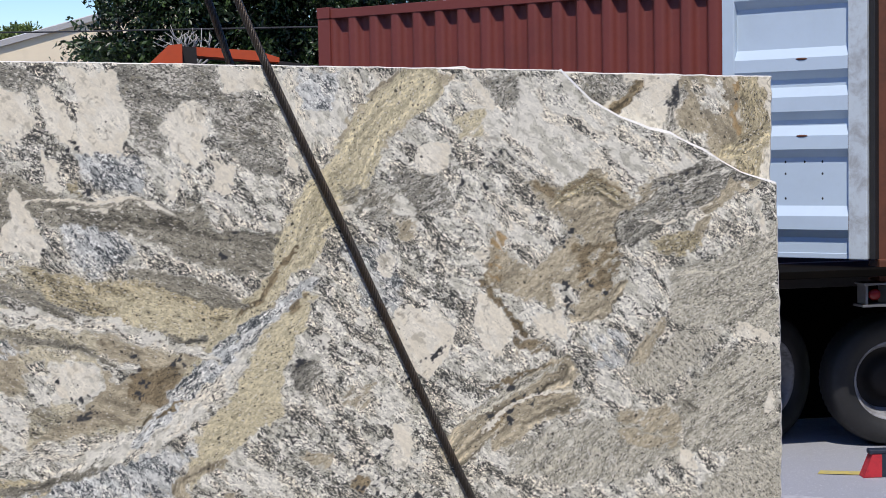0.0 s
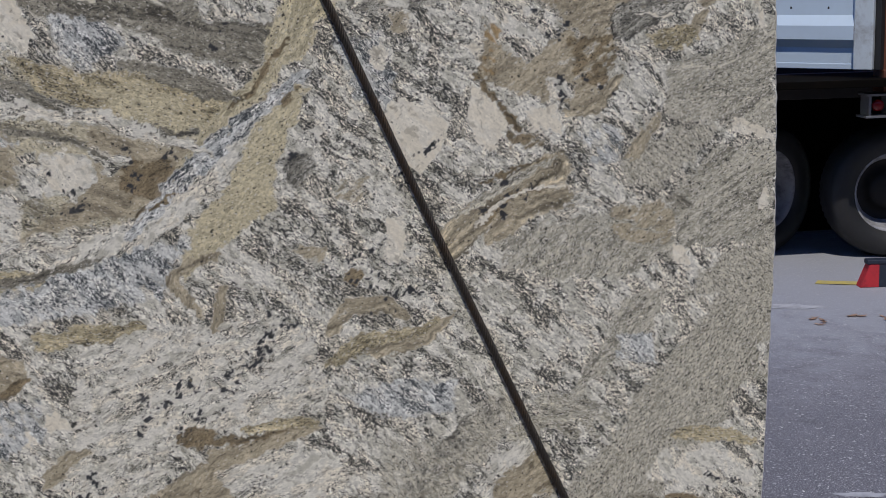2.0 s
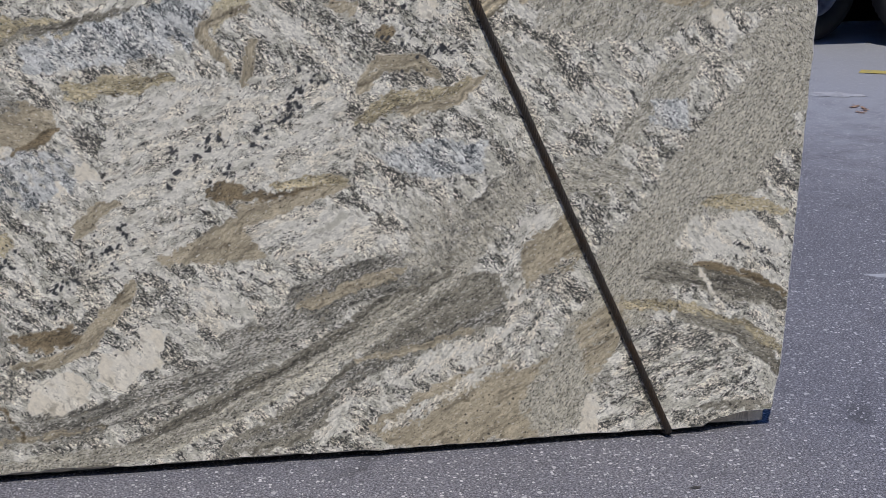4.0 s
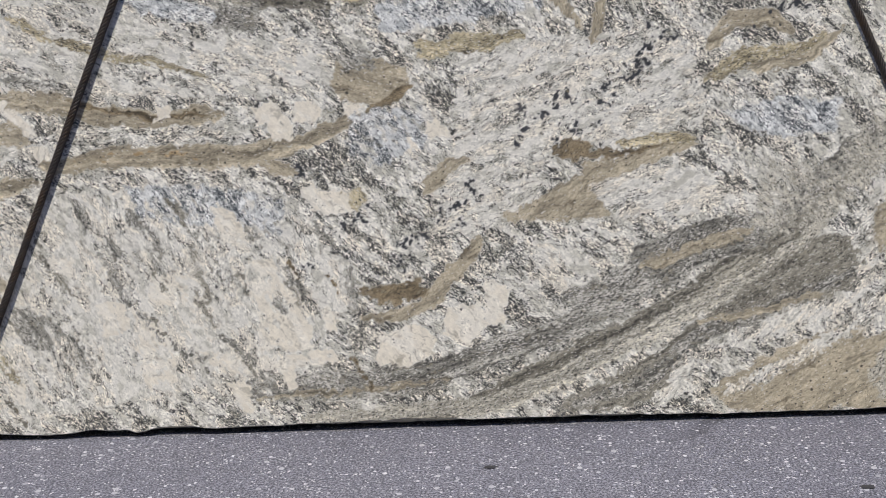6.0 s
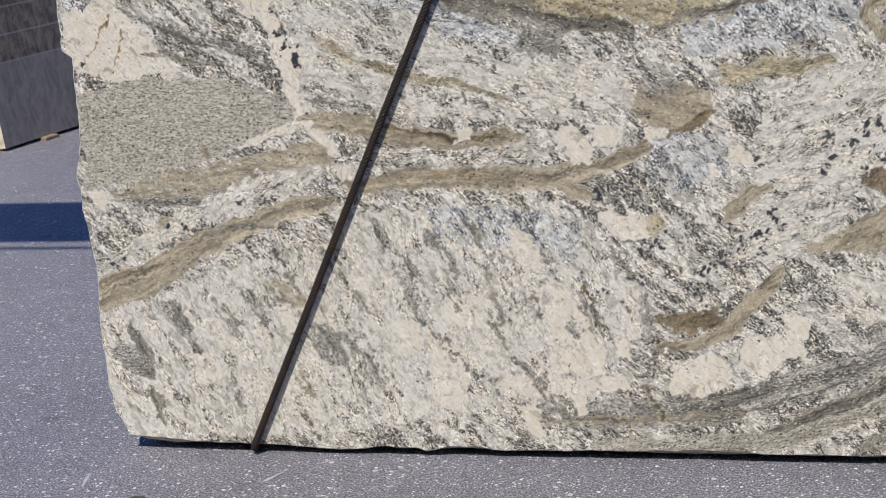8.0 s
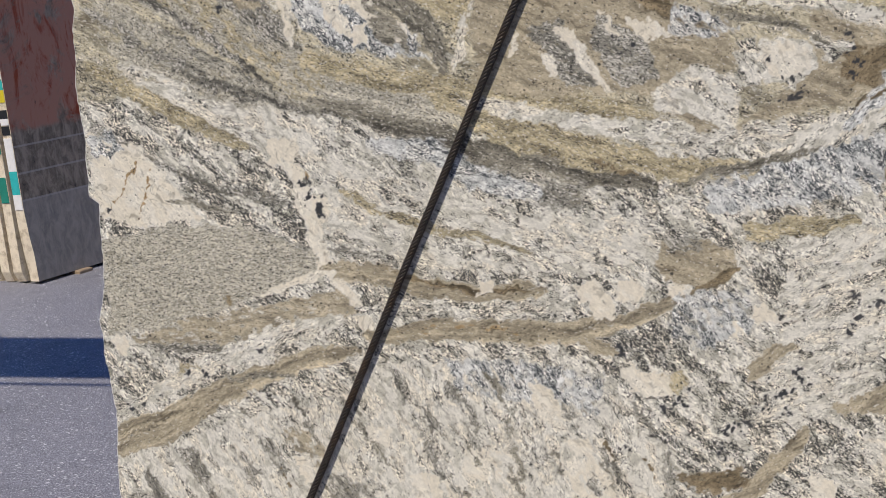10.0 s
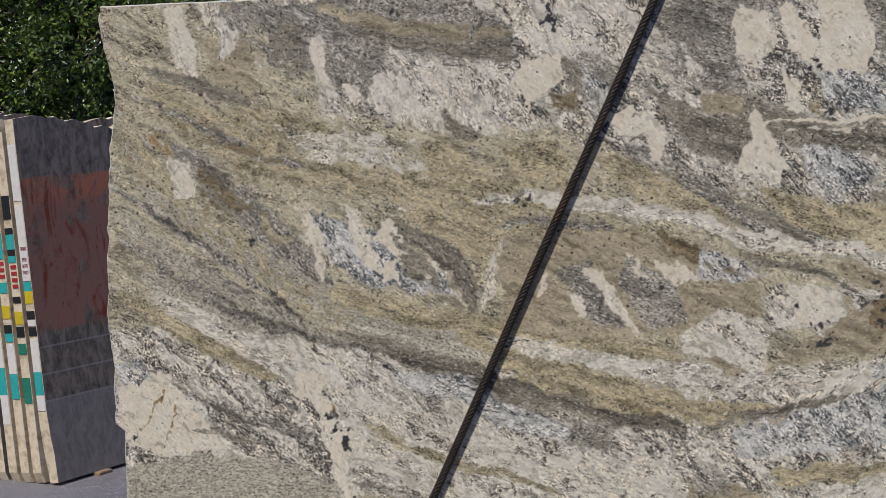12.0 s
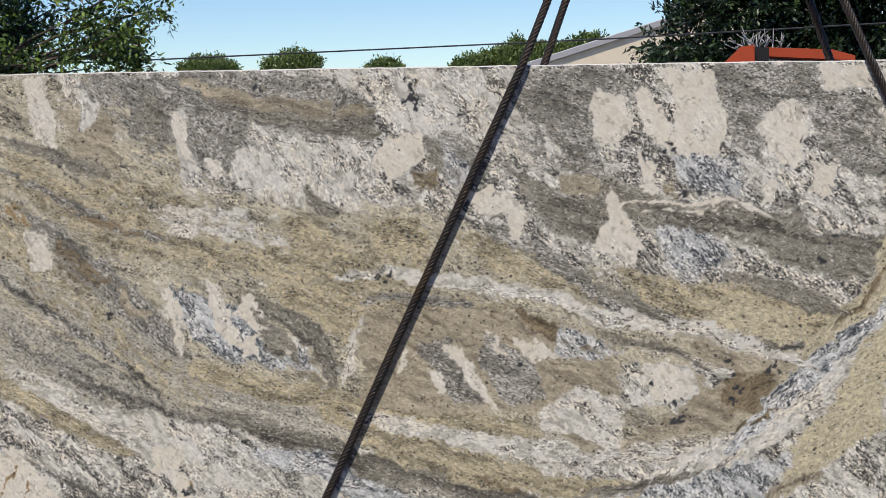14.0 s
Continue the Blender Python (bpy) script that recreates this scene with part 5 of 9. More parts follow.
    s.patch("ash", (1.043, 0.719), (1.157, 0.92), (1.248, 0.941), (1.212, 0.827), (1.121, 0.766), (1.018, 0.668), soft=0.014, full=0.85, lean=45)
    s.patch("blue", (1.126, 0.831), (1.212, 0.827), (1.234, 0.76), (1.134, 0.779), soft=0.01)
    s.patch("ash", (0.861, 1.058), (1.012, 1.102), (1.244, 1.081), (1.273, 1.004), (1.169, 0.957), (0.988, 0.965), (0.887, 0.995), soft=0.02, full=0.75, lean=45)
    s.patch("ash", (1.44, 0.809), (1.497, 0.813), (1.499, 0.706), (1.458, 0.702), soft=0.01, lean=45)
    s.patch("white", (1.468, 0.788), (1.498, 0.799), (1.496, 0.72), (1.478, 0.721), soft=0.005)
    s.patch("sand", (0.656, 0.493), (0.759, 0.605), (0.836, 0.717), (0.913, 0.687), (0.836, 0.56), (0.732, 0.461), soft=0.02, full=0.7)
    s.band("ash", 0.0267, (0.875, 0.611), (0.966, 0.642), (1.045, 0.606), lines=0.5)
    # upper right: olive veins, ochre zone, folds and grey bands
    s.patch("white", (0.376, 1.869), (0.639, 1.867), (0.54, 1.761), (0.465, 1.632), (0.42, 1.716), soft=0.012, lean=-60)
    s.patch("blue", (0.435, 1.869), (0.518, 1.868), (0.504, 1.785), (0.445, 1.786), soft=0.012)
    s.patch("white", (0.761, 1.854), (1.01, 1.858), (1.214, 1.726), (1.384, 1.636), (1.239, 1.577), (1.007, 1.619), (0.832, 1.72), soft=0.02, lean=-38)
    s.patch("cream", (0.81, 1.859), (0.859, 1.805), (0.846, 1.787), (0.797, 1.842), soft=0.006)
    s.patch("grey", (0.822, 1.859), (0.91, 1.859), (0.908, 1.792), (0.859, 1.805), soft=0.012, full=0.8, lean=32)
    s.patch("straw", (0.759, 1.782), (0.834, 1.793), (0.832, 1.727), (0.77, 1.722), soft=0.014, full=0.7, lean=32)
    s.patch("tan", (0.627, 1.869), (0.761, 1.868), (0.648, 1.748), (0.562, 1.66), (0.495, 1.655), (0.522, 1.75), soft=0.01, lean=32)
    s.band("straw", 0.08, (0.687, 1.843), (0.588, 1.755), (0.525, 1.654), (0.452, 1.573), (0.414, 1.491), lines=0.35, fade=False)
    s.band("straw", 0.0436, (0.414, 1.503), (0.377, 1.432), (0.316, 1.375), (0.255, 1.304), (0.159, 1.19), lines=0.3)
    s.band("brown", 0.0121, (0.42, 1.514), (0.395, 1.468), (0.34, 1.398), (0.292, 1.364), soft=0.7)
    s.band("blue", 0.0388, (0.46, 1.43), (0.363, 1.361), (0.267, 1.292), (0.171, 1.201), (0.064, 1.1), lean=42)
    s.patch("straw", (0.435, 1.401), (0.462, 1.394), (0.399, 1.264), (0.36, 1.17), (0.285, 1.09), (0.189, 1.009), (0.193, 1.095), (0.288, 1.21), (0.338, 1.315), (0.387, 1.361), soft=0.008, lean=32)
    s.patch("brown", (0.399, 1.39), (0.441, 1.394), (0.429, 1.365), (0.393, 1.36), soft=0.008, full=0.6, lean=32)
    s.band("brown", 0.0061, (0.112, 1.157), (0.147, 1.169), (0.182, 1.189), soft=0.6)
    s.blob("black", 0.228, 1.287, 0.0073, 0.0036, 30, soft=0.002)
    s.patch("grey", (0.634, 1.662), (0.732, 1.648), (0.755, 1.577), (0.656, 1.553), (0.559, 1.564), (0.621, 1.61), soft=0.01, lean=32)
    s.patch("white", (0.585, 1.635), (0.634, 1.626), (0.671, 1.557), (0.62, 1.566), (0.578, 1.605), soft=0.006, lean=-45)
    s.patch("cream", (0.678, 1.717), (0.758, 1.71), (0.745, 1.662), (0.707, 1.648), (0.677, 1.675), soft=0.006)
    s.patch("tan", (0.632, 1.544), (0.681, 1.543), (0.668, 1.507), (0.631, 1.514), soft=0.008, full=0.8, lean=32)
    s.patch("blue", (0.51, 1.5), (0.607, 1.509), (0.653, 1.398), (0.628, 1.351), (0.555, 1.378), soft=0.02, full=0.8)
    s.blob("cream", 0.606, 1.467, 0.0182, 0.0267, 0, soft=0.005)
    s.patch("tan", (0.918, 1.634), (1.007, 1.619), (1.084, 1.642), (1.161, 1.591), (1.2, 1.64), (1.239, 1.608), (1.16, 1.529), (1.094, 1.432), (1.08, 1.333), (0.977, 1.355), (0.877, 1.384), (0.814, 1.417), (0.828, 1.49), (0.928, 1.45), (1.018, 1.508), (0.955, 1.572), soft=0.018, full=0.85, lean=32)
    s.patch("white", (0.867, 1.574), (0.956, 1.596), (1.018, 1.533), (0.954, 1.486), (0.879, 1.513), soft=0.014, lean=-40)
    s.patch("brown", (1.018, 1.496), (1.108, 1.506), (1.139, 1.449), (1.093, 1.37), (1.029, 1.409), soft=0.02, full=0.65, lean=32)
    s.blob("ochre", 0.853, 1.489, 0.0291, 0.0339, 0, soft=0.02, full=0.5)
    s.blob("brown", 0.84, 1.428, 0.0339, 0.0218, 0, soft=0.014, full=0.55)
    s.band("brown", 0.0145, (0.925, 1.627), (0.994, 1.601), (1.006, 1.57), soft=0.8, full=0.7)
    s.band("tan", 0.0606, (1.019, 1.588), (1.077, 1.624), (1.141, 1.585), lines=0.7)
    s.blob("black", 0.951, 1.55, 0.0085, 0.0109, 0, soft=0.004, jag=1.2)
    s.band("grey", 0.0752, (1.147, 1.523), (1.239, 1.574), (1.344, 1.627), (1.438, 1.641), lines=0.9, fade=False)
    s.band("tan", 0.0242, (1.298, 1.569), (1.384, 1.601), (1.457, 1.611), lines=0.3)
    s.patch("ash", (1.237, 1.427), (1.396, 1.472), (1.501, 1.532), (1.5, 1.278), (1.395, 1.288), (1.262, 1.313), soft=0.02, full=0.9, lean=32)
    s.band("tan", 0.0315, (1.224, 1.477), (1.304, 1.5), (1.33, 1.537), lines=0.6)
    s.band("ash", 0.0242, (1.263, 1.426), (1.383, 1.435), (1.45, 1.47), lines=0.7)
    s.band("ash", 0.0267, (1.263, 1.351), (1.355, 1.37), (1.449, 1.375), lines=0.7)
    s.band("white", 0.0145, (1.237, 1.427), (1.25, 1.376), full=0.7)
    s.band("tan", 0.0315, (1.022, 1.329), (1.093, 1.347), (1.139, 1.412), lines=0.8)
    s.patch("cream", (0.628, 1.369), (0.714, 1.36), (0.753, 1.309), (0.739, 1.249), (0.692, 1.212), (0.653, 1.253), (0.615, 1.327), soft=0.005)
    s.patch("cream", (0.801, 1.393), (0.851, 1.379), (0.882, 1.316), (0.851, 1.243), (0.812, 1.267), (0.794, 1.332), soft=0.005)
    s.patch("cream", (0.926, 1.339), (1.003, 1.348), (1.006, 1.286), (0.938, 1.287), soft=0.008, full=0.85)
    s.patch("white", (0.978, 1.405), (1.042, 1.396), (1.041, 1.359), (0.99, 1.355), soft=0.006)
    s.band("brown", 0.0121, (0.812, 1.411), (0.864, 1.366), (0.894, 1.322), (0.932, 1.274), soft=0.8, jag=1.2)
    s.patch("brown", (0.875, 1.304), (0.938, 1.283), (0.989, 1.274), (0.938, 1.252), (0.881, 1.267), soft=0.012, full=0.7, lean=32)
    s.blob("white", 0.463, 1.291, 0.0242, 0.0303, 0, soft=0.006)
    s.patch("grey", (0.41, 1.264), (0.468, 1.261), (0.457, 1.189), (0.408, 1.186), soft=0.012, full=0.9, lean=32)
    s.patch("tan", (0.503, 1.199), (0.576, 1.208), (0.562, 1.16), (0.502, 1.169), soft=0.012, full=0.7, lean=32)
    s.patch("sand", (1.143, 1.211), (1.262, 1.288), (1.381, 1.293), (1.314, 1.222), (1.234, 1.16), (1.156, 1.164), soft=0.012)
    s.patch("ash", (1.26, 1.142), (1.368, 1.239), (1.5, 1.246), (1.498, 1.034), (1.393, 1.027), (1.273, 1.021), soft=0.014, lean=32)
    s.patch("sand", (1.499, 1.047), (1.498, 0.902), (1.285, 0.916), (1.379, 0.996), soft=0.014)
    s.patch("cream", (1.395, 1.307), (1.435, 1.293), (1.498, 1.265), (1.498, 1.247), (1.435, 1.261), (1.397, 1.279), soft=0.003)
    s.patch("cream", (1.253, 1.025), (1.279, 1.021), (1.303, 0.978), (1.266, 0.99), soft=0.003)
    s.blob("cream", 1.483, 1.122, 0.0109, 0.0206, 0, soft=0.004)
    s.band("tan", 0.063, (0.751, 1.051), (0.822, 1.119), (0.911, 1.173), (0.995, 1.218), lines=0.9, fade=False)
    s.band("tan", 0.0533, (0.846, 1.052), (0.897, 1.12), (1, 1.156), (1.038, 1.129), lines=0.5)
    s.band("brown", 0.0121, (0.834, 1.096), (0.885, 1.153), (0.987, 1.175), lines=0.6)
    s.band("ash", 0.017, (0.765, 1.106), (0.873, 1.178), (1.001, 1.237), lines=0.8)
    s.band("white", 0.0242, (0.999, 1.099), (1.038, 1.135), (1.064, 1.159), jag=1.8)
    s.patch("tan", (1.118, 1.116), (1.234, 1.13), (1.276, 1.095), (1.249, 1.033), (1.154, 1.038), (1.115, 1.078), soft=0.012, full=0.85, lean=32)
    s.band("ash", 0.0073, (1.076, 1.083), (1.168, 1.08), (1.246, 1.054), soft=0.8)
    s.blob("slate", 1.281, 1.12, 0.0339, 0.0291, 0, soft=0.02, full=0.7)
    s.band("tan", 0.0315, (1.156, 1.229), (1.196, 1.265), (1.236, 1.327), full=0.8)
    s.patch("blue", (1.04, 1.285), (1.144, 1.305), (1.143, 1.217), (1.065, 1.209), soft=0.02, full=0.6)
    s.patch("brown", (0.523, 1.022), (0.571, 1.006), (0.546, 0.977), (0.516, 0.989), soft=0.006, full=0.9, lean=32)
    s.patch("tan", (0.427, 1.076), (0.499, 1.06), (0.475, 1.037), (0.415, 1.052), soft=0.006, full=0.85, lean=32)
    s.patch("cream", (0.622, 1.108), (0.66, 1.118), (0.651, 1.02), (0.609, 1.035), soft=0.006)
    # blocks, wisps and veins of the upper part
    s.patch("grey", (-1.311, 1.924), (-1.188, 1.899), (-1.078, 1.791), (-1.03, 1.74), (-1.131, 1.757), (-1.244, 1.835), soft=0.02, full=0.55, lean=-40)
    s.patch("cream", (-1.404, 1.917), (-1.358, 1.917), (-1.349, 1.828), (-1.343, 1.76), (-1.372, 1.774), (-1.399, 1.843), soft=0.004)
    s.band("slate", 0.0085, (-1.445, 1.785), (-1.366, 1.761), (-1.29, 1.702), soft=0.5)
    s.band("slate", 0.0073, (-1.433, 1.764), (-1.355, 1.736), (-1.278, 1.677), soft=0.5)
    s.band("brown", 0.0073, (-1.295, 1.61), (-1.204, 1.594), (-1.166, 1.569), soft=0.5)
    s.patch("slate", (-1.138, 1.866), (-1.094, 1.854), (-1.094, 1.773), (-1.123, 1.787), (-1.156, 1.831), soft=0.01, lean=-20)
    s.patch("cream", (-1.082, 1.833), (-1.061, 1.82), (-1.028, 1.726), (-1.049, 1.735), (-1.076, 1.779), soft=0.004)
    s.patch("cream", (-1.002, 1.733), (-0.973, 1.726), (-0.966, 1.687), (-0.994, 1.691), soft=0.003)
    s.band("slate", 0.0267, (-0.975, 1.834), (-0.827, 1.809), (-0.693, 1.789), (-0.639, 1.794), lines=0.6, soft=0.6)
    s.band("tan", 0.017, (-0.912, 1.843), (-0.844, 1.842), (-0.777, 1.834), lines=0.5, soft=0.5)
    s.patch("cream", (-0.625, 1.709), (-0.581, 1.75), (-0.54, 1.764), (-0.534, 1.724), (-0.572, 1.691), (-0.612, 1.661), soft=0.004)
    s.patch("cream", (-0.45, 1.637), (-0.406, 1.656), (-0.395, 1.635), (-0.434, 1.605), soft=0.004)
    s.patch("cream", (-0.359, 1.614), (-0.342, 1.602), (-0.332, 1.538), (-0.352, 1.548), soft=0.003)
    s.band("black", 0.0133, (-0.565, 1.88), (-0.554, 1.836), (-0.542, 1.815), soft=0.8, jag=1.6)
    s.blob("black", -0.461, 1.808, 0.0073, 0.0073, 0)
    s.blob("black", -0.438, 1.795, 0.0061, 0.0073, 0)
    s.blob("black", -0.878, 1.865, 0.0061, 0.0085, 0)
    s.blob("black", -0.893, 1.881, 0.0085, 0.0061, 0)
    s.patch("slate", (-0.535, 1.759), (-0.505, 1.747), (-0.495, 1.683), (-0.524, 1.705), soft=0.008, lean=-20)
    s.patch("blue", (-0.493, 1.746), (-0.436, 1.715), (-0.451, 1.623), (-0.49, 1.659), soft=0.012, full=0.8)
    s.patch("olive", (-0.836, 1.601), (-0.738, 1.591), (-0.735, 1.514), (-0.828, 1.505), soft=0.02, full=0.8, lean=-20)
    s.patch("olive", (-0.659, 1.592), (-0.546, 1.591), (-0.537, 1.52), (-0.644, 1.514), soft=0.02, full=0.8, lean=-20)
    s.patch("ochre", (-1.464, 1.649), (-1.427, 1.635), (-1.423, 1.589), (-1.449, 1.602), soft=0.01, full=0.6)
    s.patch("cream", (-1.43, 1.583), (-1.377, 1.575), (-1.365, 1.5), (-1.405, 1.507), (-1.421, 1.545), soft=0.004)
    s.patch("slate", (-1.459, 1.659), (-1.375, 1.6), (-1.352, 1.543), (-1.416, 1.595), soft=0.015, full=0.5, lean=-20)
    s.band("slate", 0.0097, (-1.365, 1.544), (-1.302, 1.48), (-1.213, 1.416), soft=0.6)
    s.band("cream", 0.0145, (-1.126, 1.463), (-1.098, 1.389), (-1.082, 1.315), jag=1.2)
    s.patch("cream", (-1.023, 1.476), (-0.992, 1.46), (-0.964, 1.387), (-0.923, 1.313), (-0.979, 1.338), (-1.01, 1.412), soft=0.004)
    s.patch("slate", (-0.919, 1.41), (-0.846, 1.36), (-0.812, 1.287), (-0.874, 1.3), soft=0.012, full=0.8, lean=-20)
    # folds and lenses of the right part
    s.patch("tan", (1.304, 1.573), (1.347, 1.602), (1.397, 1.623), (1.413, 1.6), (1.37, 1.571), (1.33, 1.549), soft=0.006, lean=32)
    s.patch("olive", (1.198, 1.488), (1.251, 1.511), (1.301, 1.513), (1.317, 1.487), (1.264, 1.464), (1.222, 1.465), soft=0.006, lean=32)
    s.band("grey", 0.0315, (1.2, 1.612), (1.265, 1.636), (1.318, 1.65), (1.398, 1.661), lines=1.0, soft=0.5)
    s.band("white", 0.0061, (1.193, 1.596), (1.265, 1.62), (1.325, 1.636), (1.398, 1.648), soft=0.4)
    s.band("grey", 0.0291, (1.16, 1.551), (1.219, 1.55), (1.271, 1.558), (1.331, 1.587), (1.384, 1.623), lines=1.0, soft=0.5)
    s.band("cream", 0.0061, (1.166, 1.535), (1.225, 1.533), (1.278, 1.543), (1.341, 1.574), soft=0.4)
    s.band("cream", 0.0145, (1.424, 1.61), (1.457, 1.552), (1.477, 1.495), jag=1.2)
    s.band("olive", 0.0364, (0.987, 1.583), (1.026, 1.613), (1.071, 1.63), (1.122, 1.598), lines=0.9, soft=0.5)
    s.band("brown", 0.0061, (0.994, 1.601), (1.071, 1.645), (1.135, 1.61), soft=0.4)
    s.patch("ochre", (0.822, 1.508), (0.86, 1.513), (0.866, 1.482), (0.834, 1.477), soft=0.02, full=0.45)
    s.patch("ochre", (0.815, 1.447), (0.853, 1.452), (0.865, 1.421), (0.829, 1.419), soft=0.02, full=0.45)
    s.band("brown", 0.0061, (0.812, 1.171), (0.912, 1.216), (1.001, 1.237), soft=0.4)
    s.band("cream", 0.0085, (0.808, 1.087), (0.872, 1.143), (0.949, 1.171), (1.013, 1.174), soft=0.4)
    s.patch("brown", (0.069, 1.253), (0.138, 1.264), (0.184, 1.248), (0.147, 1.187), (0.089, 1.184), (0.067, 1.209), soft=0.01, full=0.7, lean=32)
    s.patch("straw", (0.006, 1.42), (0.12, 1.428), (0.222, 1.367), (0.303, 1.326), (0.186, 1.321), (0.094, 1.343), soft=0.01, full=0.7, lean=-12)
    s.band("white", 0.0194, (-0.13, 1.387), (0.038, 1.363), (0.186, 1.307), (0.254, 1.268), jag=1.2)
    s.band("slate", 0.0145, (-0.184, 1.439), (-0.097, 1.394), (-0.03, 1.366), soft=0.5, lines=0.5)
    s.band("slate", 0.0145, (0.189, 1.425), (0.258, 1.407), (0.316, 1.381), soft=0.5, lines=0.5)
    s.band("slate", 0.0121, (-0.187, 1.347), (-0.021, 1.305), (0.04, 1.267), soft=0.5, lines=0.5)
    s.band("cream", 0.0073, (-0.133, 1.617), (-0.011, 1.609), (0.08, 1.616), (0.159, 1.587), soft=0.4)
    s.patch("slate", (0.195, 1.615), (0.241, 1.602), (0.257, 1.555), (0.204, 1.544), soft=0.008, full=0.8, lean=32)
    s.patch("cream", (1.386, 1.86), (1.412, 1.854), (1.405, 1.817), (1.383, 1.823), soft=0.003)
    s.blob("cream", 0.809, 1.472, 0.0109, 0.0145, 0)
    s.blob("cream", 0.627, 1.315, 0.0194, 0.0121, 20)
    s.blob("cream", 0.418, 1.669, 0.0145, 0.017, 0)
    s.blob("cream", 0.524, 1.589, 0.017, 0.0121, 0)
    s.patch("slate", (0.513, 1.631), (0.585, 1.641), (0.633, 1.61), (0.62, 1.562), (0.536, 1.583), soft=0.015, full=0.6, lean=32)
    # blue zones, tan diagonals and black clusters of the middle
    s.patch("blue", (-0.182, 1.016), (0.045, 1.018), (-0.006, 0.936), (-0.186, 0.957), soft=0.02, full=0.8)
    s.patch("blue", (0.048, 1.077), (0.199, 1.095), (0.135, 0.966), soft=0.02, full=0.8)
    s.band("tan", 0.0242, (0.215, 0.926), (0.16, 1.013), (0.196, 1.041), (0.255, 1.057), lines=0.5)
    s.band("tan", 0.0218, (0.237, 0.888), (0.248, 0.943), (0.265, 0.996), lines=0.5)
    s.blob("black", 0.294, 0.835, 0.0059, 0.0036, 0.426588, jag=1.0, soft=0.004)
    s.blob("black", 0.328, 0.817, 0.0061, 0.0038, 33.7934, jag=1.0, soft=0.004)
    s.blob("black", 0.329, 0.849, 0.0069, 0.0042, 21.2116, jag=1.0, soft=0.004)
    s.blob("black", 0.321, 0.817, 0.0066, 0.004, 11.9792, jag=1.0, soft=0.004)
    s.blob("black", 0.294, 0.782, 0.0069, 0.0042, 65.7731, jag=1.0, soft=0.004)
    s.blob("black", 0.316, 0.839, 0.0071, 0.0044, 2.59585, jag=1.0, soft=0.004)
    s.blob("black", 0.296, 0.797, 0.0054, 0.0033, 34.4839, jag=1.0, soft=0.004)
    s.blob("black", 0.271, 0.754, 0.0048, 0.003, 82.2937, jag=1.0, soft=0.004)
    s.blob("black", 0.274, 0.806, 0.0062, 0.0038, 80.5218, jag=1.0, soft=0.004)
    s.blob("black", 0.389, 0.899, 0.0033, 0.002, 74.1352, jag=1.0, soft=0.004)
    s.blob("black", 0.337, 0.824, 0.0062, 0.0038, 84.7427, jag=1.0, soft=0.004)
    s.blob("black", 0.281, 0.841, 0.006, 0.0037, 85.3673, jag=1.0, soft=0.004)
    s.blob("black", 0.36, 0.845, 0.0071, 0.0044, 79.8604, jag=1.0, soft=0.004)
    s.blob("black", 0.358, 0.831, 0.0057, 0.0035, 53.0596, jag=1.0, soft=0.004)
    s.blob("black", 0.355, 0.873, 0.0032, 0.002, 24.9185, jag=1.0, soft=0.004)
    s.blob("black", 0.419, 0.897, 0.0058, 0.0036, 57.4261, jag=1.0, soft=0.004)
    s.blob("black", 0.406, 0.891, 0.0043, 0.0027, 10.1957, jag=1.0, soft=0.004)
    s.blob("black", 0.342, 0.926, 0.0044, 0.0027, 70.1122, jag=1.0, soft=0.004)
    s.blob("black", 0.361, 0.926, 0.0051, 0.0031, 70.6946, jag=1.0, soft=0.004)
    s.blob("black", 0.367, 0.869, 0.0044, 0.0027, 58.9085, jag=1.0, soft=0.004)
    s.blob("black", 0.395, 0.911, 0.0044, 0.0027, 34.7866, jag=1.0, soft=0.004)
    s.blob("black", 0.411, 0.891, 0.0073, 0.0045, 25.9265, jag=1.0, soft=0.004)
    s.blob("black", 0.34, 0.868, 0.0057, 0.0035, 69.1915, jag=1.0, soft=0.004)
    s.blob("black", 0.35, 0.882, 0.0045, 0.0028, 81.9039, jag=1.0, soft=0.004)
    s.blob("black", 0.344, 0.864, 0.0038, 0.0023, 27.724, jag=1.0, soft=0.004)
    s.blob("black", 0.377, 0.917, 0.004, 0.0025, 15.8046, jag=1.0, soft=0.004)
    s.blob("black", 0.333, 0.857, 0.0047, 0.0029, 65.1245, jag=1.0, soft=0.004)
    s.blob("black", 0.395, 0.895, 0.0079, 0.0048, 27.4343, jag=1.0, soft=0.004)
    s.blob("black", 0.526, 0.991, 0.0038, 0.0023, 74.5806, jag=1.0, soft=0.004)
    s.blob("black", 0.565, 1.035, 0.0048, 0.003, 44.753, jag=1.0, soft=0.004)
    s.blob("black", 0.538, 1.023, 0.0057, 0.0035, 37.5099, jag=1.0, soft=0.004)
    s.blob("black", 0.528, 0.986, 0.0066, 0.0041, 72.4537, jag=1.0, soft=0.004)
    s.blob("black", 0.548, 1.044, 0.0077, 0.0048, 46.1801, jag=1.0, soft=0.004)
    s.blob("black", 0.534, 1.035, 0.0059, 0.0036, 40.736, jag=1.0, soft=0.004)
    s.blob("black", 0.542, 0.983, 0.0058, 0.0036, 72.1681, jag=1.0, soft=0.004)
    s.blob("black", 0.544, 1.027, 0.0069, 0.0042, 81.8969, jag=1.0, soft=0.004)
    s.blob("black", 0.561, 1.046, 0.0058, 0.0036, 62.1072, jag=1.0, soft=0.004)
    s.blob("black", 0.532, 1.007, 0.0039, 0.0024, 19.9175, jag=1.0, soft=0.004)
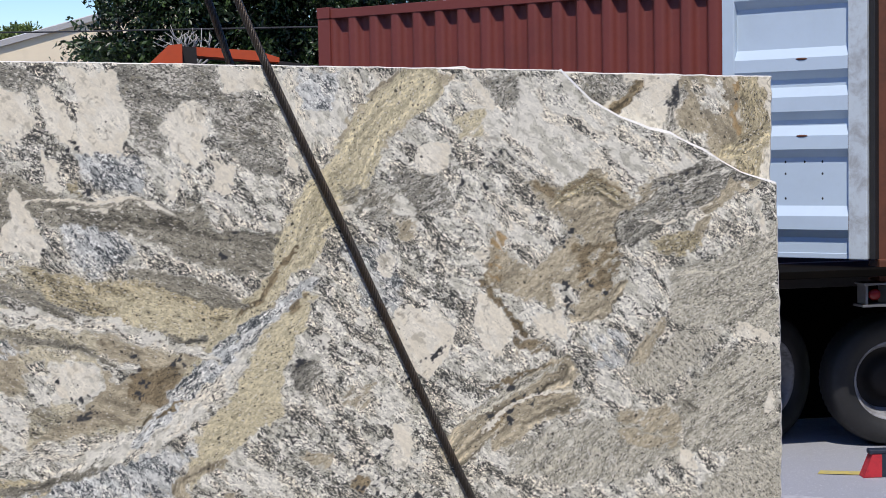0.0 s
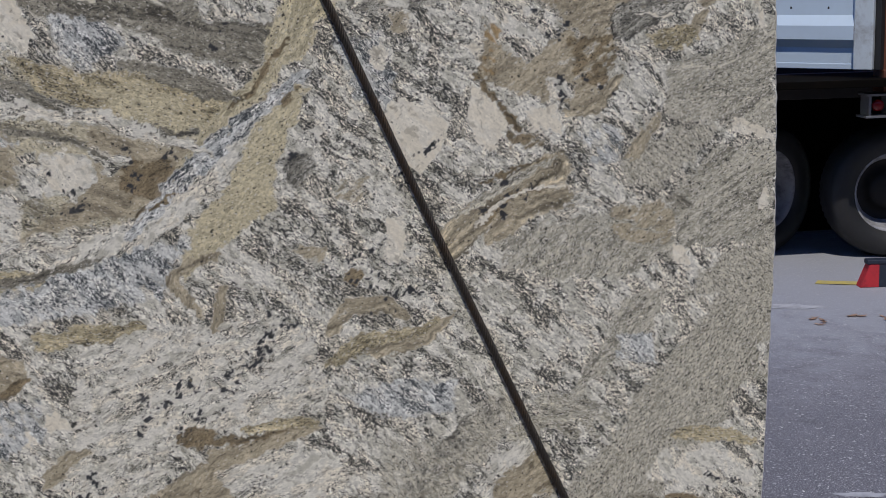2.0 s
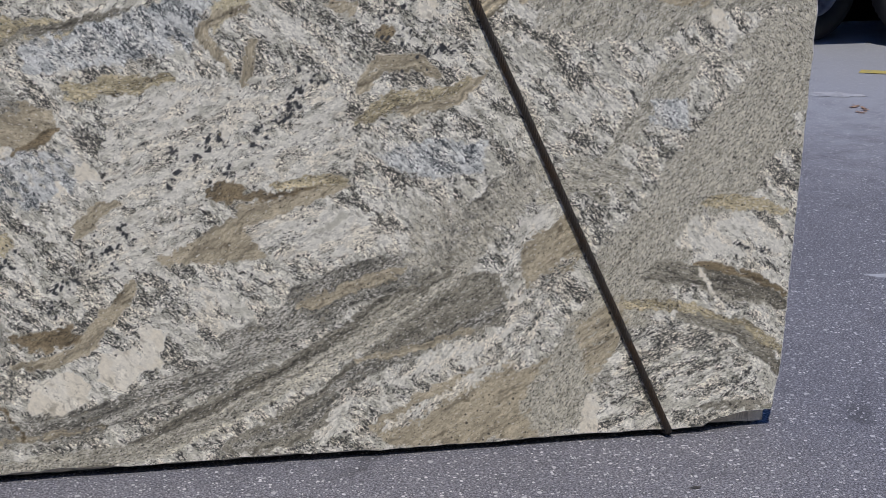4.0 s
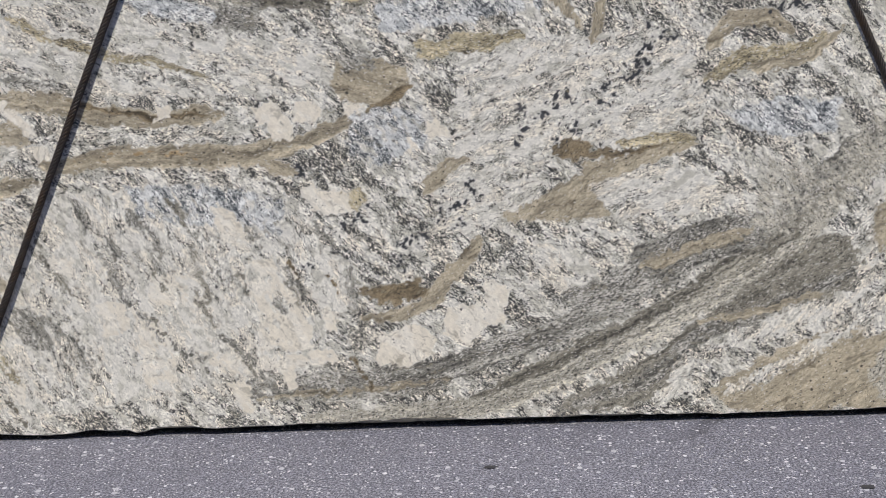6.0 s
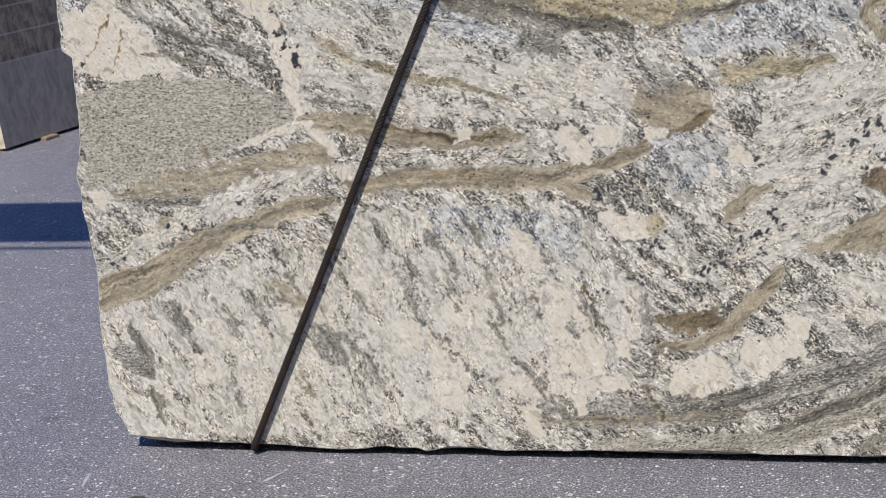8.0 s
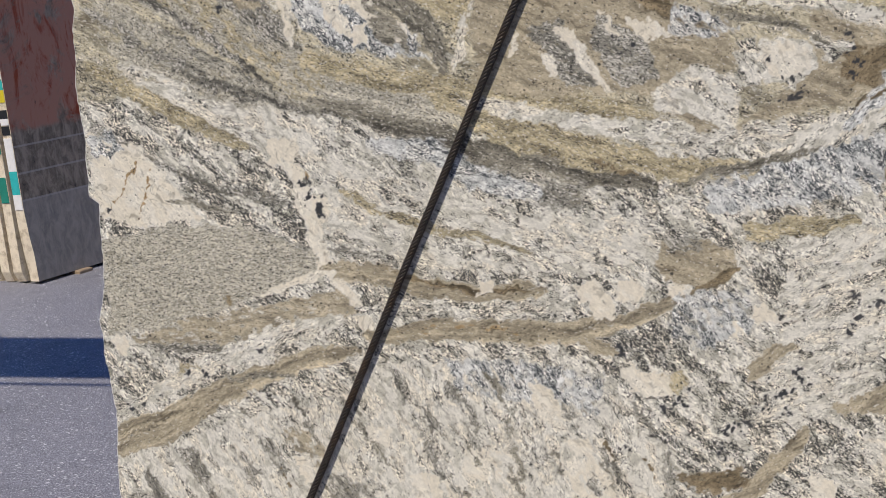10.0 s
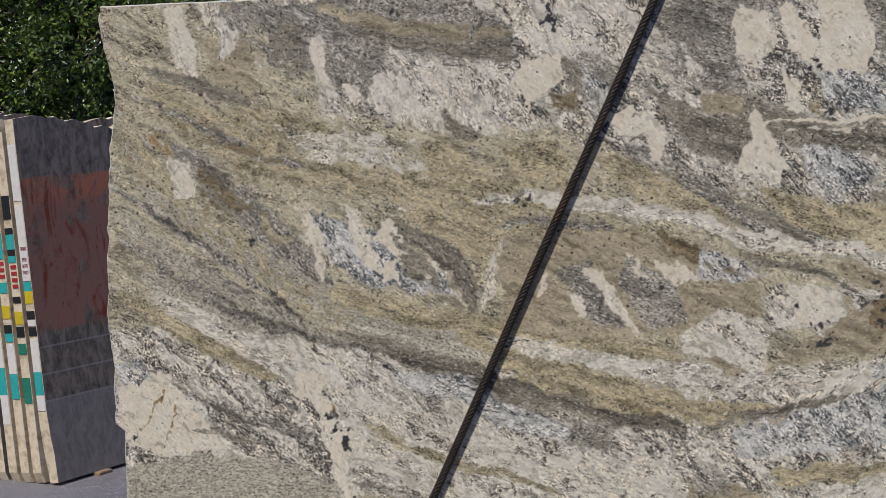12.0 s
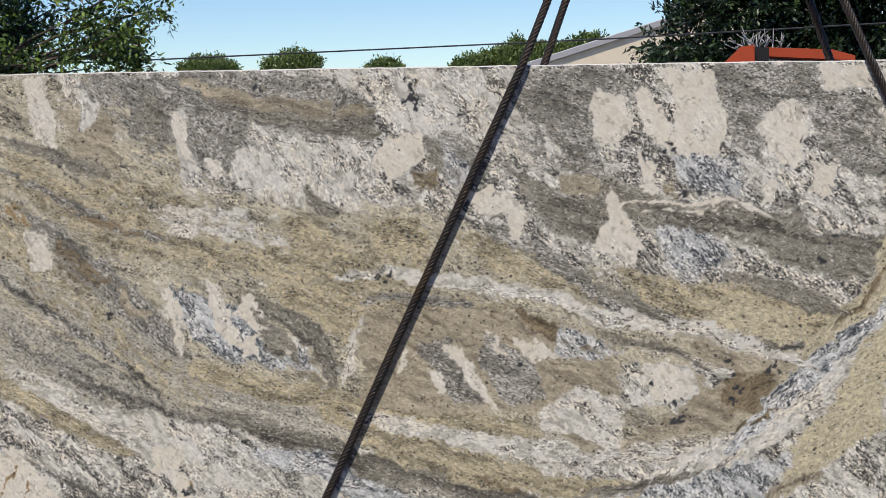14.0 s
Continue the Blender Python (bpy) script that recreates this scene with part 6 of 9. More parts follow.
    s.blob("black", 0.561, 1.021, 0.0062, 0.0038, 55.103, jag=1.0, soft=0.004)
    s.blob("black", 0.529, 1.043, 0.0056, 0.0035, 68.6063, jag=1.0, soft=0.004)
    s.blob("black", 0.603, 1.019, 0.0063, 0.0039, 52.2967, jag=1.0, soft=0.004)
    s.blob("black", 0.586, 1.049, 0.0049, 0.003, 58.6866, jag=1.0, soft=0.004)
    s.blob("black", 0.603, 1.061, 0.0061, 0.0037, 25.9066, jag=1.0, soft=0.004)
    s.blob("black", 0.573, 0.994, 0.0065, 0.004, 20.6419, jag=1.0, soft=0.004)
    s.blob("black", 0.576, 1.018, 0.0044, 0.0027, 4.75495, jag=1.0, soft=0.004)
    s.blob("black", 0.592, 1.026, 0.0036, 0.0022, 3.28327, jag=1.0, soft=0.004)
    s.blob("black", 0.595, 0.995, 0.0056, 0.0035, 64.0696, jag=1.0, soft=0.004)
    s.blob("black", 0.62, 1.04, 0.0034, 0.0021, 80.1879, jag=1.0, soft=0.004)
    s.blob("black", 0.58, 1.009, 0.0034, 0.0021, 88.3684, jag=1.0, soft=0.004)
    s.blob("black", 0.599, 1.044, 0.0057, 0.0035, 19.1813, jag=1.0, soft=0.004)
    s.blob("black", 0.572, 0.977, 0.0052, 0.0032, 49.4589, jag=1.0, soft=0.004)
    s.blob("black", 0.137, 0.767, 0.004, 0.0025, 69.107, jag=1.0, soft=0.004)
    s.blob("black", 0.185, 0.793, 0.0069, 0.0042, 11.3843, jag=1.0, soft=0.004)
    s.blob("black", 0.158, 0.76, 0.0071, 0.0044, 67.5213, jag=1.0, soft=0.004)
    s.blob("black", 0.115, 0.728, 0.0049, 0.003, 86.1019, jag=1.0, soft=0.004)
    s.blob("black", 0.165, 0.788, 0.0036, 0.0022, 27.3952, jag=1.0, soft=0.004)
    s.blob("black", 0.085, 0.69, 0.0071, 0.0044, 53.7277, jag=1.0, soft=0.004)
    s.blob("black", 0.178, 0.779, 0.0046, 0.0029, 76.1917, jag=1.0, soft=0.004)
    s.blob("black", 0.143, 0.74, 0.006, 0.0037, 28.7836, jag=1.0, soft=0.004)
    s.blob("black", 0.192, 0.782, 0.0069, 0.0042, 32.5185, jag=1.0, soft=0.004)
    s.blob("black", 0.143, 0.767, 0.0046, 0.0028, 38.2285, jag=1.0, soft=0.004)
    s.blob("black", 0.159, 0.773, 0.0081, 0.005, 67.4153, jag=1.0, soft=0.004)
    s.blob("black", 0.139, 0.772, 0.0076, 0.0047, 82.7969, jag=1.0, soft=0.004)
    s.blob("black", 0.095, 0.705, 0.0053, 0.0032, 13.9012, jag=1.0, soft=0.004)
    s.blob("black", 0.1, 0.738, 0.0054, 0.0033, 25.335, jag=1.0, soft=0.004)
    s.blob("black", 0.257, 0.771, 0.0068, 0.0042, 0.499834, jag=1.0, soft=0.004)
    s.blob("black", 0.174, 0.668, 0.0038, 0.0023, 24.8001, jag=1.0, soft=0.004)
    s.blob("black", 0.208, 0.698, 0.0049, 0.003, 89.8646, jag=1.0, soft=0.004)
    s.blob("black", 0.173, 0.72, 0.0041, 0.0025, 45.9758, jag=1.0, soft=0.004)
    s.blob("black", 0.159, 0.682, 0.0071, 0.0044, 11.2456, jag=1.0, soft=0.004)
    s.blob("black", 0.197, 0.769, 0.0079, 0.0048, 58.0937, jag=1.0, soft=0.004)
    s.blob("black", 0.23, 0.764, 0.006, 0.0037, 11.8761, jag=1.0, soft=0.004)
    s.blob("black", 0.194, 0.733, 0.004, 0.0025, 80.4017, jag=1.0, soft=0.004)
    s.blob("black", 0.2, 0.72, 0.0073, 0.0045, 88.153, jag=1.0, soft=0.004)
    s.blob("black", 0.266, 0.797, 0.0036, 0.0022, 49.0079, jag=1.0, soft=0.004)
    s.blob("black", 0.184, 0.711, 0.0068, 0.0042, 44.5295, jag=1.0, soft=0.004)
    s.blob("black", 0.203, 0.711, 0.0039, 0.0024, 6.07777, jag=1.0, soft=0.004)
    s.blob("black", 0.635, 0.953, 0.0067, 0.0042, 82.4792, jag=1.0, soft=0.004)
    s.blob("black", 0.629, 0.911, 0.0051, 0.0031, 1.84694, jag=1.0, soft=0.004)
    s.blob("black", 0.681, 0.956, 0.0072, 0.0044, 7.12421, jag=1.0, soft=0.004)
    s.blob("black", 0.609, 0.907, 0.0057, 0.0035, 52.1069, jag=1.0, soft=0.004)
    s.blob("black", 0.666, 0.962, 0.0068, 0.0042, 40.7558, jag=1.0, soft=0.004)
    s.blob("black", 0.613, 0.945, 0.0056, 0.0035, 11.737, jag=1.0, soft=0.004)
    s.blob("black", 0.635, 0.956, 0.0055, 0.0034, 30.4761, jag=1.0, soft=0.004)
    s.blob("black", 0.582, 0.909, 0.0081, 0.005, 48.932, jag=1.0, soft=0.004)
    s.blob("black", 0.647, 1.005, 0.0049, 0.003, 40.8505, jag=1.0, soft=0.004)
    s.blob("black", 0.692, 0.978, 0.0076, 0.0047, 27.5909, jag=1.0, soft=0.004)
    s.blob("black", 0.661, 0.956, 0.005, 0.0031, 11.1248, jag=1.0, soft=0.004)
    s.band("olive", 0.0242, (0.3, 0.673), (0.373, 0.678), (0.446, 0.676), lines=0.6)
    s.patch("brown", (0.154, 0.641), (0.203, 0.666), (0.251, 0.663), (0.213, 0.627), soft=0.01, full=0.8, lean=45)
    s.patch("cream", (-0.111, 0.735), (-0.077, 0.727), (-0.076, 0.698), (-0.106, 0.698), soft=0.003)
    s.patch("cream", (0.186, 0.817), (0.219, 0.813), (0.223, 0.788), (0.192, 0.787), soft=0.003)
    # dotted white band and crisp blocks at the lower left
    s.band("white", 0.0218, (-1.58, 0.466), (-1.405, 0.56), (-1.232, 0.627), (-1.012, 0.695), jag=1.4)
    s.blob("black", -1.541, 0.491, 0.0061, 0.0048, 30, jag=1.4)
    s.blob("black", -1.465, 0.529, 0.0061, 0.0048, 10, jag=1.4)
    s.blob("black", -1.383, 0.574, 0.0061, 0.0048, 65, jag=1.4)
    s.blob("black", -1.303, 0.601, 0.0061, 0.0048, 50, jag=1.4)
    s.blob("black", -1.204, 0.641, 0.0061, 0.0048, 50, jag=1.4)
    s.blob("black", -1.107, 0.663, 0.0061, 0.0048, 50, jag=1.4)
    s.blob("black", -1.503, 0.508, 0.0061, 0.0048, 55, jag=1.4)
    s.blob("black", -1.347, 0.583, 0.0061, 0.0048, 20, jag=1.4)
    # black mineral clusters
    s.blob("black", -0.557, 1.843, 0.0064, 0.0039, 79.5653, jag=1.0, soft=0.004)
    s.blob("black", -0.559, 1.853, 0.0065, 0.004, 10.644, jag=1.0, soft=0.004)
    s.blob("black", -0.56, 1.848, 0.0054, 0.0033, 25.5897, jag=1.0, soft=0.004)
    s.blob("black", -0.566, 1.842, 0.0047, 0.0029, 14.9289, jag=1.0, soft=0.004)
    s.blob("black", -0.546, 1.825, 0.0047, 0.0029, 45.1244, jag=1.0, soft=0.004)
    s.blob("black", -0.556, 1.828, 0.0036, 0.0022, 74.8515, jag=1.0, soft=0.004)
    s.blob("black", 0.098, 1.202, 0.0049, 0.003, 12.2773, jag=1.0, soft=0.004)
    s.blob("black", 0.109, 1.226, 0.0047, 0.0029, 86.8362, jag=1.0, soft=0.004)
    s.blob("black", 0.088, 1.215, 0.0057, 0.0035, 4.51515, jag=1.0, soft=0.004)
    s.blob("black", 0.093, 1.219, 0.0069, 0.0043, 68.1962, jag=1.0, soft=0.004)
    s.blob("black", 0.102, 1.213, 0.0059, 0.0037, 86.061, jag=1.0, soft=0.004)
    s.blob("black", 0.101, 1.234, 0.0069, 0.0043, 59.1252, jag=1.0, soft=0.004)
    s.blob("black", 0.088, 1.231, 0.0062, 0.0038, 31.7352, jag=1.0, soft=0.004)
    s.blob("black", 0.11, 1.229, 0.0049, 0.003, 44.7274, jag=1.0, soft=0.004)
    s.blob("black", 0.094, 1.245, 0.004, 0.0025, 54.8592, jag=1.0, soft=0.004)
    s.blob("black", 0.104, 1.231, 0.0045, 0.0028, 81.6982, jag=1.0, soft=0.004)
    s.blob("black", 0.177, 1.284, 0.006, 0.0037, 42.2994, jag=1.0, soft=0.004)
    s.blob("black", 0.178, 1.264, 0.0069, 0.0043, 24.2528, jag=1.0, soft=0.004)
    s.blob("black", 0.16, 1.266, 0.004, 0.0024, 43.8477, jag=1.0, soft=0.004)
    s.blob("black", 0.18, 1.285, 0.0039, 0.0024, 0.18869, jag=1.0, soft=0.004)
    s.blob("black", 0.17, 1.278, 0.0069, 0.0043, 62.7325, jag=1.0, soft=0.004)
    s.blob("black", 0.171, 1.256, 0.0037, 0.0023, 83.1053, jag=1.0, soft=0.004)
    s.blob("black", 0.174, 1.273, 0.007, 0.0043, 12.1805, jag=1.0, soft=0.004)
    s.blob("black", 0.161, 1.258, 0.0047, 0.0029, 33.3457, jag=1.0, soft=0.004)
    s.blob("black", 0.166, 1.301, 0.003, 0.0018, 10.0003, jag=1.0, soft=0.004)
    s.blob("black", 0.091, 1.26, 0.007, 0.0043, 62.7743, jag=1.0, soft=0.004)
    s.blob("black", 0.083, 1.276, 0.0028, 0.0017, 66.8108, jag=1.0, soft=0.004)
    s.blob("black", 0.074, 1.296, 0.0038, 0.0023, 70.4422, jag=1.0, soft=0.004)
    s.blob("black", 0.087, 1.285, 0.0035, 0.0022, 43.2425, jag=1.0, soft=0.004)
    s.blob("black", 0.079, 1.293, 0.0062, 0.0038, 72.1125, jag=1.0, soft=0.004)
    s.blob("black", 0.068, 1.281, 0.0051, 0.0032, 19.0409, jag=1.0, soft=0.004)
    s.blob("black", 0.082, 1.28, 0.006, 0.0037, 57.275, jag=1.0, soft=0.004)
    s.blob("black", 0.075, 1.249, 0.0042, 0.0026, 21.1022, jag=1.0, soft=0.004)
    s.blob("black", -0.053, 1.719, 0.0034, 0.0021, 11.6202, jag=1.0, soft=0.004)
    s.blob("black", -0.038, 1.721, 0.0059, 0.0036, 8.17309, jag=1.0, soft=0.004)
    s.blob("black", -0.021, 1.72, 0.0064, 0.0039, 62.386, jag=1.0, soft=0.004)
    s.blob("black", -0.032, 1.729, 0.0034, 0.0021, 86.5514, jag=1.0, soft=0.004)
    s.blob("black", 0.024, 1.637, 0.0064, 0.004, 9.2514, jag=1.0, soft=0.004)
    s.blob("black", -0.004, 1.638, 0.0069, 0.0042, 45.9603, jag=1.0, soft=0.004)
    s.blob("black", 0.027, 1.664, 0.0055, 0.0034, 44.3378, jag=1.0, soft=0.004)
    s.blob("black", 0.01, 1.66, 0.0032, 0.002, 58.1015, jag=1.0, soft=0.004)
    s.blob("black", -1.231, 1.391, 0.0053, 0.0033, 33.6779, jag=1.0, soft=0.004)
    s.blob("black", -1.268, 1.402, 0.0042, 0.0026, 60.5522, jag=1.0, soft=0.004)
    s.blob("black", -1.235, 1.403, 0.0061, 0.0037, 52.3424, jag=1.0, soft=0.004)
    s.blob("black", -1.252, 1.39, 0.0035, 0.0021, 84.3592, jag=1.0, soft=0.004)
    s.blob("black", -0.384, 1.272, 0.0062, 0.0038, 31.3735, jag=1.0, soft=0.004)
    s.blob("black", -0.383, 1.301, 0.0063, 0.0039, 7.46203, jag=1.0, soft=0.004)
    s.blob("black", -0.354, 1.297, 0.0042, 0.0026, 20.7668, jag=1.0, soft=0.004)
    s.blob("black", -0.349, 1.287, 0.0068, 0.0042, 32.5679, jag=1.0, soft=0.004)
    s.blob("black", 0.882, 1.156, 0.007, 0.0043, 13.9908, jag=1.0, soft=0.004)
    s.blob("black", 0.931, 1.166, 0.003, 0.0018, 19.4369, jag=1.0, soft=0.004)
    s.blob("black", 0.903, 1.166, 0.0041, 0.0025, 20.3971, jag=1.0, soft=0.004)
    s.blob("black", 0.935, 1.172, 0.0044, 0.0027, 67.9822, jag=1.0, soft=0.004)
    s.blob("black", 0.923, 1.151, 0.0064, 0.004, 54.2631, jag=1.0, soft=0.004)
    s.blob("black", 0.872, 1.127, 0.0034, 0.0021, 38.7732, jag=1.0, soft=0.004)
    s.blob("black", 0.875, 1.108, 0.0056, 0.0034, 77.4919, jag=1.0, soft=0.004)
    s.blob("black", 0.868, 1.117, 0.0037, 0.0023, 89.2693, jag=1.0, soft=0.004)
    s.blob("black", 0.875, 1.183, 0.005, 0.0031, 56.6057, jag=1.0, soft=0.004)
    s.blob("black", 0.826, 1.124, 0.0064, 0.004, 38.3773, jag=1.0, soft=0.004)
    s.blob("black", 1.001, 1.408, 0.0048, 0.003, 23.5015, jag=1.0, soft=0.004)
    s.blob("black", 1.022, 1.369, 0.0065, 0.004, 57.1986, jag=1.0, soft=0.004)
    s.blob("black", 1.014, 1.35, 0.0063, 0.0039, 14.7806, jag=1.0, soft=0.004)
    s.blob("black", 1.01, 1.4, 0.0068, 0.0042, 8.2901, jag=1.0, soft=0.004)
    s.blob("black", 1.037, 1.396, 0.0047, 0.0029, 31.382, jag=1.0, soft=0.004)
    s.blob("black", 1.002, 1.391, 0.0045, 0.0028, 8.72923, jag=1.0, soft=0.004)
    s.blob("black", 1.012, 1.366, 0.0053, 0.0033, 29.7959, jag=1.0, soft=0.004)
    s.blob("black", 1.055, 1.4, 0.006, 0.0037, 41.6584, jag=1.0, soft=0.004)
    s.blob("black", 1.007, 1.37, 0.0068, 0.0042, 79.0257, jag=1.0, soft=0.004)
    s.blob("black", 1.023, 1.387, 0.007, 0.0043, 82.875, jag=1.0, soft=0.004)
    s.blob("black", 1.108, 1.337, 0.0059, 0.0037, 67.1266, jag=1.0, soft=0.004)
    s.blob("black", 1.125, 1.364, 0.0059, 0.0037, 11.1151, jag=1.0, soft=0.004)
    s.blob("black", 1.083, 1.312, 0.0051, 0.0032, 73.8474, jag=1.0, soft=0.004)
    s.blob("black", 1.107, 1.336, 0.0055, 0.0034, 3.02438, jag=1.0, soft=0.004)
    s.blob("black", 1.114, 1.331, 0.007, 0.0043, 46.8987, jag=1.0, soft=0.004)
    s.blob("black", 1.108, 1.386, 0.0028, 0.0017, 85.7408, jag=1.0, soft=0.004)
    s.blob("black", 1.092, 1.381, 0.0044, 0.0027, 86.629, jag=1.0, soft=0.004)
    s.blob("black", 1.111, 1.321, 0.0042, 0.0026, 43.1935, jag=1.0, soft=0.004)
    s.blob("black", 1.106, 1.341, 0.005, 0.0031, 63.3954, jag=1.0, soft=0.004)
    s.blob("black", 1.025, 1.519, 0.0048, 0.0029, 56.2638, jag=1.0, soft=0.004)
    s.blob("black", 0.974, 1.498, 0.0064, 0.004, 63.7938, jag=1.0, soft=0.004)
    s.blob("black", 0.951, 1.51, 0.0034, 0.0021, 35.3124, jag=1.0, soft=0.004)
    s.blob("black", 0.976, 1.527, 0.0053, 0.0032, 48.5301, jag=1.0, soft=0.004)
    s.blob("black", 0.999, 1.497, 0.0058, 0.0036, 59.2336, jag=1.0, soft=0.004)
    s.blob("black", 1.004, 1.536, 0.0057, 0.0035, 65.2165, jag=1.0, soft=0.004)
    s.blob("black", 0.959, 1.501, 0.0036, 0.0022, 6.39815, jag=1.0, soft=0.004)
    s.blob("black", 0.961, 1.528, 0.0049, 0.003, 85.9195, jag=1.0, soft=0.004)
    s.blob("black", 1.017, 1.515, 0.0071, 0.0044, 56.3318, jag=1.0, soft=0.004)
    s.blob("black", 0.737, 1.297, 0.0044, 0.0027, 27.5887, jag=1.0, soft=0.004)
    s.blob("black", 0.674, 1.253, 0.0063, 0.0039, 82.7486, jag=1.0, soft=0.004)
    s.blob("black", 0.649, 1.219, 0.0044, 0.0027, 33.2046, jag=1.0, soft=0.004)
    s.blob("black", 0.707, 1.263, 0.0051, 0.0031, 57.489, jag=1.0, soft=0.004)
    s.blob("black", 0.718, 1.269, 0.0057, 0.0035, 16.624, jag=1.0, soft=0.004)
    s.blob("black", 0.648, 1.188, 0.0054, 0.0033, 80.574, jag=1.0, soft=0.004)
    s.blob("black", 0.731, 1.279, 0.0037, 0.0023, 79.3304, jag=1.0, soft=0.004)
    s.blob("black", 0.685, 1.261, 0.0056, 0.0035, 50.1461, jag=1.0, soft=0.004)
    s.blob("black", 0.69, 1.236, 0.0039, 0.0024, 60.4322, jag=1.0, soft=0.004)
    s.blob("black", 0.636, 1.219, 0.0043, 0.0026, 4.57807, jag=1.0, soft=0.004)
    s.blob("black", 0.493, 1.455, 0.0037, 0.0022, 16.3344, jag=1.0, soft=0.004)
    s.blob("black", 0.475, 1.482, 0.0038, 0.0023, 33.6392, jag=1.0, soft=0.004)
    s.blob("black", 0.527, 1.457, 0.0053, 0.0033, 23.8337, jag=1.0, soft=0.004)
    s.blob("black", 0.48, 1.489, 0.0039, 0.0024, 0.0613166, jag=1.0, soft=0.004)
    s.blob("black", 0.508, 1.493, 0.0032, 0.002, 15.7242, jag=1.0, soft=0.004)
    s.blob("black", 0.535, 1.508, 0.0065, 0.004, 62.4119, jag=1.0, soft=0.004)
    s.blob("black", 0.528, 1.496, 0.0034, 0.0021, 18.1639, jag=1.0, soft=0.004)
    s.blob("black", 0.48, 1.473, 0.0046, 0.0028, 73.4647, jag=1.0, soft=0.004)
    s.blob("black", 0.563, 1.506, 0.0028, 0.0018, 59.7141, jag=1.0, soft=0.004)
    s.blob("black", 1.258, 1.615, 0.0071, 0.0044, 11.6752, jag=1.0, soft=0.004)
    s.blob("black", 1.309, 1.637, 0.0069, 0.0043, 43.1622, jag=1.0, soft=0.004)
    s.blob("black", 1.257, 1.606, 0.0059, 0.0036, 88.5979, jag=1.0, soft=0.004)
    s.blob("black", 1.271, 1.567, 0.0038, 0.0024, 33.0389, jag=1.0, soft=0.004)
    s.blob("black", 1.255, 1.629, 0.0062, 0.0038, 27.366, jag=1.0, soft=0.004)
    s.blob("black", 1.272, 1.594, 0.0042, 0.0026, 12.9013, jag=1.0, soft=0.004)
    s.blob("black", 1.241, 1.594, 0.0044, 0.0027, 65.5759, jag=1.0, soft=0.004)
    s.blob("black", 1.28, 1.643, 0.007, 0.0043, 57.3771, jag=1.0, soft=0.004)
    s.blob("black", 1.234, 1.616, 0.006, 0.0037, 16.9518, jag=1.0, soft=0.004)
    s.blob("black", 1.337, 1.852, 0.005, 0.0031, 82.6977, jag=1.0, soft=0.004)
    s.blob("black", 1.39, 1.883, 0.0051, 0.0032, 1.56149, jag=1.0, soft=0.004)
    s.blob("black", 1.35, 1.826, 0.0051, 0.0031, 37.4743, jag=1.0, soft=0.004)
    s.blob("black", 1.31, 1.818, 0.0062, 0.0038, 52.8316, jag=1.0, soft=0.004)
    s.blob("black", 1.28, 1.772, 0.0064, 0.004, 47.2967, jag=1.0, soft=0.004)
    s.blob("black", 1.327, 1.821, 0.0045, 0.0028, 44.474, jag=1.0, soft=0.004)
    s.blob("black", 1.394, 1.826, 0.0064, 0.0039, 51.0564, jag=1.0, soft=0.004)
    s.blob("black", 1.341, 1.82, 0.0052, 0.0032, 25.1198, jag=1.0, soft=0.004)
    s.blob("black", 1.336, 1.822, 0.0062, 0.0038, 23.5372, jag=1.0, soft=0.004)
    s.blob("black", 1.324, 1.831, 0.0058, 0.0036, 34.8938, jag=1.0, soft=0.004)
    s.blob("black", 0.836, 1.669, 0.0051, 0.0031, 83.6489, jag=1.0, soft=0.004)
    s.blob("black", 0.862, 1.69, 0.0056, 0.0034, 78.2202, jag=1.0, soft=0.004)
    s.blob("black", 0.854, 1.691, 0.0056, 0.0034, 69.1628, jag=1.0, soft=0.004)
    s.blob("black", 0.823, 1.653, 0.0036, 0.0022, 54.9531, jag=1.0, soft=0.004)
    s.blob("black", 0.827, 1.653, 0.0069, 0.0043, 74.1641, jag=1.0, soft=0.004)
    s.blob("black", 0.817, 1.674, 0.0047, 0.0029, 39.4962, jag=1.0, soft=0.004)
    s.blob("black", 0.803, 1.651, 0.0062, 0.0038, 14.2276, jag=1.0, soft=0.004)
    s.blob("black", 0.814, 1.666, 0.0057, 0.0035, 73.8721, jag=1.0, soft=0.004)
    s.blob("black", 0.837, 1.618, 0.0068, 0.0042, 3.7449, jag=1.0, soft=0.004)
    s.blob("black", 0.775, 1.626, 0.0071, 0.0044, 89.4281, jag=1.0, soft=0.004)
    s.blob("black", 0.397, 1.274, 0.0041, 0.0025, 68.3983, jag=1.0, soft=0.004)
    s.blob("black", 0.472, 1.289, 0.0048, 0.003, 63.5669, jag=1.0, soft=0.004)
    s.blob("black", 0.442, 1.253, 0.0028, 0.0018, 38.1989, jag=1.0, soft=0.004)
    s.blob("black", 0.443, 1.267, 0.0031, 0.0019, 51.8026, jag=1.0, soft=0.004)
    s.blob("black", 0.368, 1.252, 0.0058, 0.0036, 66.7139, jag=1.0, soft=0.004)
    s.blob("black", 0.439, 1.312, 0.0043, 0.0026, 28.7885, jag=1.0, soft=0.004)
    s.blob("black", 0.415, 1.263, 0.0054, 0.0033, 74.3691, jag=1.0, soft=0.004)
    s.blob("black", 0.425, 1.258, 0.0072, 0.0044, 65.9782, jag=1.0, soft=0.004)
    s.blob("black", 0.42, 1.247, 0.0051, 0.0031, 86.5713, jag=1.0, soft=0.004)
    s.blob("black", 0.213, 1.485, 0.003, 0.0018, 39.3753, jag=1.0, soft=0.004)
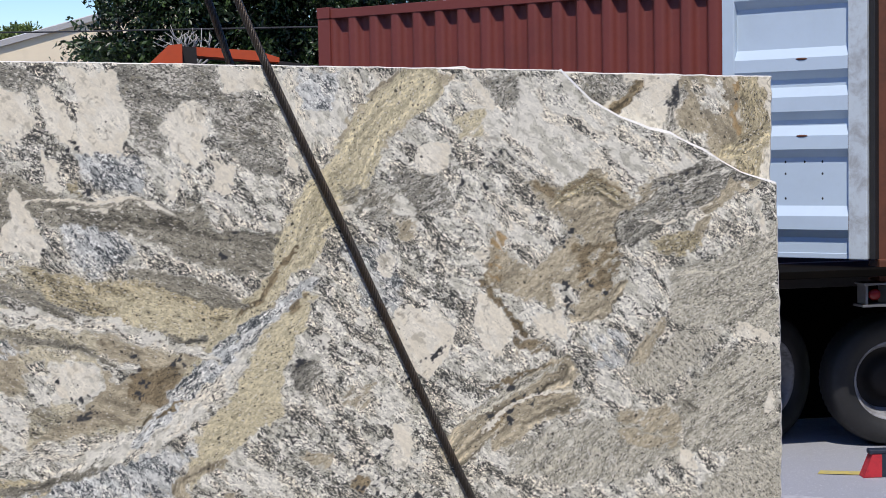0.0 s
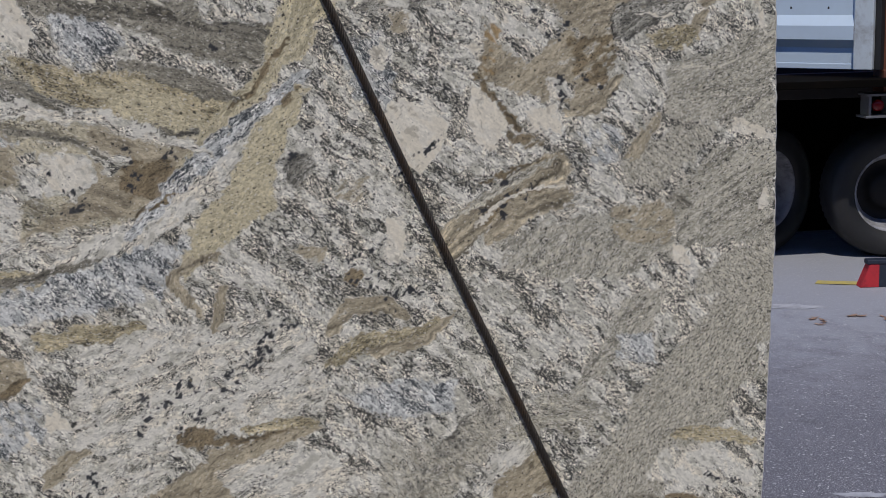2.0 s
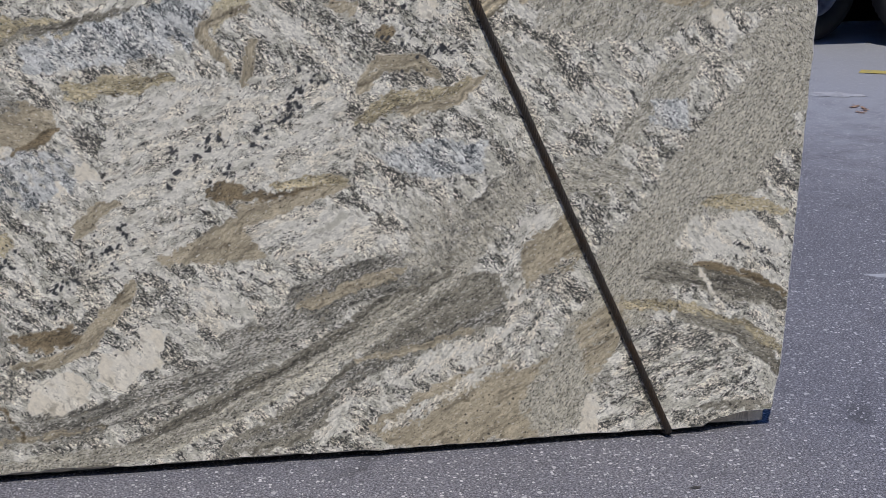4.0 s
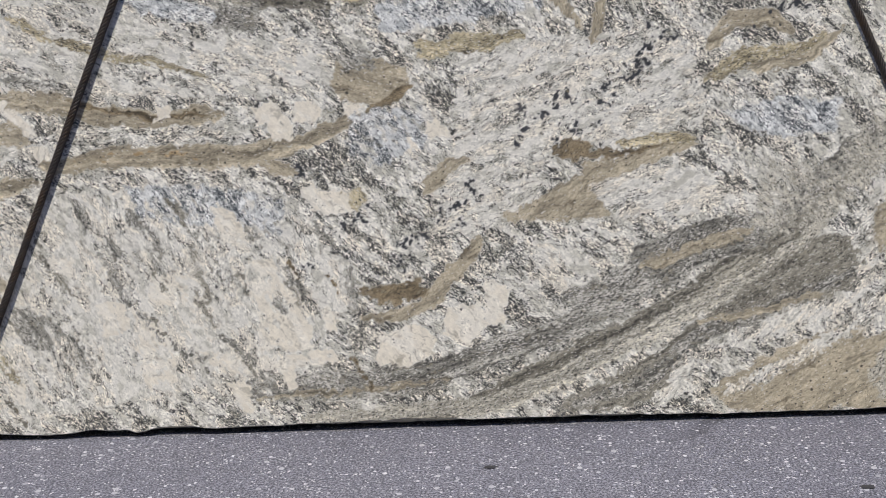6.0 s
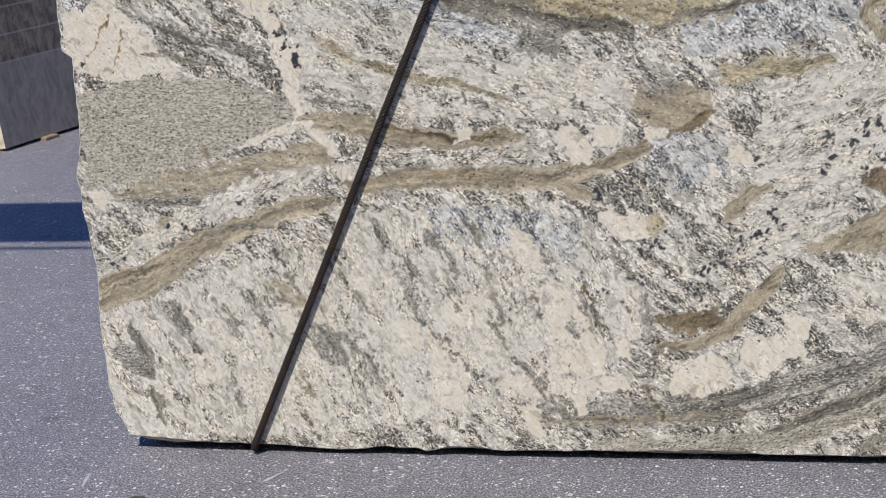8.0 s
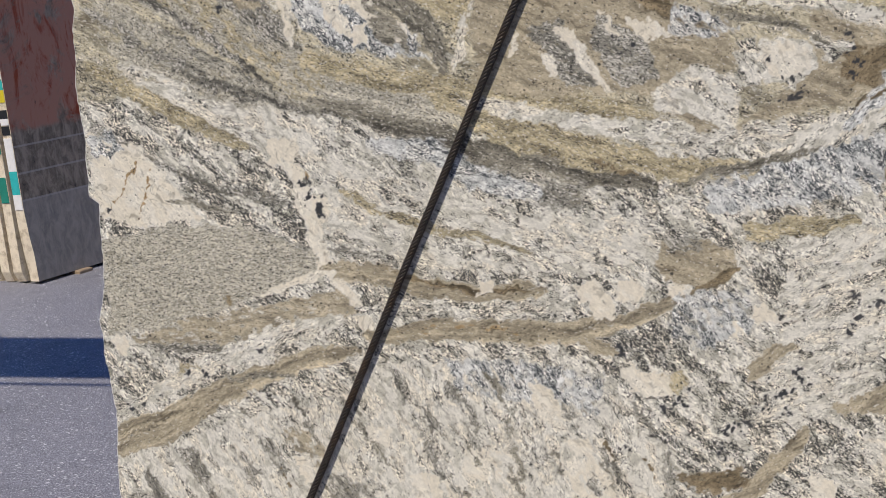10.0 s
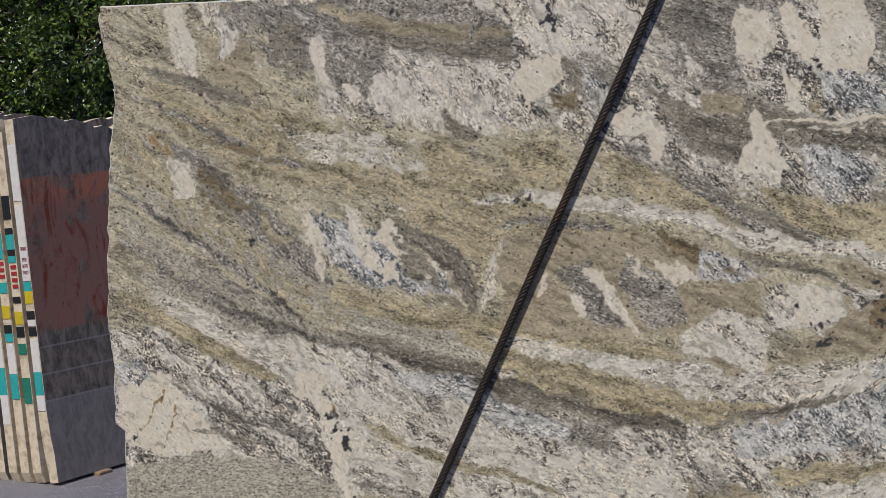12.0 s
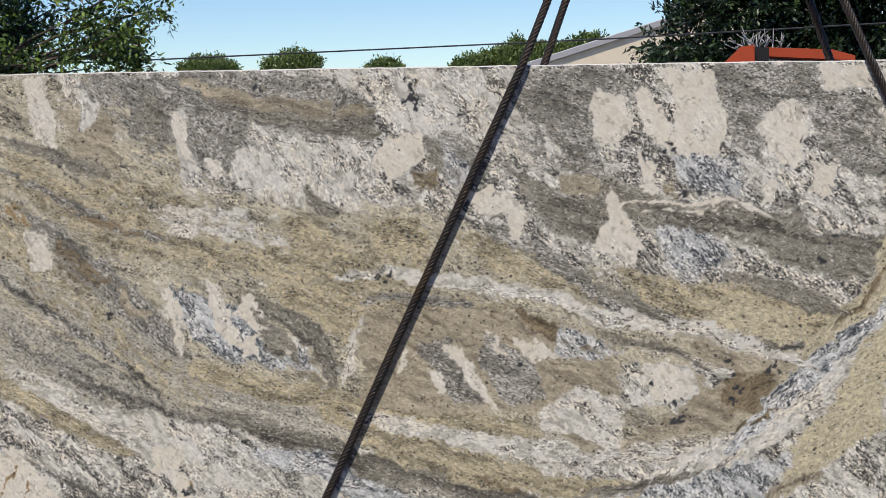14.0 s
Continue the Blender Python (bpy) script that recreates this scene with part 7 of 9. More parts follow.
    s.blob("black", 0.28, 1.523, 0.0047, 0.0029, 35.4644, jag=1.0, soft=0.004)
    s.blob("black", 0.294, 1.54, 0.0048, 0.003, 4.22691, jag=1.0, soft=0.004)
    s.blob("black", 0.269, 1.493, 0.0038, 0.0024, 6.71716, jag=1.0, soft=0.004)
    s.blob("black", 0.271, 1.489, 0.0058, 0.0036, 83.9305, jag=1.0, soft=0.004)
    s.blob("black", 0.26, 1.454, 0.005, 0.0031, 19.0394, jag=1.0, soft=0.004)
    s.blob("black", 0.27, 1.485, 0.0028, 0.0017, 16.6883, jag=1.0, soft=0.004)
    s.blob("black", 0.216, 1.441, 0.0049, 0.003, 20.7165, jag=1.0, soft=0.004)
    s.blob("black", -0.172, 0.464, 0.0057, 0.0035, 31.9694, jag=1.0, soft=0.004)
    s.blob("black", -0.149, 0.452, 0.0037, 0.0023, 4.7138, jag=1.0, soft=0.004)
    s.blob("black", -0.162, 0.44, 0.0048, 0.0029, 2.12873, jag=1.0, soft=0.004)
    s.blob("black", -0.172, 0.454, 0.006, 0.0037, 84.6062, jag=1.0, soft=0.004)
    s.blob("black", -0.118, 0.522, 0.0044, 0.0027, 63.145, jag=1.0, soft=0.004)
    s.blob("black", -0.122, 0.515, 0.0069, 0.0042, 80.0055, jag=1.0, soft=0.004)
    s.blob("black", -0.166, 0.458, 0.003, 0.0018, 45.4422, jag=1.0, soft=0.004)
    s.blob("black", -0.18, 0.467, 0.0058, 0.0036, 43.7064, jag=1.0, soft=0.004)
    s.blob("black", -0.187, 0.431, 0.0071, 0.0044, 58.6433, jag=1.0, soft=0.004)
    s.blob("black", -0.181, 0.408, 0.0046, 0.0029, 71.7051, jag=1.0, soft=0.004)
    s.blob("black", -0.194, 0.418, 0.0065, 0.004, 89.607, jag=1.0, soft=0.004)
    s.blob("black", -0.164, 0.462, 0.0037, 0.0023, 78.4377, jag=1.0, soft=0.004)
    s.blob("black", -0.132, 0.504, 0.0034, 0.0021, 84.7504, jag=1.0, soft=0.004)
    s.blob("black", -0.117, 0.497, 0.003, 0.0018, 53.1562, jag=1.0, soft=0.004)
    s.blob("black", -0.135, 0.503, 0.0038, 0.0024, 29.9066, jag=1.0, soft=0.004)
    s.blob("black", -0.125, 0.49, 0.0028, 0.0017, 60.672, jag=1.0, soft=0.004)
    s.blob("black", -0.128, 0.498, 0.0058, 0.0035, 6.36889, jag=1.0, soft=0.004)
    s.blob("black", -0.153, 0.468, 0.005, 0.0031, 9.45958, jag=1.0, soft=0.004)
    s.blob("black", -0.102, 0.542, 0.0043, 0.0027, 47.6594, jag=1.0, soft=0.004)
    s.blob("black", -0.101, 0.545, 0.0034, 0.0021, 60.6887, jag=1.0, soft=0.004)
    s.blob("black", -0.086, 0.578, 0.004, 0.0025, 46.6808, jag=1.0, soft=0.004)
    s.blob("black", -0.12, 0.515, 0.0066, 0.0041, 18.4473, jag=1.0, soft=0.004)
    s.blob("black", -0.105, 0.527, 0.007, 0.0043, 8.38569, jag=1.0, soft=0.004)
    s.blob("black", -0.109, 0.509, 0.0033, 0.0021, 18.5074, jag=1.0, soft=0.004)
    s.blob("black", -0.301, 0.532, 0.006, 0.0037, 25.9312, jag=1.0, soft=0.004)
    s.blob("black", -0.266, 0.515, 0.0065, 0.004, 0.810411, jag=1.0, soft=0.004)
    s.blob("black", -0.333, 0.483, 0.0028, 0.0017, 51.7895, jag=1.0, soft=0.004)
    s.blob("black", -0.28, 0.53, 0.004, 0.0025, 48.5195, jag=1.0, soft=0.004)
    s.blob("black", -0.256, 0.547, 0.0052, 0.0032, 39.3118, jag=1.0, soft=0.004)
    s.blob("black", -0.307, 0.504, 0.0033, 0.002, 86.4698, jag=1.0, soft=0.004)
    s.blob("black", -0.28, 0.522, 0.0047, 0.0029, 36.6551, jag=1.0, soft=0.004)
    s.blob("black", -0.298, 0.496, 0.0049, 0.003, 57.6326, jag=1.0, soft=0.004)
    s.blob("black", -0.289, 0.51, 0.007, 0.0043, 83.4785, jag=1.0, soft=0.004)
    s.blob("black", -0.083, 0.51, 0.0035, 0.0022, 57.1707, jag=1.0, soft=0.004)
    s.blob("black", -0.046, 0.533, 0.0035, 0.0021, 45.3378, jag=1.0, soft=0.004)
    s.blob("black", -0.077, 0.542, 0.0065, 0.004, 76.0839, jag=1.0, soft=0.004)
    s.blob("black", -0.041, 0.554, 0.0058, 0.0036, 65.1352, jag=1.0, soft=0.004)
    s.blob("black", -0.016, 0.562, 0.0051, 0.0031, 15.2613, jag=1.0, soft=0.004)
    s.blob("black", -0.036, 0.58, 0.0031, 0.0019, 27.8543, jag=1.0, soft=0.004)
    s.blob("black", -0.024, 0.569, 0.004, 0.0025, 1.84515, jag=1.0, soft=0.004)
    s.blob("black", -0.041, 0.59, 0.0068, 0.0042, 19.2289, jag=1.0, soft=0.004)
    s.blob("black", -0.064, 0.551, 0.0036, 0.0022, 85.6921, jag=1.0, soft=0.004)
    s.blob("black", -0.027, 0.597, 0.0058, 0.0035, 37.033, jag=1.0, soft=0.004)
    s.blob("black", -1.066, 0.991, 0.005, 0.0031, 54.7723, jag=1.0, soft=0.004)
    s.blob("black", -1.043, 0.978, 0.0068, 0.0042, 48.6184, jag=1.0, soft=0.004)
    s.blob("black", -1.097, 0.916, 0.0042, 0.0026, 83.1568, jag=1.0, soft=0.004)
    s.blob("black", -1.066, 0.991, 0.0061, 0.0038, 74.6072, jag=1.0, soft=0.004)
    s.blob("black", -1.112, 0.959, 0.0065, 0.004, 35.9667, jag=1.0, soft=0.004)
    s.blob("black", -1.074, 1.016, 0.0067, 0.0041, 8.38749, jag=1.0, soft=0.004)
    s.blob("black", -1.06, 1.021, 0.0045, 0.0028, 87.7223, jag=1.0, soft=0.004)
    s.blob("black", -0.432, 0.572, 0.0032, 0.002, 63.3994, jag=1.0, soft=0.004)
    s.blob("black", -0.393, 0.647, 0.0058, 0.0036, 88.1151, jag=1.0, soft=0.004)
    s.blob("black", -0.396, 0.629, 0.0036, 0.0022, 27.1204, jag=1.0, soft=0.004)
    s.blob("black", -0.404, 0.61, 0.0036, 0.0022, 0.161226, jag=1.0, soft=0.004)
    s.blob("black", -0.434, 0.575, 0.0029, 0.0018, 31.0929, jag=1.0, soft=0.004)
    s.blob("black", -0.412, 0.619, 0.0053, 0.0033, 67.3377, jag=1.0, soft=0.004)
    s.blob("black", -0.384, 0.622, 0.0041, 0.0025, 78.764, jag=1.0, soft=0.004)
    s.blob("black", -0.411, 0.616, 0.0063, 0.0039, 48.6335, jag=1.0, soft=0.004)
    s.blob("black", -0.389, 0.649, 0.0071, 0.0044, 69.7482, jag=1.0, soft=0.004)
    # white lower zone with steep dark streaks
    s.patch("white", (-1.286, 0.509), (-0.908, 0.53), (-0.427, 0.512), (-0.505, 0.434), (-0.397, 0.343), (-0.488, 0.249), (-0.391, 0.157), (-0.47, 0.086), (-1.321, 0.057), (-1.364, 0.314), soft=0.07, full=0.4, jag=1.2, lean=-65)
    s.band("grey", 0.0099, (-0.677, 0.231), (-0.651, 0.196), (-0.63, 0.161), soft=0.5, jag=1.0)
    s.band("grey", 0.0077, (-1.029, 0.515), (-1.021, 0.496), (-1.004, 0.478), soft=0.5, jag=1.0)
    s.band("slate", 0.0073, (-0.75, 0.3), (-0.746, 0.285), (-0.73, 0.27), soft=0.5, jag=1.0)
    s.band("grey", 0.0057, (-0.433, 0.381), (-0.411, 0.348), (-0.389, 0.315), soft=0.5, jag=1.0)
    s.band("slate", 0.0095, (-1.152, 0.536), (-1.122, 0.499), (-1.103, 0.461), soft=0.5, jag=1.0)
    s.band("slate", 0.0081, (-1.118, 0.467), (-1.101, 0.444), (-1.088, 0.421), soft=0.5, jag=1.0)
    s.band("brown", 0.0067, (-1.109, 0.134), (-1.091, 0.1), (-1.065, 0.066), soft=0.5, jag=1.0)
    s.band("grey", 0.0098, (-1.117, 0.475), (-1.106, 0.459), (-1.096, 0.442), soft=0.5, jag=1.0)
    s.band("grey", 0.0098, (-0.702, 0.245), (-0.692, 0.228), (-0.68, 0.212), soft=0.5, jag=1.0)
    s.band("grey", 0.0064, (-0.977, 0.335), (-0.949, 0.302), (-0.933, 0.269), soft=0.5, jag=1.0)
    s.band("brown", 0.0071, (-0.356, 0.395), (-0.34, 0.371), (-0.324, 0.347), soft=0.5, jag=1.0)
    s.band("slate", 0.0056, (-1.276, 0.516), (-1.268, 0.497), (-1.25, 0.477), soft=0.5, jag=1.0)
    s.band("grey", 0.0095, (-0.48, 0.351), (-0.469, 0.324), (-0.444, 0.297), soft=0.5, jag=1.0)
    s.band("grey", 0.0075, (-0.555, 0.21), (-0.525, 0.174), (-0.506, 0.137), soft=0.5, jag=1.0)
    s.band("slate", 0.0069, (-1.088, 0.32), (-1.066, 0.296), (-1.056, 0.271), soft=0.5, jag=1.0)
    s.band("slate", 0.0097, (-0.742, 0.409), (-0.726, 0.387), (-0.712, 0.364), soft=0.5, jag=1.0)
    s.band("grey", 0.0053, (-0.571, 0.412), (-0.553, 0.386), (-0.535, 0.359), soft=0.5, jag=1.0)
    s.band("grey", 0.0099, (-0.375, 0.525), (-0.356, 0.493), (-0.332, 0.461), soft=0.5, jag=1.0)
    s.band("grey", 0.0097, (-0.856, 0.514), (-0.835, 0.476), (-0.806, 0.439), soft=0.5, jag=1.0)
    s.band("slate", 0.0087, (-1.108, 0.116), (-1.085, 0.086), (-1.069, 0.055), soft=0.5, jag=1.0)
    s.band("brown", 0.0066, (-1.191, 0.352), (-1.18, 0.333), (-1.166, 0.314), soft=0.5, jag=1.0)
    s.band("brown", 0.0107, (-0.316, 0.193), (-0.289, 0.155), (-0.264, 0.116), soft=0.5, jag=1.0)
    s.band("slate", 0.0055, (-0.967, 0.423), (-0.946, 0.396), (-0.932, 0.369), soft=0.5, jag=1.0)
    s.band("grey", 0.0059, (-0.751, 0.464), (-0.728, 0.426), (-0.701, 0.388), soft=0.5, jag=1.0)
    s.band("grey", 0.0096, (-0.778, 0.31), (-0.757, 0.283), (-0.741, 0.255), soft=0.5, jag=1.0)
    s.band("grey", 0.0082, (-0.604, 0.265), (-0.581, 0.231), (-0.559, 0.197), soft=0.5, jag=1.0)
    s.band("grey", 0.0106, (-0.462, 0.431), (-0.44, 0.393), (-0.41, 0.354), soft=0.5, jag=1.0)
    s.band("grey", 0.0068, (-1.133, 0.172), (-1.12, 0.144), (-1.097, 0.116), soft=0.5, jag=1.0)
    s.band("grey", 0.007, (-1.005, 0.327), (-0.983, 0.294), (-0.962, 0.262), soft=0.5, jag=1.0)
    s.band("slate", 0.0101, (-0.566, 0.197), (-0.548, 0.173), (-0.534, 0.15), soft=0.5, jag=1.0)
    s.band("slate", 0.0061, (-0.339, 0.149), (-0.324, 0.122), (-0.302, 0.094), soft=0.5, jag=1.0)
    s.band("brown", 0.0059, (-0.444, 0.424), (-0.43, 0.408), (-0.423, 0.392), soft=0.5, jag=1.0)
    s.band("grey", 0.0092, (-0.716, 0.262), (-0.708, 0.236), (-0.682, 0.211), soft=0.5, jag=1.0)
    s.band("slate", 0.0094, (-1.135, 0.35), (-1.121, 0.318), (-1.094, 0.286), soft=0.5, jag=1.0)
    s.patch("cream", (-0.594, 0.142), (-0.558, 0.148), (-0.544, 0.067), (-0.573, 0.062), soft=0.004)
    s.patch("cream", (-1.086, 0.159), (-1.064, 0.166), (-1.057, 0.116), (-1.075, 0.113), soft=0.004)
    s.patch("cream", (-0.375, 0.31), (-0.348, 0.315), (-0.337, 0.253), (-0.359, 0.25), soft=0.004)
    s.patch("cream", (-0.845, 0.344), (-0.814, 0.35), (-0.804, 0.281), (-0.829, 0.278), soft=0.004)
    s.patch("cream", (-1.15, 0.388), (-1.117, 0.394), (-1.107, 0.322), (-1.134, 0.319), soft=0.004)
    s.patch("cream", (-0.882, 0.344), (-0.845, 0.35), (-0.833, 0.27), (-0.863, 0.266), soft=0.004)
    s.patch("cream", (-0.474, 0.184), (-0.444, 0.19), (-0.432, 0.121), (-0.456, 0.117), soft=0.004)


def paint_second(s):
    i = np.arange(len(s.x))
    s.lay(i, np.ones(len(i), np.float32), "cream", -30)
    s.patch("grey", (0.95, 1.86), (1.12, 1.87), (1.20, 1.83), (1.10, 1.78), (0.98, 1.80), soft=0.02)
    s.patch("tan", (1.28, 1.88), (1.40, 1.88), (1.44, 1.70), (1.36, 1.60), (1.27, 1.72), soft=0.02)
    s.band("olive", 0.06, (1.44, 1.88), (1.46, 1.75), (1.42, 1.60), soft=0.8)
    s.band("brown", 0.022, (1.19, 1.85), (1.15, 1.80), (1.12, 1.76), soft=0.6, lines=0.5)
    s.band("grey", 0.03, (1.29, 1.83), (1.24, 1.77), (1.26, 1.72), soft=0.6, lines=0.4)
    s.band("black", 0.010, (1.275, 1.845), (1.265, 1.81), (1.272, 1.78), soft=0.8)
    s.patch("white", (1.30, 1.85), (1.38, 1.85), (1.40, 1.78), (1.33, 1.76), soft=0.01, full=0.6)
    s.patch("cream", (1.19, 1.80), (1.235, 1.835), (1.25, 1.79), (1.23, 1.74), (1.19, 1.745), soft=0.005)
    s.patch("pepper", (1.27, 1.74), (1.34, 1.73), (1.36, 1.66), (1.30, 1.69), soft=0.01)
    s.patch("pepper", (0.95, 1.87), (1.05, 1.87), (1.06, 1.82), (1.0, 1.81), soft=0.01)
    s.band("ochre", 0.012, (1.42, 1.85), (1.41, 1.77), (1.43, 1.69), soft=0.9, full=0.6)
    s.band("black", 0.006, (1.245, 1.80), (1.265, 1.795), (1.275, 1.80), soft=0.8, jag=1.3)
    s.band("olive", 0.04, (1.38, 1.68), (1.44, 1.70), (1.49, 1.74), soft=0.7, lines=0.5)
    s.band("grey", 0.02, (1.22, 1.73), (1.28, 1.70), (1.34, 1.66), soft=0.7, lines=0.6)


LEFT = curve_through([(0.03, -1.556), (0.08, -1.578), (0.15, -1.590), (0.30, -1.592), (0.43, -1.578), (0.58, -1.591), (0.67, -1.594), (0.74, -1.576),
                      (0.90, -1.569), (0.94, -1.566), (0.955, -1.588), (1.07, -1.583), (1.20, -1.590), (1.32, -1.583), (1.57, -1.560), (1.70, -1.538),
                      (1.78, -1.556), (1.84, -1.570), (1.89, -1.561), (1.93, -1.556)])
RIGHT = curve_through([(0.03, 1.462), (0.17, 1.479), (0.45, 1.486), (0.61, 1.491), (0.9, 1.498), (1.15, 1.505), (1.39, 1.504), (1.61, 1.500), (1.93, 1.494)])


def wavy(f, size, scale, seed):
    return lambda v: f(v) + size * (layered(np.asarray(v, dtype=np.float64), np.zeros_like(v), scale, 3, seed) - 0.5)


BOTTOM = curve_through([(-1.60, 0.058), (-1.50, 0.048), (-1.40, 0.040), (-1.25, 0.036), (-1.0, 0.026), (-0.93, 0.036), (-0.84, 0.034), (-0.82, 0.026), (-0.76, 0.038),
                        (-0.70, 0.040), (-0.66, 0.032), (-0.24, 0.038), (-0.20, 0.043), (-0.10, 0.036), (0.30, 0.036), (0.56, 0.030), (1.0, 0.034), (1.15, 0.032),
                        (1.29, 0.030), (1.32, 0.048), (1.40, 0.062), (1.50, 0.066)])
TOP = curve_through([(-1.60, 1.926), (-1.41, 1.923), (-0.53, 1.905), (0.05, 1.892), (0.64, 1.878), (1.0, 1.869), (1.012, 1.857), (1.067, 1.802), (1.13, 1.768), (1.201, 1.739),
                     (1.247, 1.729), (1.319, 1.693), (1.411, 1.641), (1.51, 1.608)])
TOP_BACK = curve_through([(-1.60, 1.905), (0.60, 1.872), (0.80, 1.880), (0.81, 1.872), (1.52, 1.852)])
BOTTOM_BACK = curve_through([(-1.60, 0.040), (-1.45, 0.020), (1.25, 0.020), (1.60, 0.030)])

slab = new("granite_slab", slab_mesh("granite_slab", wavy(LEFT, 0.008, 30, 5), wavy(RIGHT, 0.004, 30, 6), wavy(BOTTOM, 0.006, 25, 7), wavy(TOP, 0.002, 40, 8),
                                     0.0, 0.030, PITCH, paint_front, 11, 0.0022, lambda x, z: (x > 1.0) & (z > 1.55) & (x < 1.495)))
tagged(slab, "cream and grey veined granite slab with a broken corner, hung in wire ropes", "stone slab", "slab bundle")
for n in range(4):
    y0 = 0.0325 + 0.0315 * n
    off = (0.004, -0.012, -0.006, -0.016)[n]
    sb = new("granite_slab", slab_mesh("granite_slab", wavy(lambda v: LEFT(v) + 0.02 + 0.01 * n, 0.010, 20, 15 + n), wavy(lambda v, o=off: np.interp(v, [0, 1.93], [1.450, 1.497]) + o, 0.006, 30, 16 + n),
                                       wavy(BOTTOM_BACK, 0.010, 12, 17 + n), wavy(lambda v, n=n: TOP_BACK(v) - 0.004 * (n > 0), 0.003, 30, 18 + n),
                                       y0, 0.030, 0.0085 if n == 0 else 0.03, paint_second, 21 + n, 0.0025, crowd=2.2 if n == 0 else 1.0))
    tagged(sb, "cream granite slab stacked behind the front slab", "stone slab", "slab bundle")


# ---- wire rope slings ----
def rope_leg(parent, pts, seed):
    """Six wires-laid strands twisted round the line pts."""
    pts = [Vector(p) for p in pts]
    total = sum((b - a).length for a, b in zip(pts, pts[1:]))
    count = int(total / 0.007)
    line = []
    acc = [0.0]
    for a, b in zip(pts, pts[1:]):
        acc.append(acc[-1] + (b - a).length)
    for k in range(count + 1):
        s = total * k / count
        j = max(i for i in range(len(pts) - 1) if acc[i] <= s + 1e-9)
        t = (s - acc[j]) / (acc[j + 1] - acc[j])
        p = pts[j].lerp(pts[j + 1], t)
        p += Vector((noise.noise((s * 3, seed, 0)), 0, 0)) * 0.002
        line.append((s, p))
    bm = bmesh.new()
    tube(bm, [p for _, p in line][::4] + [line[-1][1]], 0.0036, 6)
    core = part("core", bm, M_ROPE, parent, smooth=True)
    for q in range(6):
        bm = bmesh.new()
        way = []
        for k, (s, p) in enumerate(line):
            d = (line[min(k + 1, count)][1] - line[max(k - 1, 0)][1]).normalized()
            side = Vector((0, 1, 0))
            side = (side - d * side.dot(d)).normalized()
            up = d.cross(side)
            a = 2 * math.pi * (s / 0.062 + q / 6)
            way.append(p + (side * math.cos(a) + up * math.sin(a)) * 0.0058)
        tube(bm, way, 0.0032, 6)
        part("strand", bm, M_ROPE, parent, smooth=True)


HOOK = Vector((0.02, 0.20, 2.72))
for front_top, front_low, rear_top, rear_low, seed in (
        ((0.366, -0.0092, 1.884), (1.207, -0.0092, 0.030), (0.311, 0.178, 1.876), (1.15, 0.178, 0.034), 1.3),
        ((-0.325, -0.0092, 1.904), (-1.240, -0.0092, 0.030), (-0.304, 0.178, 1.900), (-1.2, 0.178, 0.034), 4.1)):
    sling = empty("wire_rope_sling", (front_low[0], 0.08, 0.02), "dark greasy steel wire rope sling looped under the slabs", "wire rope", "lifting slings")
    low = Vector(front_low)
    rope_leg(sling, [HOOK + Vector((0.02 if front_low[0] > 0 else -0.02, -0.03, 0)), front_top, Vector(front_top).lerp(low, 0.45) + Vector((-0.004, 0, 0)), front_low, (front_low[0], 0.0, 0.0245), (rear_low[0], 0.165, 0.0245), rear_low, rear_top, HOOK + Vector((0.02 if front_low[0] > 0 else -0.02, 0.03, 0))], seed)

# ---- trailer with a container, one door swung open ----
truck = empty("container_trailer", (4.6, 5.2, 0), "container trailer with a pale blue door swung open and dark wheels", "trailer")
HINGE = Vector((3.935, 4.36, 1.08))
FREE = Vector((3.36, 4.95, 1.08))
d = (FREE - HINGE)
DOOR_W = d.length
ANG = math.atan2(d.y, d.x)
dm = Matrix.Translation(HINGE) @ Matrix.Rotation(ANG, 4, "Z")     # local x runs from the hinge to the free edge, local +y faces the yard
DH = 2.35
door = part("door", bmesh.new(), M_DOOR, truck, "pale blue painted steel container door with pressed ribs")
bm = bmesh.new()
# pressed sheet: flats and ribs, as a section in z drawn out along the door
section = [(0.00, 0.012)]
for z0, z1 in ((0.115, 0.285), (0.55, 0.72), (0.755, 0.93), (0.975, 1.14), (1.37, 1.55), (1.585, 1.76), (1.80, 1.97), (2.10, 2.27)):
    section += [(z0, 0.012), (z0 + 0.045, 0.052), (z1 - 0.055, 0.052), (z1, 0.012)]
section += [(DH, 0.012)]
x0, x1 = 0.105, DOOR_W - 0.075
for (za, ya), (zb, yb) in zip(section, section[1:]):
    bm.faces.new([bm.verts.new((x0, ya, za)), bm.verts.new((x1, ya, za)), bm.verts.new((x1, yb, zb)), bm.verts.new((x0, yb, zb))])
bmesh.ops.remove_doubles(bm, verts=bm.verts, dist=0.0005)
bmesh.ops.solidify(bm, geom=bm.faces[:], thickness=0.004)
bmesh.ops.transform(bm, matrix=dm, verts=bm.verts)
part("ribbed_panel", bm, M_DOOR, door)
for name, a, b, mt in (("hinge_stile", 0.0, 0.105, M_DOOR_EDGE), ("edge_stile", DOOR_W - 0.075, DOOR_W, M_DOOR)):
    bm = bmesh.new()
    box(bm, (a, -0.03, 0), (b, 0.055, DH), dm, 0.006)
    part(name, bm, mt, door)
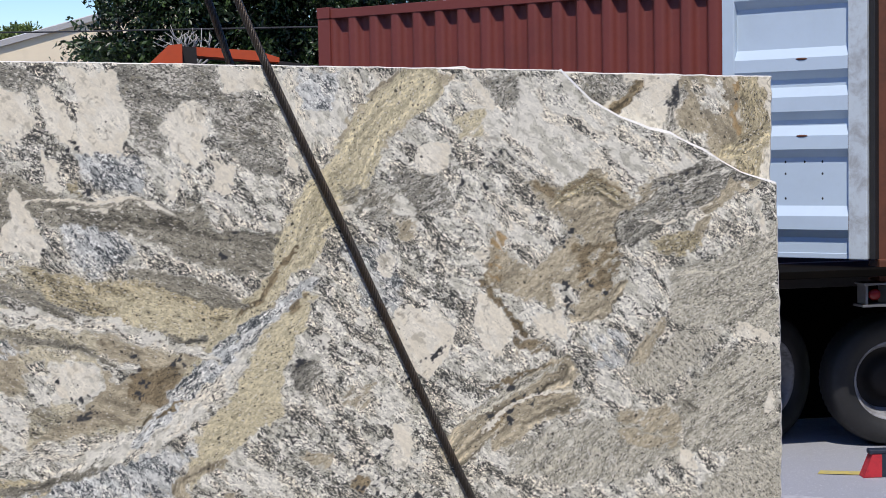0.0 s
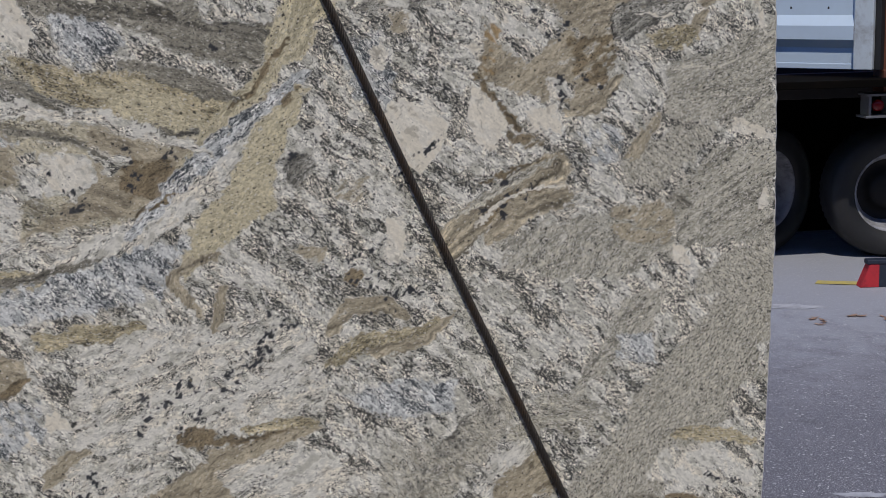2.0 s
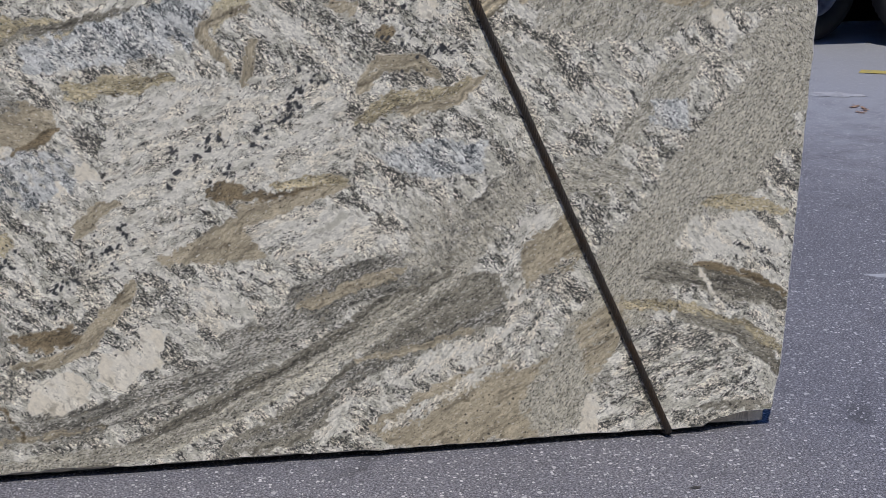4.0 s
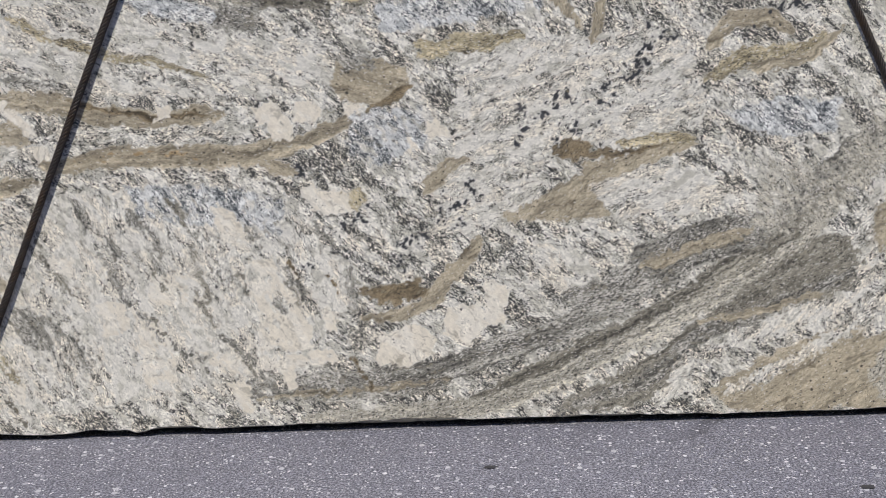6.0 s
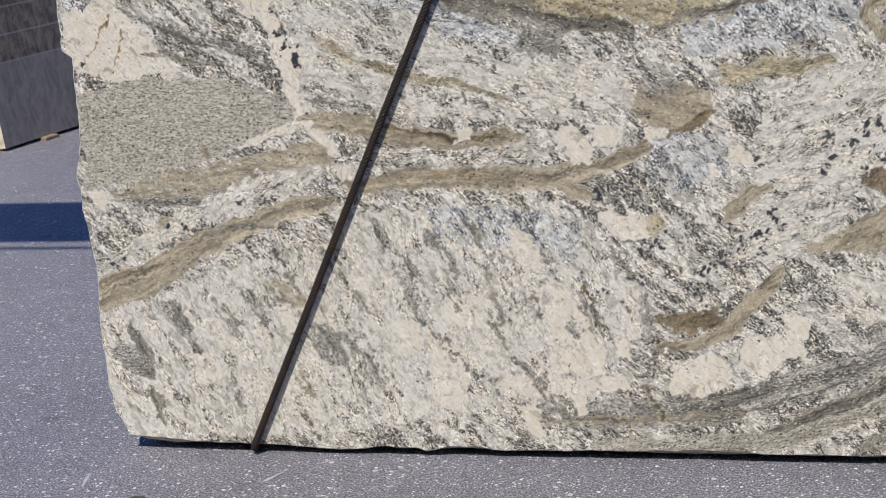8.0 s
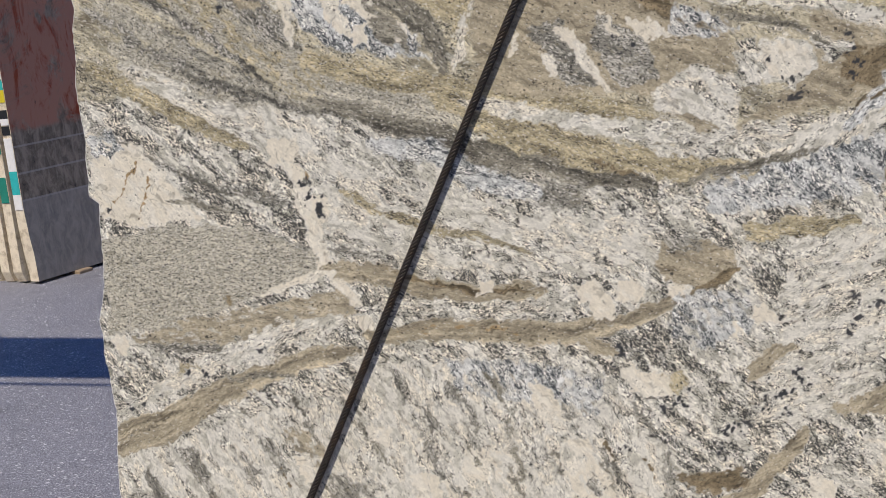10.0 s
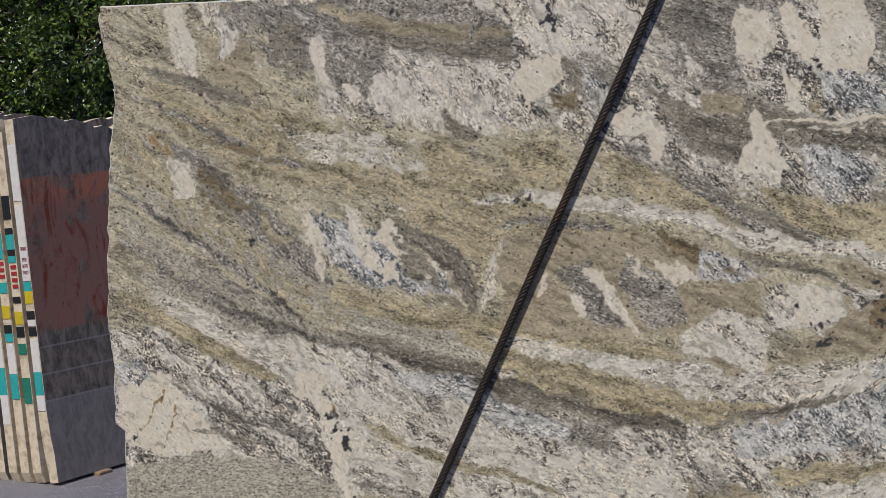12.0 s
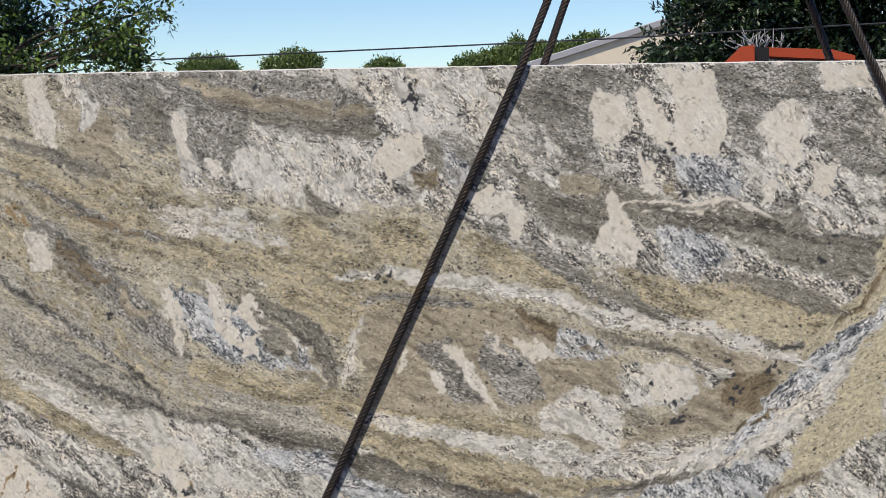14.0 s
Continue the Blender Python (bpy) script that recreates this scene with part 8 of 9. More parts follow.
for name, a, b in (("bottom_rail", 0.0, 0.03), ("top_rail", DH - 0.05, DH)):
    bm = bmesh.new()
    box(bm, (0.105, -0.02, a), (DOOR_W - 0.075, 0.02, b), dm, 0.003)
    part(name, bm, M_DOOR, door)
bm = bmesh.new()
box(bm, (-0.035, -0.03, 0.0), (-0.003, 0.03, DH), dm, 0.004)
part("door_seal", bm, M_SEAL, door, "black rubber door seal")
# bolt heads and scrapes
for bx, bz in ((0.26, 0.525), (0.36, 0.525), (0.47, 0.525), (0.26, 0.46), (0.47, 0.46), (0.26, 0.325), (0.47, 0.325), (0.60, 0.74), (0.68, 0.74), (0.62, 0.085), (0.70, 0.085), (0.62, 0.025), (0.70, 0.025)):
    bm = bmesh.new()
    bmesh.ops.create_uvsphere(bm, u_segments=8, v_segments=5, radius=0.007, matrix=dm @ Matrix.Translation((bx, 0.014, bz)) @ Matrix.Diagonal((1, 0.6, 1.2, 1)))
    part("bolt", bm, M_SEAL, door)
for bx, bz in ((0.36, 0.665), (0.36, 1.08)):
    bm = bmesh.new()
    bmesh.ops.create_uvsphere(bm, u_segments=10, v_segments=6, radius=0.035, matrix=dm @ Matrix.Translation((bx, 0.054, bz)) @ Matrix.Diagonal((1, 0.25, 0.2, 1)))
    part("rust_scrape", bm, M_RUST, door)

# container body behind the door
PIV = Vector((3.975, 4.36, 0))
bodym = Matrix.Translation(PIV) @ Matrix.Rotation(radians(-30), 4, "Z") @ Matrix.Translation(-PIV)
body = part("body", bmesh.new(), M_RUST, truck, "rusty red container body with a dark inside")
bm = bmesh.new()
box(bm, (3.975, 4.36, 1.05), (4.045, 4.50, 3.5), bodym, 0.008)
part("corner_post", bm, M_RUST, body)
bm = bmesh.new()
box(bm, (3.99, 4.56, 1.05), (4.03, 9.0, 3.5), bodym)
part("side_wall", bm, M_RUST, body)
bm = bmesh.new()
box(bm, (6.38, 4.40, 1.05), (6.44, 9.0, 3.5), bodym)
part("side_wall", bm, M_RUST, body)
bm = bmesh.new()
box(bm, (4.03, 8.94, 1.05), (6.38, 9.0, 3.5), bodym)
part("end_wall", bm, M_RUST, body)
bm = bmesh.new()
box(bm, (3.975, 4.36, 3.5), (6.44, 9.0, 3.56), bodym)
part("roof", bm, M_RUST, body)
bm = bmesh.new()
box(bm, (3.975, 4.40, 0.98), (6.44, 9.0, 1.05), bodym, 0.004)
part("floor_frame", bm, M_CHASSIS, body)
bm = bmesh.new()
box(bm, (4.05, 4.38, 1.05), (6.38, 4.46, 1.10), bodym, 0.006)
part("sill", bm, M_RUST, body)
# chassis beams, bumper, lamp bracket
for xx in (4.75, 5.55):
    bm = bmesh.new()
    box(bm, (xx - 0.07, 4.5, 0.66), (xx + 0.07, 8.8, 0.98), bodym, 0.006)
    part("chassis_beam", bm, M_CHASSIS, truck)
bm = bmesh.new()
box(bm, (3.2, 4.75, 0.90), (4.5, 4.83, 1.04), None, 0.005)
part("crossmember", bm, M_CHASSIS, truck)
# Added black plate that keeps sun off the wheels and the ground below.
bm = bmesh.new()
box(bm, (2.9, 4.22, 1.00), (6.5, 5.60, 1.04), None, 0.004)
part("shade_plate", bm, M_SHADOW, truck)
# Black sheet added in place of the deep shadow behind the wheels.
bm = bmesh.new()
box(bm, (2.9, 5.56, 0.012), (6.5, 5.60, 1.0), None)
part("shadow_sheet", bm, M_SHADOW, truck)
bm = bmesh.new()
box(bm, (3.97, 4.33, 0.96), (4.20, 4.46, 1.08), None, 0.006)
part("rear_bracket", bm, M_RUST, truck)
lampbox = part("lamp_bracket", bmesh.new(), M_GALV, truck, "galvanised tail lamp bracket")
for lo, hi in (((3.87, 4.31, 0.945), (4.18, 4.42, 0.958)), ((3.86, 4.30, 0.83), (4.18, 4.42, 0.842)), ((3.885, 4.32, 0.842), (3.90, 4.42, 0.945)), ((4.005, 4.32, 0.842), (4.02, 4.42, 0.945))):
    bm = bmesh.new()
    box(bm, lo, hi, None, 0.002)
    part("bracket_bar", bm, M_GALV, lampbox)
bm = bmesh.new()
bmesh.ops.create_uvsphere(bm, u_segments=20, v_segments=10, radius=0.036, matrix=Matrix.Translation((3.95, 4.35, 0.892)) @ Matrix.Diagonal((1, 0.5, 0.9, 1)))
part("tail_lamp", bm, M_LENS, lampbox, "round red tail lamp", True)


def wheel(at, turn, r=0.375, w=0.25):
    m = Matrix.Translation(at) @ Matrix.Rotation(radians(turn), 4, "Z")
    wh = part("wheel", bmesh.new(), M_TYRE, truck)
    bm = bmesh.new()
    h = w / 2
    lathe(bm, [(r * 0.60, -h * 0.75), (r * 0.64, -h * 0.95), (r * 0.80, -h * 1.06), (r * 0.93, -h * 0.97), (r * 0.985, -h * 0.78), (r, -h * 0.4), (r, h * 0.4), (r * 0.985, h * 0.78),
               (r * 0.93, h * 0.97), (r * 0.80, h * 1.06), (r * 0.64, h * 0.95), (r * 0.60, h * 0.75)], m, 112)
    # tread notches round both shoulders
    for k, v in enumerate(bm.verts):
        if k // 112 in (4, 7) and k % 2:
            v.co = m.translation + (v.co - m.translation) * 0.982
    part("tyre", bm, M_TYRE, wh, "black worn trailer tyre", True)
    bm = bmesh.new()
    lathe(bm, [(r * 0.61, -h * 0.78), (r * 0.585, -h * 0.80), (r * 0.56, -h * 0.60), (r * 0.50, -h * 0.20), (r * 0.47, h * 0.3)], m, 40)
    part("rim", bm, M_RIM, wh, "grey steel wheel rim", True)
    # Black hub set back inside the grey rim.
    bm = bmesh.new()
    lathe(bm, [(r * 0.47, h * 0.3), (r * 0.30, h * 0.45), (r * 0.28, h * 0.1), (r * 0.16, 0.0), (r * 0.001, 0.0)], m, 32)
    part("hub", bm, M_CHASSIS, wh, "black wheel hub", True)


wheel((4.215, 4.73, 0.376), -6, 0.366)
wheel((3.554, 5.00, 0.378), 30, 0.366)
wheel((4.85, 6.1, 0.383), -6)

# ---- broom by the trailer ----
broom = empty("broom", (4.03, 4.15, 0), "red and navy bristled push broom beside the trailer wheel", "broom")
for name, mt, xa, xb in (("bristle_block", M_BRISTLE_R, 0.0, 0.06), ("bristle_block", M_BRISTLE_N, 0.06, 0.30)):
    bm = bmesh.new()
    fl = 0.035 * (1 if xa == 0 else 0)
    a = [(xa - fl, 0), (xb, 0), (xb, 0.115), (xa + 0.012 * (xa == 0), 0.115)]
    prism(bm, a, -0.035, 0.035, Matrix.Translation((3.70, 3.93, 0.012)) @ Matrix.Rotation(radians(-8), 4, "Z"))
    part(name, bm, mt, broom)
bm = bmesh.new()
box(bm, (0.0, -0.03, 0.115), (0.30, 0.03, 0.14), Matrix.Translation((3.70, 3.93, 0.012)) @ Matrix.Rotation(radians(-8), 4, "Z"), 0.006)
part("broom_head", bm, M_BRISTLE_N, broom)
bm = bmesh.new()
tube(bm, [(3.90, 3.91, 0.13), (4.62, 4.10, 0.95)], 0.012, 10)
part("handle", bm, M_GALV, broom)
for q in (3.80, 3.90):
    bm = bmesh.new()
    tube(bm, [(q + 0.06, 3.92, 0.135), (4.09, 3.96, 0.335)], 0.004, 6)
    part("brace", bm, M_GALV, broom)

# ---- markings and litter on the asphalt ----
bm = bmesh.new()
pts = [Vector((3.48, 4.05, 0.014)), Vector((4.6, 3.55, 0.014))]
bm.faces.new([bm.verts.new(p) for p in (pts[0], pts[1], pts[1] + Vector((0.05, 0.07, 0)), pts[0] + Vector((0.05, 0.07, 0)))])
tagged(part("yellow_line", bm, M_YELLOW), "faded yellow painted line on the asphalt", "marking", kind="structure")
rnd = random.Random(5)
for k in range(9):
    bm = bmesh.new()
    n = 9
    L = rnd.uniform(0.018, 0.035)
    ring = [bm.verts.new((L * math.cos(2 * math.pi * q / n), 0.4 * L * math.sin(2 * math.pi * q / n), 0.006 + 0.006 * abs(math.cos(2 * math.pi * q / n)))) for q in range(n)]
    c = bm.verts.new((0, 0, 0.004))
    for q in range(n):
        bm.faces.new((c, ring[q], ring[(q + 1) % n]))
    bmesh.ops.solidify(bm, geom=bm.faces[:], thickness=0.001)
    lf = new("dry_leaf", mesh_of("dry_leaf", bm, M_DRY))
    lf.matrix_basis = pose(3.06 + rnd.uniform(0.0, 0.42), 3.26 + rnd.uniform(-0.07, 0.07), 0.007, 0, 0, rnd.uniform(0, 180))
    tagged(lf, "small curled dry brown leaf on asphalt", "leaf", "dry leaves")



STAINS_WHITE = [(3.14, 3.58, .22, .06, -20), (2.25, 1.02, .10, .03, -15), (2.27, .91, .06, .03, 10),
                (-1.155, -.127, .045, .006, 60), (-1.60, -.17, .05, .006, 100)]
STAINS_DARK = [(-1.514, -.293, .03, .015, 0), (-1.442, -.255, .03, .014, 20), (.772, -.34, .02, .012, 0),
               (1.189, -.269, .015, .01, 0), (-.004, -.2, .018, .01, 0)]


def stain(name, at, rx, ry, turn, mat, label, seed):
    """A thin irregular smear lying on the asphalt."""
    r = random.Random(seed)
    bm = bmesh.new()
    ring = []
    for k in range(28):
        a = 2 * math.pi * k / 28
        q = 0.55 + 0.45 * r.random()
        ring.append(bm.verts.new((rx * q * math.cos(a), ry * q * math.sin(a), 0.0)))
    c = bm.verts.new((0, 0, 0.0005))
    for k in range(28):
        bm.faces.new((c, ring[k], ring[(k + 1) % 28]))
    bmesh.ops.transform(bm, matrix=pose(at[0], at[1], GROUND + 0.002, 0, 0, turn), verts=bm.verts)
    tagged(part(name, bm, mat), label, "stain", kind="structure")


for k, (x, y, rx, ry, tn) in enumerate(STAINS_WHITE):
    stain("chalk_smear", (x, y), rx, ry, tn, M_CHALK, "white dusty smear on the asphalt", 60 + k)
for k, (x, y, rx, ry, tn) in enumerate(STAINS_DARK):
    stain("oil_spot", (x, y), rx, ry, tn, M_OIL, "small dark oil spot on the asphalt", 80 + k)

# ---- maroon container beyond ----
RC = Vector((2.14, 13.65, 0.37))
ux = Vector((math.cos(radians(-43.5)), math.sin(radians(-43.5)), 0))
cm = Matrix.Translation(RC) @ Matrix.Rotation(math.atan2(ux.y, ux.x), 4, "Z")
box_red = empty("shipping_container", RC, "maroon corrugated steel shipping container", "container")
CL, CH = 6.06, 2.91
bm = bmesh.new()
prof = []
PITCH_C = 0.276
n = int((CL - 0.32) / PITCH_C)
for k in range(n * 12 + 1):
    ph = (k % 12) / 12 * 2 * math.pi
    prof.append((0.16 + PITCH_C * k / 12, 0.032 - 0.040 * math.tanh(3.2 * math.cos(ph)) / math.tanh(3.2)))
prof.append((CL - 0.16, 0.0))
lo = [bm.verts.new((x, y, 0.16)) for x, y in prof]
hi = [bm.verts.new((x, y, CH - 0.115)) for x, y in prof]
for k in range(len(prof) - 1):
    bm.faces.new((lo[k], lo[k + 1], hi[k + 1], hi[k]))
lo2 = [bm.verts.new((x, y + 0.003, 0.16)) for x, y in prof]
hi2 = [bm.verts.new((x, y + 0.003, CH - 0.115)) for x, y in prof]
for k in range(len(prof) - 1):
    bm.faces.new((hi2[k], hi2[k + 1], lo2[k + 1], lo2[k]))
bmesh.ops.transform(bm, matrix=cm, verts=bm.verts)
part("corrugated_wall", bm, M_RED, box_red, smooth=True)
for name, lo, hi in (("top_rail", (0.0, -0.016, CH - 0.12), (CL, 0.05, CH - 0.02)), ("bottom_rail", (0.0, -0.035, 0.0), (CL, 0.05, 0.16)),
                     ("corner_post", (0.0, -0.035, 0.12), (0.16, 0.12, CH - 0.1)), ("corner_post", (CL - 0.16, -0.035, 0.12), (CL, 0.12, CH - 0.1)),
                     ("corner_casting", (-0.006, -0.045, CH - 0.12), (0.165, 0.13, CH)), ("corner_casting", (CL - 0.165, -0.045, CH - 0.12), (CL + 0.006, 0.13, CH)),
                     ("corner_casting", (-0.006, -0.045, -0.006), (0.165, 0.13, 0.12)), ("corner_casting", (CL - 0.165, -0.045, -0.006), (CL + 0.006, 0.13, 0.12)),
                     ("roof", (0.0, 0.05, CH - 0.05), (CL, 2.44, CH - 0.03)), ("end_wall", (0.0, 0.12, 0.1), (0.05, 2.44, CH - 0.05)),
                     ("end_wall", (CL - 0.05, 0.12, 0.1), (CL, 2.44, CH - 0.05)), ("back_wall", (0.05, 2.39, 0.1), (CL - 0.05, 2.44, CH - 0.05)), ("floor", (0.05, 0.05, 0.05), (CL - 0.05, 2.39, 0.12))):
    bm = bmesh.new()
    box(bm, lo, hi, cm, 0.006)
    part(name, bm, M_RED, box_red)
for q in (0.3, CL - 0.5):
    bm = bmesh.new()
    box(bm, (q, 0.0, -0.37), (q + 0.25, 2.4, -0.006), cm, 0.006)
    tagged(part("timber_block", bm, M_WOOD), "rough timber block under the container", "timber", "container blocks")

# ---- orange machine behind the slabs ----
om = Matrix.Translation((0.0, 8.75, 0))
machine = empty("orange_loader", (0.9, 9.0, 0), "orange painted loader arm on a dark body behind the slabs", "machine")
bm = bmesh.new()
prism(bm, [(0.10, 0.0), (0.487, 0.0), (0.487, 2.555), (0.385, 2.545), (0.24, 2.41), (0.10, 2.2)], 0.0, 0.22, om)
part("post", bm, M_ORANGE, machine)
bm = bmesh.new()
prism(bm, [(0.585, 2.482), (1.25, 2.425), (1.25, 2.462), (1.08, 2.515), (0.585, 2.550)], 0.25, 0.60, om)
part("arm", bm, M_ORANGE, machine)
bm = bmesh.new()
prism(bm, [(0.487, 2.3), (0.60, 2.3), (0.60, 2.535), (0.487, 2.545)], 0.10, 0.60, om)
part("knuckle", bm, M_CHASSIS, machine)
bm = bmesh.new()
prism(bm, [(0.50, 0.0), (1.62, 0.0), (1.62, 2.40), (1.25, 2.45), (0.50, 2.40)], 0.45, 1.4, om)
part("body", bm, M_CHASSIS, machine)


# ---- trees ----
def leaf_cloud(rnd, twigs, per, size, spread, droop=0.2):
    """Folded leaves along twigs; returns points and faces."""
    nt = len(twigs)
    base = np.repeat(np.array([t[0] for t in twigs]), per, axis=0)
    way = np.repeat(np.array([t[1] for t in twigs]), per, axis=0)
    n = nt * per
    rs = np.random.RandomState(rnd)
    s = rs.rand(n, 1)
    p = base + way * s + rs.randn(n, 3) * spread
    d = way / (np.linalg.norm(way, axis=1, keepdims=True) + 1e-9) + rs.randn(n, 3) * 0.75
    d[:, 2] -= droop
    d /= np.linalg.norm(d, axis=1, keepdims=True)
    side = np.cross(d, rs.randn(n, 3))
    side /= np.linalg.norm(side, axis=1, keepdims=True) + 1e-9
    nrm = np.cross(side, d)
    L = size * (0.6 + 0.8 * rs.rand(n, 1))
    W = L * 0.21
    a, tip = p, p + d * L + nrm * L * 0.06
    m = p + d * L * 0.5
    l, r = m + side * W + nrm * W * 0.5, m - side * W + nrm * W * 0.5
    co = np.stack([a, r, tip, l], 1).reshape(-1, 3)
    k = np.arange(n) * 4
    f = np.concatenate([np.stack([k, k + 1, k + 2], 1), np.stack([k, k + 2, k + 3], 1)])
    return co, f


def crown_mesh(name, co, f, mat):
    me = bpy.data.meshes.new(name)
    me.vertices.add(len(co))
    me.vertices.foreach_set("co", co.astype(np.float32).ravel())
    me.loops.add(f.size)
    me.loops.foreach_set("vertex_index", f.astype(np.int32).ravel())
    me.polygons.add(len(f))
    me.polygons.foreach_set("loop_start", (np.arange(len(f)) * 3).astype(np.int32))
    me.materials.append(mat)
    me.update(calc_edges=True)
    return me


def tree(base, trunk_h, lobes, clumps, per, size, mat, seed, label, twig=0.45, trunk_r=0.16, sprays=()):
    rnd = random.Random(seed)
    root = empty("tree", base, label, "tree")
    bx, by, bz = base
    bm = bmesh.new()
    top = Vector((bx, by, trunk_h))
    tube(bm, [(bx, by, 0), (bx + 0.05, by, trunk_h * 0.4), (bx - 0.03, by + 0.04, trunk_h * 0.75), top], [trunk_r * 1.35, trunk_r, trunk_r * 0.85, trunk_r * 0.7], 12)
    part("trunk", bm, M_BARK, root, smooth=True)
    twigs = []
    total = sum(l[3] * l[4] * l[5] for l in lobes) ** 1.0
    for cx, cy, cz, rx, ry, rz in lobes:
        mid = Vector((cx, cy, cz))
        bml = bmesh.new()
        tube(bml, [top, top.lerp(mid, 0.5) + Vector((0, 0, 0.1)), mid], [trunk_r * 0.5, trunk_r * 0.35, trunk_r * 0.12], 7)
        count = max(8, int(clumps * rx * ry * rz / total))
        for n in range(count):
            if n % 24 == 0:
                v = Vector((rnd.gauss(0, 1), rnd.gauss(0, 1), rnd.gauss(0, 1))).normalized()
                q = 0.86 * rnd.random() ** 0.38
                heart = mid + Vector((v.x * rx * q, v.y * ry * q, v.z * rz * q))
                girth = twig * rnd.uniform(0.25, 0.55)
            p = heart + Vector((rnd.gauss(0, girth), rnd.gauss(0, girth), rnd.gauss(0, girth * 0.6)))
            out = (v + Vector((rnd.gauss(0, .5), rnd.gauss(0, .5), rnd.gauss(0, .35) + 0.15))).normalized() * twig * rnd.uniform(0.5, 1.2)
            twigs.append((tuple(p - out * 0.4), tuple(out)))
            if rnd.random() < 0.10:
                tube(bml, [mid.lerp(p, 0.3), mid.lerp(p, 0.7) + Vector((0, 0, 0.04)), p + out * 0.3], [0.02, 0.012, 0.004], 5)
        part("limb", bml, M_BARK, root, smooth=True)
    for a, b in sprays:
        a, b = Vector(a), Vector(b)
        bml = bmesh.new()
        tube(bml, [a, a.lerp(b, 0.5) + Vector((0, 0, 0.05)), b], [0.014, 0.009, 0.003], 5)
        part("branch", bml, M_BARK, root, smooth=True)
        for k in range(26):
            p = a.lerp(b, rnd.random())
            o = ((b - a).normalized() + Vector((rnd.gauss(0, .6), rnd.gauss(0, .6), rnd.gauss(0, .6)))).normalized() * 0.14
            twigs.append((tuple(p), tuple(o)))
    co, f = leaf_cloud(seed, twigs, per, size, 0.035)
    cr = new("crown", crown_mesh("crown", co, f, mat))
    cr.parent = root
    cr.matrix_parent_inverse = root.matrix_basis.inverted()
    return root


# evergreen beside the yard
tree((-7.3, 9.8, 0), 1.4, [(-6.0, 8.6, 2.4, 1.7, 1.2, 1.3), (-5.42, 8.3, 2.55, 0.80, 0.8, 0.70), (-5.95, 8.6, 3.4, 0.95, 0.9, 0.8), (-7.2, 8.8, 3.2, 1.6, 1.3, 1.5), (-5.5, 8.4, 1.3, 1.3, 0.9, 0.95), (-6.8, 8.7, 1.2, 1.3, 0.9, 1.0), (-6.4, 9.0, 4.3, 1.6, 1.3, 1.1), (-4.75, 8.5, 1.9, 0.6, 0.5, 0.6)],
     7000, 19, 0.050, M_LEAF_A, 3, "leafy evergreen tree with small glossy dark green leaves", 0.36, 0.16,
     [((-4.6, 8.3, 2.62), (-4.02, 8.14, 2.60)), ((-4.6, 8.3, 2.8), (-3.94, 8.15, 2.95)), ((-4.8, 8.3, 2.9), (-4.12, 8.2, 3.12)), ((-4.5, 8.3, 2.5), (-4.1, 8.15, 2.47)), ((-4.9, 8.3, 3.1), (-4.3, 8.2, 3.4)), ((-4.6, 8.3, 2.7), (-4.15, 8.1, 2.75))])
# big dark tree behind the machine
tree((1.6, 22.6, 0), 2.4, [(0.8, 21.6, 4.2, 1.35, 1.2, 1.3), (2.6, 21.8, 4.5, 1.6, 1.3, 1.7), (1.7, 22.2, 5.4, 2.0, 1.5, 1.4), (0.0, 21.2, 3.4, 1.05, 0.8, 0.75), (3.0, 21.4, 3.1, 1.4, 1.0, 1.0), (1.5, 21.2, 3.1, 1.4, 0.9, 0.9), (4.2, 22.2, 4.6, 1.4, 1.2, 1.6), (1.2, 21.0, 2.2, 2.0, 0.7, 0.8)],
     7000, 18, 0.10, M_LEAF_B, 8, "large dark broadleaf tree behind the yard", 0.55, 0.3)


def bare_shrub(base, fork, reach, seed):
    """Leafless pale stems fanning out from one foot."""
    rnd = random.Random(seed)
    root = empty("bare_shrub", base, "bare pale grey shrub with leafless forked twigs", "shrub")
    foot, top = Vector(base), Vector(fork)
    bm = bmesh.new()
    tube(bm, [foot, foot.lerp(top, 0.5) + Vector((0.03, 0, 0)), top], [0.035, 0.028, 0.02], 8)
    part("stem", bm, M_PALEBARK, root, smooth=True)
    for k in range(11):
        a = radians(-50 + 92 * k / 10 + rnd.uniform(-8, 8))
        ln = reach * rnd.uniform(0.55, 1.0)
        tip = top + Vector((math.sin(a) * ln, rnd.uniform(-0.15, 0.15), math.cos(a) * ln))
        bend = top.lerp(tip, 0.5) + Vector((rnd.uniform(-0.05, 0.05), 0, rnd.uniform(-0.02, 0.05)))
        bm = bmesh.new()
        tube(bm, [top, bend, tip], [0.013, 0.009, 0.003], 6)
        for _ in range(4):
            p = bend.lerp(tip, rnd.random())
            q = p + Vector((rnd.uniform(-0.12, 0.12), rnd.uniform(-0.08, 0.08), rnd.uniform(0.02, 0.14)))
            tube(bm, [p, q], [0.006, 0.002], 5)
        part("branch", bm, M_PALEBARK, root, smooth=True)


bare_shrub((0.62, 10.1, 0), (0.62, 10.1, 2.42), 0.42, 71)


